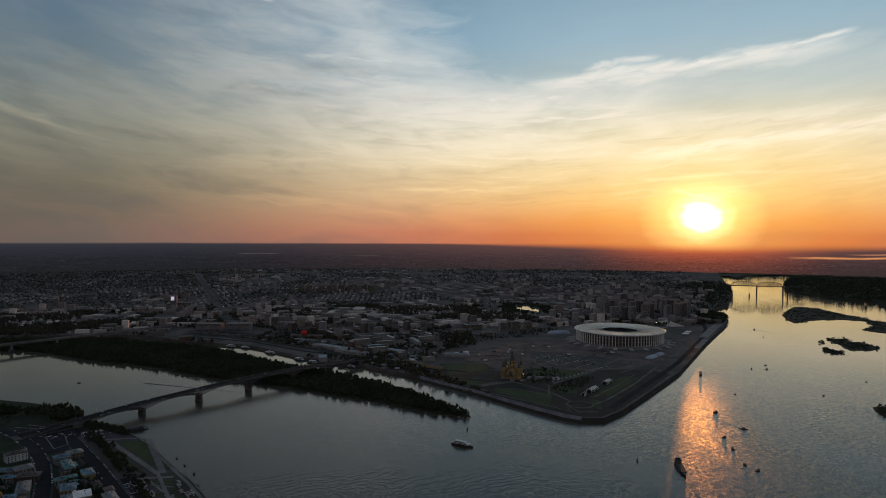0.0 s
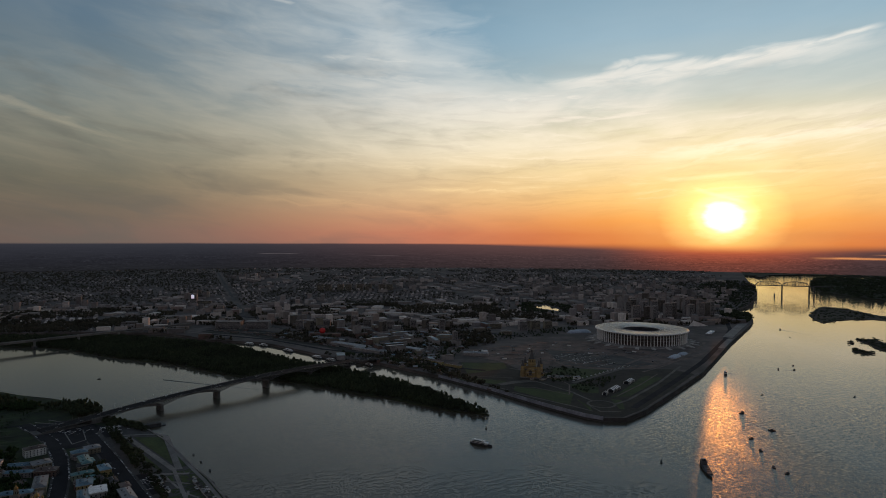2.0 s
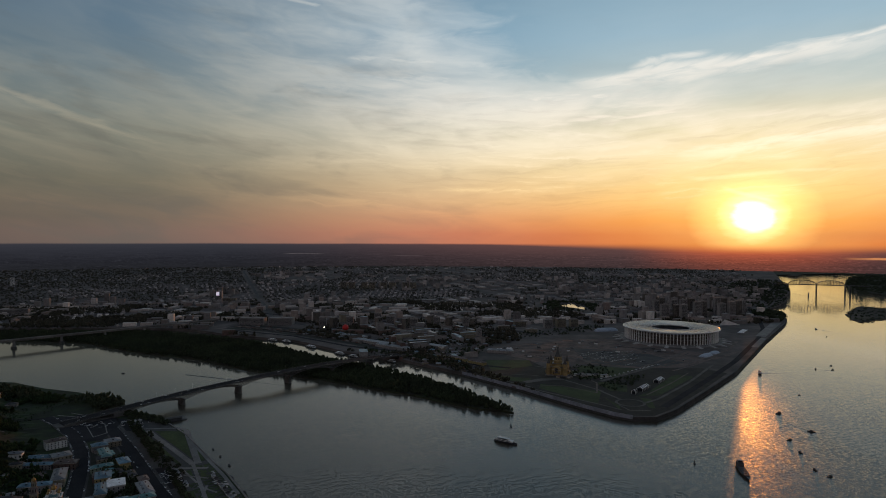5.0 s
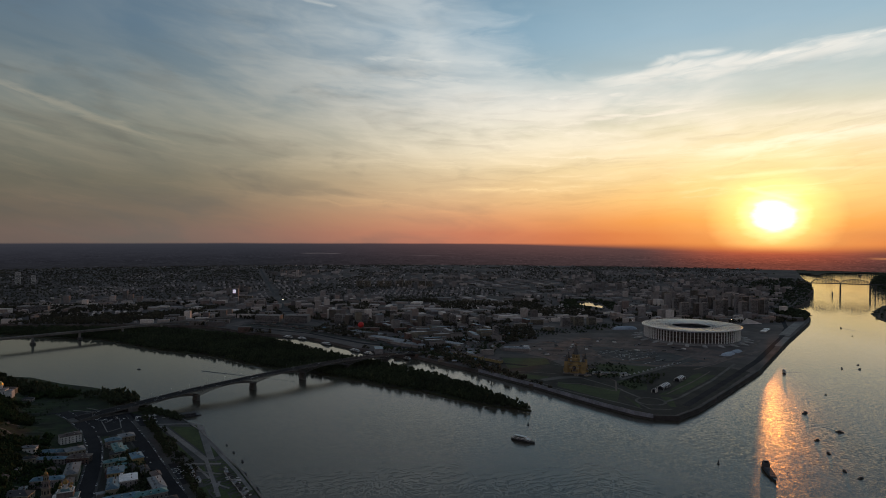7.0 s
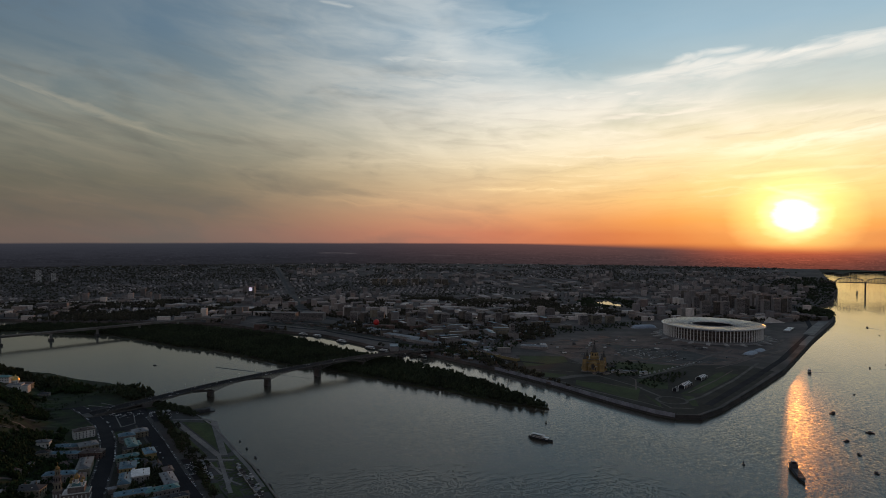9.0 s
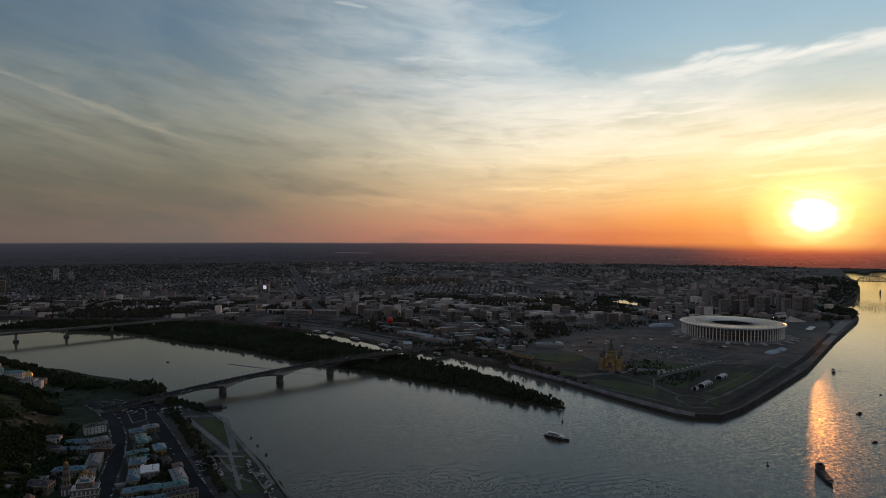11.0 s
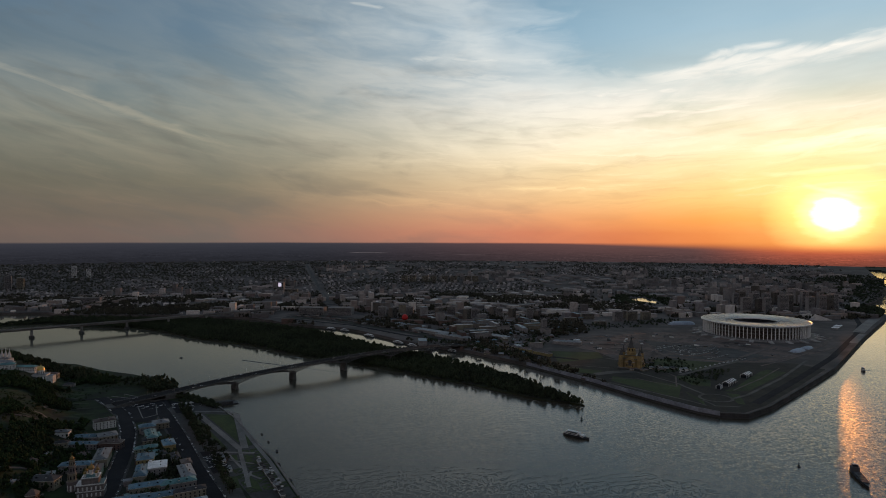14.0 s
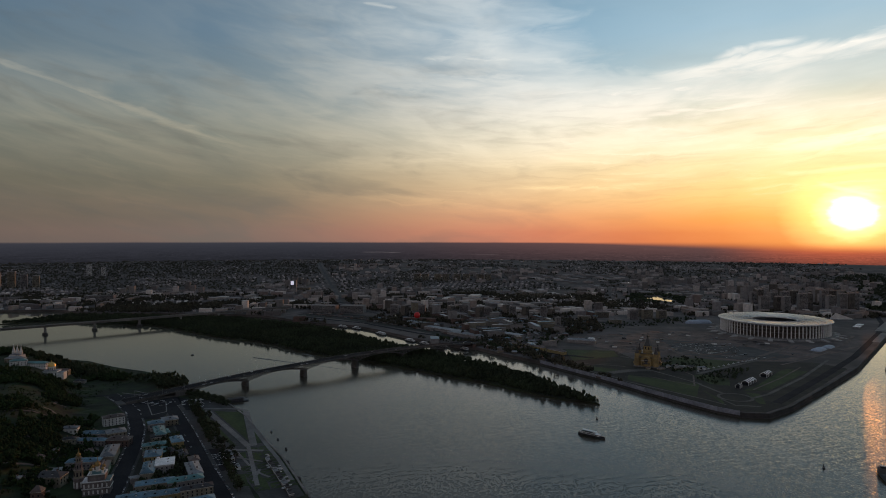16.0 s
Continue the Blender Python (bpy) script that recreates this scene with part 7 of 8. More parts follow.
for x, y, L, h, turn in ((215, 2250, 30, 30, 20), (262, 2275, 34, 30, 20), (310, 2300, 30, 26, 20), (238, 2330, 40, 24, 20), (120, 2280, 44, 18, 12), (60, 2180, 40, 16, 12), (150, 2130, 36, 14, 12)):
    tower_block(x, y, L, 15, h, turn, (CREAM, GREY_WALL)[int(x) % 2], "pale apartment block at the edge of the bare field", "housing_slab")


# a few lit street lamps
LAMP = bpy.data.materials.new("lit_lamp_glass")
LAMP.use_nodes = True
node = LAMP.node_tree.nodes["Principled BSDF"]
node.inputs["Emission Color"].default_value, node.inputs["Emission Strength"].default_value = (1.0, 0.86, 0.66, 1), 14.0


def street_lamp(x, y, z=7.0):
    ob = tagged(new("street_lamp"), "tall street lamp with a lit head", "street lamp", group="lit street lamps")
    ob.matrix_basis = Matrix.Translation((x, y, z + rise(x, y)))
    part("pole", lathe([(0.22, 0), (0.12, 11), (0, 11)], 6), GREY_METAL, ob)
    part("lamp_head", lathe([(0, 10.8), (0.75, 11.0), (0.75, 11.4), (0, 11.7)], 8), LAMP, ob, "lit lamp head")
    return ob


for x, y in ((610, 2560), (560, 3020), (640, 3080), (30, 2900), (-250, 2880), (-1010, 2900), (-540, 2120), (700, 2900), (820, 2420), (455, 2330), (-150, 2300), (330, 3560)):
    street_lamp(x, y)


# ---- the town behind: many blocks and trees ----
rng = random.Random(11)
PAINTS = [(0.30, 0.265, 0.245), (0.46, 0.41, 0.38), (0.17, 0.15, 0.14), (0.27, 0.22, 0.195), (0.58, 0.53, 0.49), (0.22, 0.205, 0.205), (0.20, 0.155, 0.14), (0.36, 0.32, 0.295), (0.115, 0.105, 0.105), (0.16, 0.15, 0.145)]
TOWN_WALLS = island_palette("town_walls", PAINTS, 0.85)
# far walls: contrast cut in the colours to stand in for haze
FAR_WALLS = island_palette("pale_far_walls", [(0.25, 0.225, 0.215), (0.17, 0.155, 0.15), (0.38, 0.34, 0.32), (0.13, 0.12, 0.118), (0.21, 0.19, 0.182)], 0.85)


AVENUES = [[(-1698, 4361), (-1385, 3684), (-1155, 3185), (-960, 2760), (-918, 2631), (-800, 2400), (-560, 2160)], [(-1069, 2625), (-918, 2560), (-500, 2400), (-60, 2260), (200, 2100)]]


def beside(x, y, line, wide):
    """Whether a place lies within wide metres of a line."""
    for (x0, y0), (x1, y1) in zip(line, line[1:]):
        dx, dy = x1 - x0, y1 - y0
        t = max(0.0, min(1.0, ((x - x0) * dx + (y - y0) * dy) / (dx * dx + dy * dy)))
        if math.hypot(x - x0 - t * dx, y - y0 - t * dy) < wide:
            return True
    return False


def free_for_town(x, y):
    if not inside(x, y, CITY):
        return False
    if beside(x, y, AVENUES[0], 22) or beside(x, y, AVENUES[1], 20):
        return False
    if -960 < x < -600 and 2030 < y < 2285:          # the forecourt of the exhibition halls
        return False
    if beside(x, y, [(-870, 2090), (-620, 1990), (-420, 1850), (-260, 1740)], 48):   # the freight yard on the channel
        return False
    if (x - SC.x) ** 2 + (y - SC.y) ** 2 < 230 ** 2:
        return False
    if x > -150 and y < 1880 + 0.55 * max(0, x) and x > -0.6 * (y - 1500):
        return False
    if x > 100 and y < 2330 + 0.1 * x:
        return False
    if (x - 395) ** 2 / 120 ** 2 + (y - 2950) ** 2 / 230 ** 2 < 1:
        return False
    if 1.62 * (x - 330) - (y - 1232) * 1.0 > -40 and y < 2700:
        return False
    return True


def town_block(verts, faces, x, y, z, L, W, h, ang, pitched):
    c, s = math.cos(ang), math.sin(ang)
    i = len(verts)
    for zz in (z, z + h):
        for a, b in ((-1, -1), (1, -1), (1, 1), (-1, 1)):
            verts.append((x + a * L / 2 * c - b * W / 2 * s, y + a * L / 2 * s + b * W / 2 * c, zz))
    faces += [(i, i + 1, i + 5, i + 4), (i + 1, i + 2, i + 6, i + 5), (i + 2, i + 3, i + 7, i + 6), (i + 3, i, i + 4, i + 7)]
    if pitched:
        verts.extend([(x - L / 2.4 * c, y - L / 2.4 * s, z + h + 3.0), (x + L / 2.4 * c, y + L / 2.4 * s, z + h + 3.0)])
        faces += [(i + 4, i + 5, i + 9, i + 8), (i + 6, i + 7, i + 8, i + 9), (i + 5, i + 6, i + 9), (i + 7, i + 4, i + 8)]
    else:
        faces += [(i + 4, i + 5, i + 6, i + 7)]


DISTRICT = 330.0
SEEDS = {}


def district(x, y):
    """The quarter that a place belongs to: its kind, the turn of its streets, and how far its border is."""
    i, j = math.floor(x / DISTRICT), math.floor(y / DISTRICT)
    near = []
    for a in range(i - 1, i + 2):
        for b in range(j - 1, j + 2):
            if (a, b) not in SEEDS:
                q = random.Random(a * 7919 + b * 104729 + 5)
                px, py = (a + q.uniform(0.1, 0.9)) * DISTRICT, (b + q.uniform(0.1, 0.9)) * DISTRICT
                pick = q.random()
                kind = "slabs" if pick < 0.40 else "houses" if pick < 0.68 else "works" if pick < 0.84 else "mixed" if pick < 0.93 else "wood"
                if px < -1500 and py + 0.25 * abs(px) > 3350:
                    kind = "wood" if pick > 0.35 else "houses"
                if px > 500 and 2350 < py < 3700:
                    kind = "slabs"
                SEEDS[a, b] = (px, py, kind, 0.25 + q.uniform(-0.35, 0.35), q.uniform(0.7, 1.25))
            sd = SEEDS[a, b]
            near.append((math.hypot(x - sd[0], y - sd[1]), sd))
    near.sort(key=lambda e: e[0])
    (d0, a), (d1, b) = near[:2]
    gap = (d1 * d1 - d0 * d0) / (2 * max(1.0, math.hypot(a[0] - b[0], a[1] - b[1])))
    return a, gap


def shore_x(y):
    """Where the great river's bank runs, far up the river."""
    line = CITY_SHORE[25:]
    for (x0, y0), (x1, y1) in zip(line, line[1:]):
        if y0 <= y <= y1:
            return x0 + (x1 - x0) * (y - y0) / (y1 - y0)
    return 1825.0


def town():
    verts, faces, single, far_verts, far_faces = [], [], 0, [], []
    done = set()
    for gy in range(1500, 4950, 110):
        for gx in range(-4300, 1900, 110):
            sd, _ = district(gx, gy)
            if sd in done:
                continue
            done.add(sd)
            px, py, kind, turn, high = sd
            step_u, step_v = {"slabs": (64, 36), "houses": (27, 25), "works": (92, 58), "mixed": (48, 36), "wood": (95, 95)}[kind]
            c, s = math.cos(turn), math.sin(turn)
            reach = 420
            for a in range(-int(reach / step_u), int(reach / step_u) + 1):
                for b in range(-int(reach / step_v), int(reach / step_v) + 1):
                    u, v = a * step_u + rng.uniform(-0.12, 0.12) * step_u, b * step_v + rng.uniform(-0.12, 0.12) * step_v
                    x, y = px + u * c - v * s, py + u * s + v * c
                    if not -52 < math.degrees(math.atan2(x, y)) < 32 or math.hypot(x, y - 70) > 4860 or y < 1500:
                        continue
                    own, gap = district(x, y)
                    if own != sd or gap < 11 or not free_for_town(x, y) or rng.random() < 0.24:
                        continue
                    if y > 2700 and x > shore_x(y) - 120:
                        continue
                    shape = rng.random()
                    if kind == "slabs" or (kind == "mixed" and shape < 0.4):
                        L, W, h = rng.uniform(34, 58), rng.uniform(11, 14), rng.uniform(13, 17) * high
                        if shape > 0.86:
                            L, W, h = 22, 20, rng.uniform(26, 40)
                    elif kind == "works":
                        L, W, h = rng.uniform(40, 84), rng.uniform(18, 40), rng.uniform(6, 11)
                    else:
                        L, W, h = rng.uniform(9, 19), rng.uniform(7, 11), rng.uniform(3.5, 7)
                    ang = turn + (0.5 * math.pi if rng.random() < (0.2 if kind == "slabs" else 0.4) else 0.0)
                    z = 6.5 + rise(x, y)
                    if x < -350 and kind != "slabs":
                        h = min(h, 11 + 0.25 * h)
                    shrink = 1.0 - 0.45 * min(1.0, rise(x, y) / 90)
                    L, W, h = L * shrink, W * shrink, h * shrink * (0.6 if math.hypot(x, y - 70) > 4500 else 1.0)
                    if y < 2330 and -900 < x < 260 and single < 280:
                        single += 1
                        wall = (GREY_WALL, DULL_WALL, BRICK_RED, GREY_WALL, DULL_WALL, CREAM, GREY_WALL)[rng.randrange(7)]
                        roof = (DARK_ROOF, BROWN_ROOF, GREY_ROOF, DARK_ROOF, BLUE_ROOF)[rng.randrange(5)]
                        ob = tagged(new("town_house"), "low town house with a sheet roof among trees" if h < 8 else "plain town block with a flat roof among trees", "house", group="town houses")
                        ob.matrix_basis = Matrix.Translation((x, y, z)) @ Matrix.Rotation(ang, 4, "Z")
                        part("wall", box((-L / 2, -W / 2, -1), (L / 2, W / 2, h)), wall, ob)
                        if h < 8:
                            part("roof", hip_roof(L, W, h, 2.6, 0.5, rng.random() < 0.4), roof, ob)
                        else:
                            part("roof", box((-L / 2 - 0.2, -W / 2 - 0.2, h), (L / 2 + 0.2, W / 2 + 0.2, h + 0.7)), roof, ob)
                    else:
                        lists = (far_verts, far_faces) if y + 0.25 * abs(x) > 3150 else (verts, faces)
                        town_block(*lists, x, y, z, L, W, h, ang, h < 8 and kind != "works")
    stuff("far_town_blocks", far_verts, far_faces, FAR_WALLS, "far town blocks in haze-paled tones, scattered to the horizon", "buildings")
    return stuff("town_blocks", verts, faces, TOWN_WALLS, "grey and cream town blocks spread over the plain", "buildings")


town()


def low_quarter():
    """Small houses and yards packed between the river channel and the bare field."""
    outline = [(-335, 1895), (-313, 2090), (-120, 2215), (30, 2040), (-2, 1850), (-12, 1712), (-72, 1612), (-213, 1722)]
    sheds = ((-255, 1800, 70, 16), (-330, 1880, 80, 18), (-150, 1830, 50, 15), (40, 1760, 40, 14), (-20, 1930, 14, 14))
    q = random.Random(19)
    c, s = math.cos(0.35), math.sin(0.35)
    for a in range(-14, 15):
        for b in range(-14, 15):
            u, v = a * 25 + q.uniform(-4, 4), b * 24 + q.uniform(-4, 4)
            x, y = -140 + u * c - v * s, 1890 + u * s + v * c
            if not inside(x, y, outline) or q.random() < 0.3 or any(abs(x - e) < f and abs(y - g) < f * 0.7 for e, g, f, _ in sheds):
                continue
            L, W, h = q.uniform(9, 19), q.uniform(7, 11), q.uniform(3.2, 7.0)
            if q.random() < 0.1:
                L, W, h = q.uniform(24, 36), 12, q.uniform(9, 13)
            ob = tagged(new("town_house"), "low town house with a sheet roof among trees" if h < 8 else "plain town block with a flat roof among trees", "house", group="town houses")
            ob.matrix_basis = Matrix.Translation((x, y, 6.8)) @ Matrix.Rotation(0.35 + (1.5708 if q.random() < 0.4 else 0), 4, "Z")
            part("wall", box((-L / 2, -W / 2, -1), (L / 2, W / 2, h)), (GREY_WALL, DULL_WALL, CREAM, BRICK_RED, GREY_WALL)[q.randrange(5)], ob)
            roof = (DARK_ROOF, BROWN_ROOF, GREY_ROOF, BROWN_ROOF, BLUE_ROOF, GREY_ROOF)[q.randrange(6)]
            if h < 8:
                part("roof", hip_roof(L, W, h, 2.6, 0.5, q.random() < 0.5), roof, ob)
            else:
                part("roof", box((-L / 2 - 0.2, -W / 2 - 0.2, h), (L / 2 + 0.2, W / 2 + 0.2, h + 0.7)), roof, ob)
    return outline


LOW_QUARTER = low_quarter()


def crown_shape(r, clumps, seed, ring=5):
    """Verts and faces of one ragged crown of leaf clumps, about one metre in radius."""
    q = random.Random(seed)
    verts, faces = [], []
    for c in range(clumps):
        a, b = q.uniform(0, 6.283), q.uniform(-0.5, 1.0)
        d = q.uniform(0.25, 0.8) * r * (1.0 - 0.35 * max(0, b))
        cx, cy, cz = d * math.cos(a), d * math.sin(a), 0.75 * r + b * 0.6 * r
        s = q.uniform(0.9, 1.5) * r / clumps ** 0.5
        i = len(verts)
        verts.append((cx, cy, cz + s * q.uniform(0.7, 1.0)))
        for k in range(ring):
            w_ = 6.283 * k / ring + q.uniform(-0.3, 0.3)
            verts.append((cx + s * q.uniform(0.6, 1.25) * math.cos(w_), cy + s * q.uniform(0.6, 1.25) * math.sin(w_), cz + s * q.uniform(-0.35, 0.35)))
        verts.append((cx, cy, cz - s * q.uniform(0.6, 0.9)))
        for k in range(ring):
            n = (k + 1) % ring
            faces += [(i, i + 1 + k, i + 1 + n), (i + ring + 1, i + 1 + n, i + 1 + k)]
    return np.array(verts), faces


LIGHT_SHAPES = [crown_shape(1.0, 5, 200 + i, 4) for i in range(10)]
SHAPES = [crown_shape(1.0, 8, 100 + i) for i in range(10)]


def woods(name, places, label, mat=LEAVES, shapes=None):
    """One sheet of trees: places as (x, y, z, radius, height factor)."""
    verts, faces = [], []
    for n, (x, y, z, r, tall) in enumerate(places):
        v, f = (shapes or SHAPES)[n % 10]
        i = len(verts)
        a = n * 2.399
        c, s = math.cos(a), math.sin(a)
        out = np.stack([x + r * (v[:, 0] * c - v[:, 1] * s), y + r * (v[:, 0] * s + v[:, 1] * c), z + r * tall * v[:, 2]], 1)
        verts.extend(map(tuple, out.tolist()))
        faces.extend([tuple(i + k for k in t) for t in f])
    return stuff(name, verts, faces, mat, label, "trees")


def scatter(poly, count, seed, size=(3.5, 6.5), tall=1.3, ground=None, keep=None):
    q = random.Random(seed)
    xs, ys = [p[0] for p in poly], [p[1] for p in poly]
    out, tries = [], 0
    while len(out) < count and tries < count * 40:
        tries += 1
        x, y = q.uniform(min(xs), max(xs)), q.uniform(min(ys), max(ys))
        if not inside(x, y, poly) or (keep and not keep(x, y)):
            continue
        r = q.uniform(*size)
        z = (ground(x, y) if ground else 1.5) + rise(x, y)
        out.append((x, y, z, r, tall * q.uniform(0.8, 1.35)))
    return out


woods("island_wood", scatter(ISLAND, 13000, 21, (2.3, 4.8), 1.5), "dense dark riverside wood on the island")
woods("bank_wood", scatter(BOR, 4200, 22, (5, 9), 0.75), "dark wood on the far river bank")
woods("far_bank_wood", scatter(FAR_BANK, 500, 27, (3, 6), 0.5), "thin dark wood beyond the far river bend")
for i, s in enumerate(SANDS):
    woods("sandbank_scrub", scatter(s, (300, 160, 120, 40, 60, 8)[i], 40 + i, (2.5, 6), 0.6), "dark low scrub on a river sandbank")


def in_view(x, y):
    return -52 < math.degrees(math.atan2(x, y)) < 32 and math.hypot(x, y - 70) < 4880


def town_tree_place(x, y, far):
    if not in_view(x, y) or not free_for_town(x, y) or (y + 0.25 * abs(x) > 3150) != far or math.hypot(x, y - 70) > 4870:
        return False
    if y > 2700 and x > shore_x(y) - 60:
        return False
    own, gap = district(x, y)
    limit = {"slabs": 0.06, "houses": -0.12, "works": 0.22, "mixed": 0.0, "wood": -0.6}[own[2]]
    return noise.noise((x * 0.006, y * 0.006, 7)) + 0.5 * noise.noise((x * 0.02, y * 0.02, 3)) > limit


# paler, duller copy of the leaves; distance haze is put into the colour
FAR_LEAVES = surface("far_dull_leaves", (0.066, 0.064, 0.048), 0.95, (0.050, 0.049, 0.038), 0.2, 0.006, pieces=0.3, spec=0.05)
woods("town_trees", scatter(CITY, 15000, 23, (3.2, 7.0), 1.15, lambda x, y: 6.5, lambda x, y: town_tree_place(x, y, False)), "dark street and garden trees among the town blocks", TOWN_LEAVES, LIGHT_SHAPES)
woods("far_town_trees", scatter(CITY, 15000, 29, (3.5, 7.0), 0.85, lambda x, y: 6.0, lambda x, y: town_tree_place(x, y, True)), "green trees in haze-paled tones among the far town blocks", FAR_LEAVES, LIGHT_SHAPES)
woods("low_quarter_trees", scatter(LOW_QUARTER, 360, 47, (2.4, 4.8), 1.1, lambda x, y: 6.6, lambda x, y: noise.noise((x * 0.02, y * 0.02, 8)) > -0.1), "dark garden trees among low houses", LEAVES)
TIP = [(1100, 2480), (1182, 2615), (1217, 2748), (1190, 2800), (1110, 2760), (1085, 2600)]
woods("point_wood", scatter(TIP, 260, 31, (6, 11), 1.1, lambda x, y: 6.5), "dark wooded point on the river bank")
SHORE = [(1269, 2961), (1474, 3250), (1529, 3400), (1625, 3536), (1750, 3840), (1784, 4057), (1600, 4060), (1300, 3700), (1180, 3100)]
woods("shore_wood", scatter(SHORE, 1100, 32, (4, 7.5), 0.85, lambda x, y: 6.5), "dark wood along the great river's bank")
POND_SHORE = [(270, 2760), (400, 2740), (540, 2780), (520, 3000), (470, 3140), (300, 3150), (260, 2960)]
woods("pond_wood", scatter(POND_SHORE, 260, 33, (5, 9), 0.9, lambda x, y: 6.5, lambda x, y: not inside(x, y, [(340, 3050), (410, 3115), (440, 2996), (456, 2870), (432, 2770), (370, 2800), (336, 2946)])), "dark trees round the pond")
QUAY_TREES = [(-40, 1520), (-200, 1665), (-330, 1735), (-330, 1760), (-180, 1700), (-30, 1545)]
woods("channel_trees", scatter(QUAY_TREES, 150, 34, (3, 5.5), 1.2, lambda x, y: 6.5), "dark trees along the river channel")
GARDEN = [(190, 1560), (235, 1610), (290, 1600), (300, 1520), (250, 1440), (215, 1430), (190, 1470)]
woods("garden_trees", scatter(GARDEN, 90, 35, (2, 4), 1.1, lambda x, y: 6.8), "small dark trees in the cathedral garden")
PARK = [(236, 1380), (262, 1345), (310, 1400), (360, 1490), (330, 1500), (262, 1432)]
woods("park_trees", scatter(PARK, 70, 36, (2, 4), 1.1, lambda x, y: 6.8), "dark trees beside the iron pavilions")
SLOPE = [(-500, 640), (-560, 735), (-655, 850), (-670, 950), (-770, 1050), (-780, 1190), (-1000, 1300), (-1150, 1300), (-1150, 640)]


def on_slope(x, y):
    if (x + 945) ** 2 / 115 ** 2 + (y - 1120) ** 2 / 48 ** 2 < 1:
        return False
    if (x + 530) ** 2 + (y - 715) ** 2 < 50 ** 2:
        return False
    return (0.06 if y < 900 else -0.04) + noise.noise((x * 0.012, y * 0.012, 1)) + 0.4 * noise.noise((x * 0.05, y * 0.05, 5)) > (0.02 if y < 900 else -0.04)


woods("slope_wood", scatter(SLOPE, 11500, 24, (1.6, 4.4), 1.25, hill, on_slope), "dark bushes and trees on the steep green slope", SLOPE_LEAVES)
woods("slope_scrub", scatter(SLOPE, 3600, 48, (0.7, 1.9), 1.0, hill, lambda x, y: noise.noise((x * 0.03, y * 0.03, 12)) > 0.0), "low dark scrub scattered over the green slope", SLOPE_LEAVES, LIGHT_SHAPES)
RIDGE = [(-1110, 1215), (-1030, 1195), (-950, 1185), (-870, 1180), (-860, 1215), (-930, 1262), (-1090, 1285)]
woods("ridge_wood", scatter(RIDGE, 260, 25, (3.5, 5.5), 1.5, hill), "tall dark trees behind the monastery")
BRIDGE_TREES = [(-790, 1180), (-770, 1230), (-700, 1205), (-660, 1150), (-690, 1135), (-740, 1165)]
woods("bridge_foot_wood", scatter(BRIDGE_TREES, 130, 26, (3.5, 6), 1.4, hill), "dark trees at the bridge foot")
YARDS = [(-395, 690), (-425, 800), (-515, 905), (-528, 880), (-462, 760), (-420, 690)]
woods("yard_trees", scatter(YARDS, 420, 28, (2.2, 4.2), 1.3, hill), "dark courtyard trees between old houses")


WEST_YARDS = [(-480, 690), (-520, 760), (-575, 830), (-640, 900), (-690, 960), (-700, 900), (-660, 830), (-600, 730), (-560, 680)]
woods("west_yard_trees", scatter(WEST_YARDS, 620, 44, (2.0, 4.2), 1.25, hill, lambda x, y: (x + 505) ** 2 + (y - 722) ** 2 > 32 ** 2 and noise.noise((x * 0.03, y * 0.03, 2)) > -0.15), "dark bushes and trees round the houses under the slope", SLOPE_LEAVES)
STRIP = [(-585, 1044), (-560, 1034), (-455, 906), (-478, 914)]
woods("quay_strip_wood", scatter(STRIP, 70, 45, (2.2, 3.8), 1.35, lambda x, y: 4.0), "dense dark trees between quay road and promenade")
FOOT = [(-660, 1150), (-640, 1130), (-560, 1095), (-520, 1062), (-530, 1055), (-590, 1085), (-640, 1110)]
woods("bridge_foot_bushes", scatter(FOOT, 130, 46, (2.0, 4.0), 1.2, lambda x, y: 4.0), "dark bushes on the bank below the bridge")


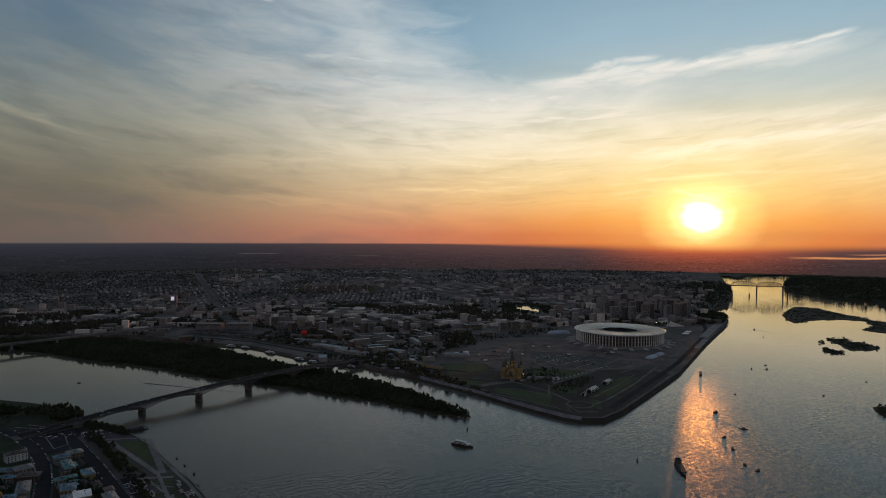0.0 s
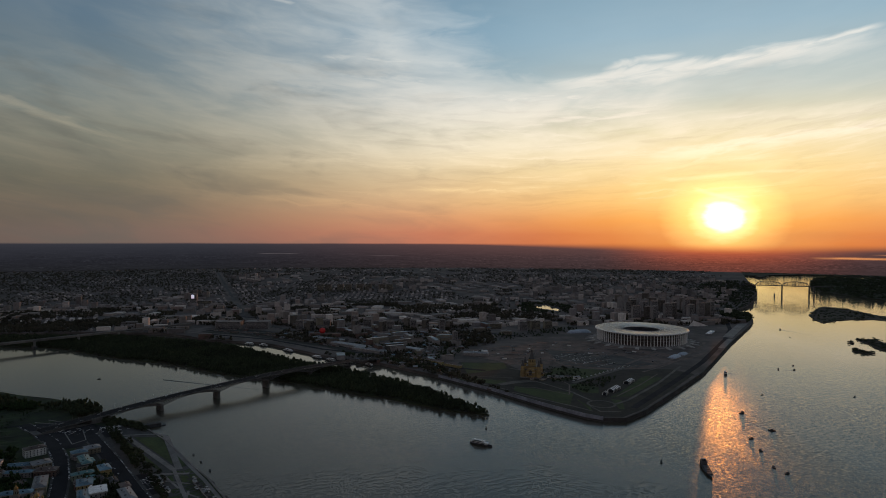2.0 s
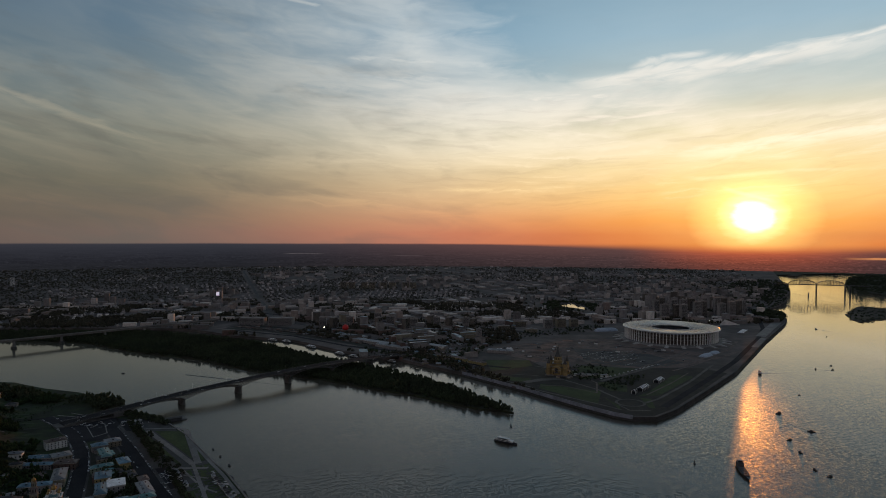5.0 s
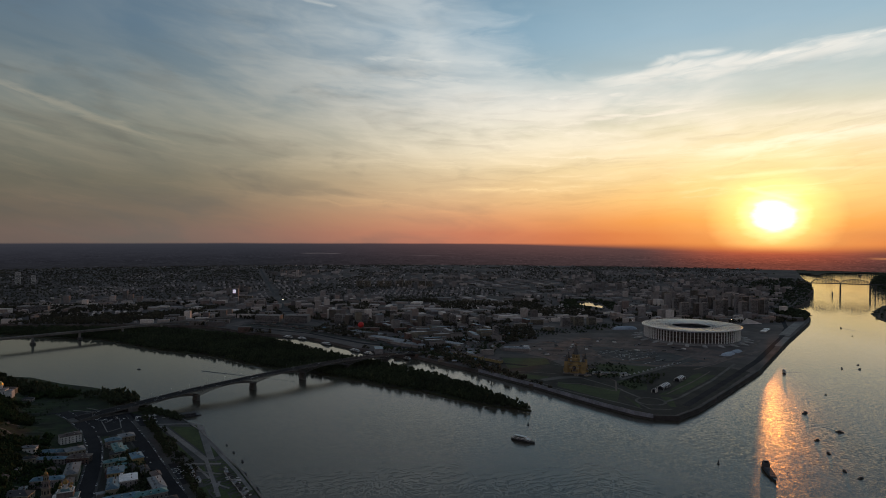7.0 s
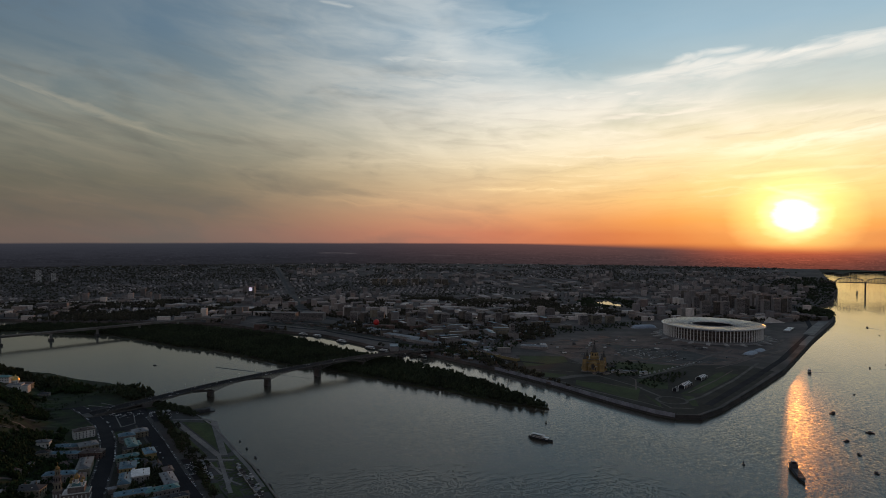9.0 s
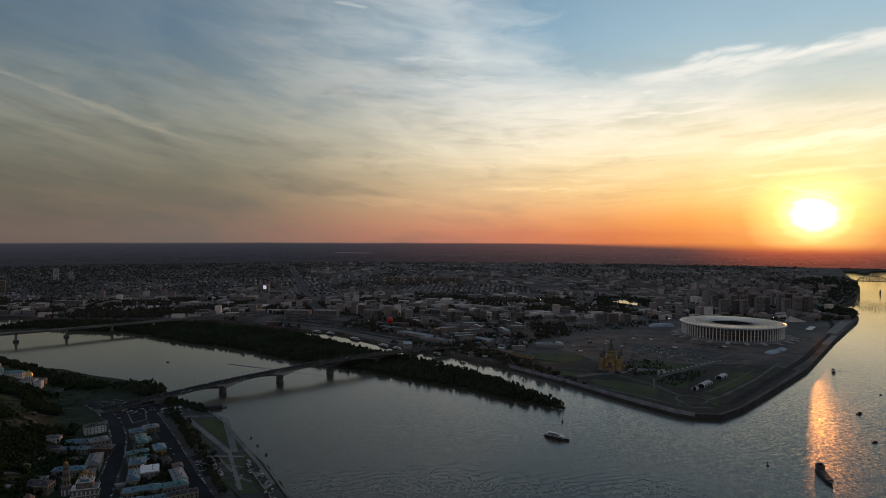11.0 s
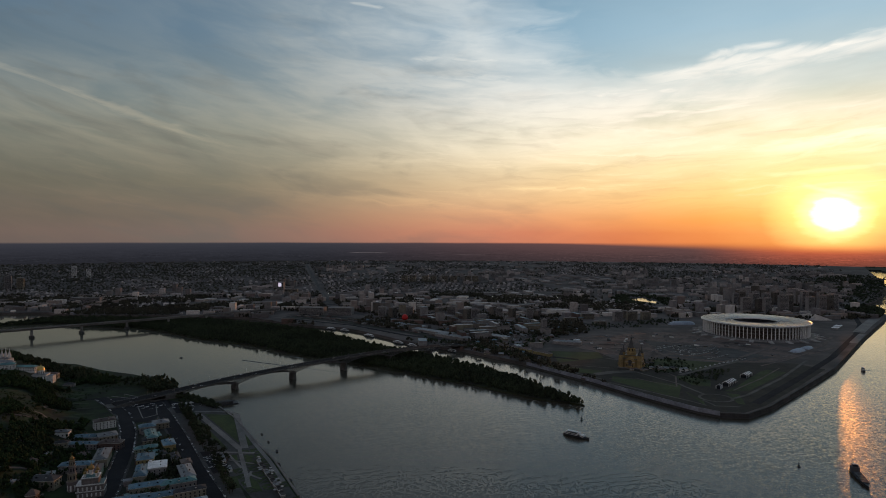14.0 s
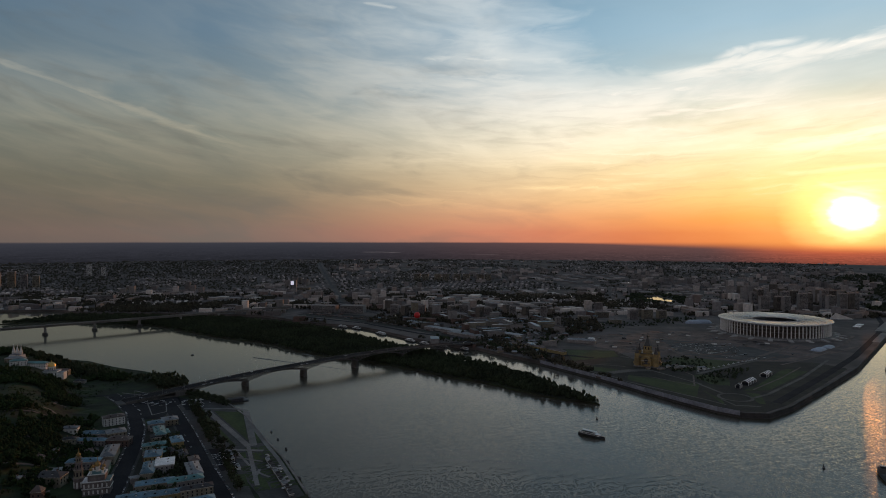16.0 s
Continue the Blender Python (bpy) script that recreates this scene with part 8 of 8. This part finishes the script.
# single trees along the quay road
def tree_kind(seed, r, h):
    ob = tagged(new("tree"), "dark leafy street tree beside the quay road", "tree", group="quay trees")
    bm = lathe([(0.45, -0.3), (0.3, h * 0.45), (0.12, h * 0.8), (0, h * 0.8)], 7)
    q = random.Random(seed)
    for i in range(4):
        a = q.uniform(0, 6.28)
        d = Vector((math.cos(a) * 0.7, math.sin(a) * 0.7, 0.9))
        add_lathe(bm, [(0.14, 0), (0.05, h * 0.35), (0, h * 0.35)], 5, Matrix.Translation((0, 0, h * 0.4)) @ d.to_track_quat("Z", "Y").to_matrix().to_4x4())
    part("trunk", bm, BARK, ob)
    v, f = crown_shape(1.0, 34, seed, 5)
    data = bpy.data.meshes.new("crown")
    data.from_pydata([(x * r, y * r, h * 0.1 + z * (h * 0.85) / 1.55) for x, y, z in v.tolist()], [], f)
    data.materials.append(LEAVES)
    crown = new("crown", data)
    crown.parent = ob
    return ob


kinds = [tree_kind(60 + i, 3.8 + 0.5 * i, 8.5 + i) for i in range(4)]
q = random.Random(9)
line = [(-612, 1078), (-560, 1016), (-505, 950), (-470, 905), (-440, 872), (-405, 832), (-372, 790), (-340, 750)]
n = 0
for (x0, y0), (x1, y1) in zip(line, line[1:]):
    for i in range(12):
        t = (i + q.random()) / 12
        off = q.uniform(-3, 17) if y0 > 860 else q.uniform(-3, 4)
        x, y = x0 + (x1 - x0) * t + off * 0.7, y0 + (y1 - y0) * t + off * 0.6
        s = q.uniform(0.75, 1.2)
        m = Matrix.Translation((x, y, 4.1)) @ Matrix.Rotation(q.uniform(0, 6.28), 4, "Z")
        if n < 4:
            kinds[n].matrix_basis = m
        else:
            copy_thing(kinds[n % 4], m).scale = (s, s, s)
        n += 1

FIELD_EDGE = [(-30, 1690), (60, 1960), (330, 2160), (420, 2260), (380, 2300), (120, 2120), (-80, 1900), (-90, 1720)]
woods("field_trees", scatter(FIELD_EDGE, 260, 37, (2.2, 5), 1.1, lambda x, y: 6.8), "dark scrub and trees along the bare field")
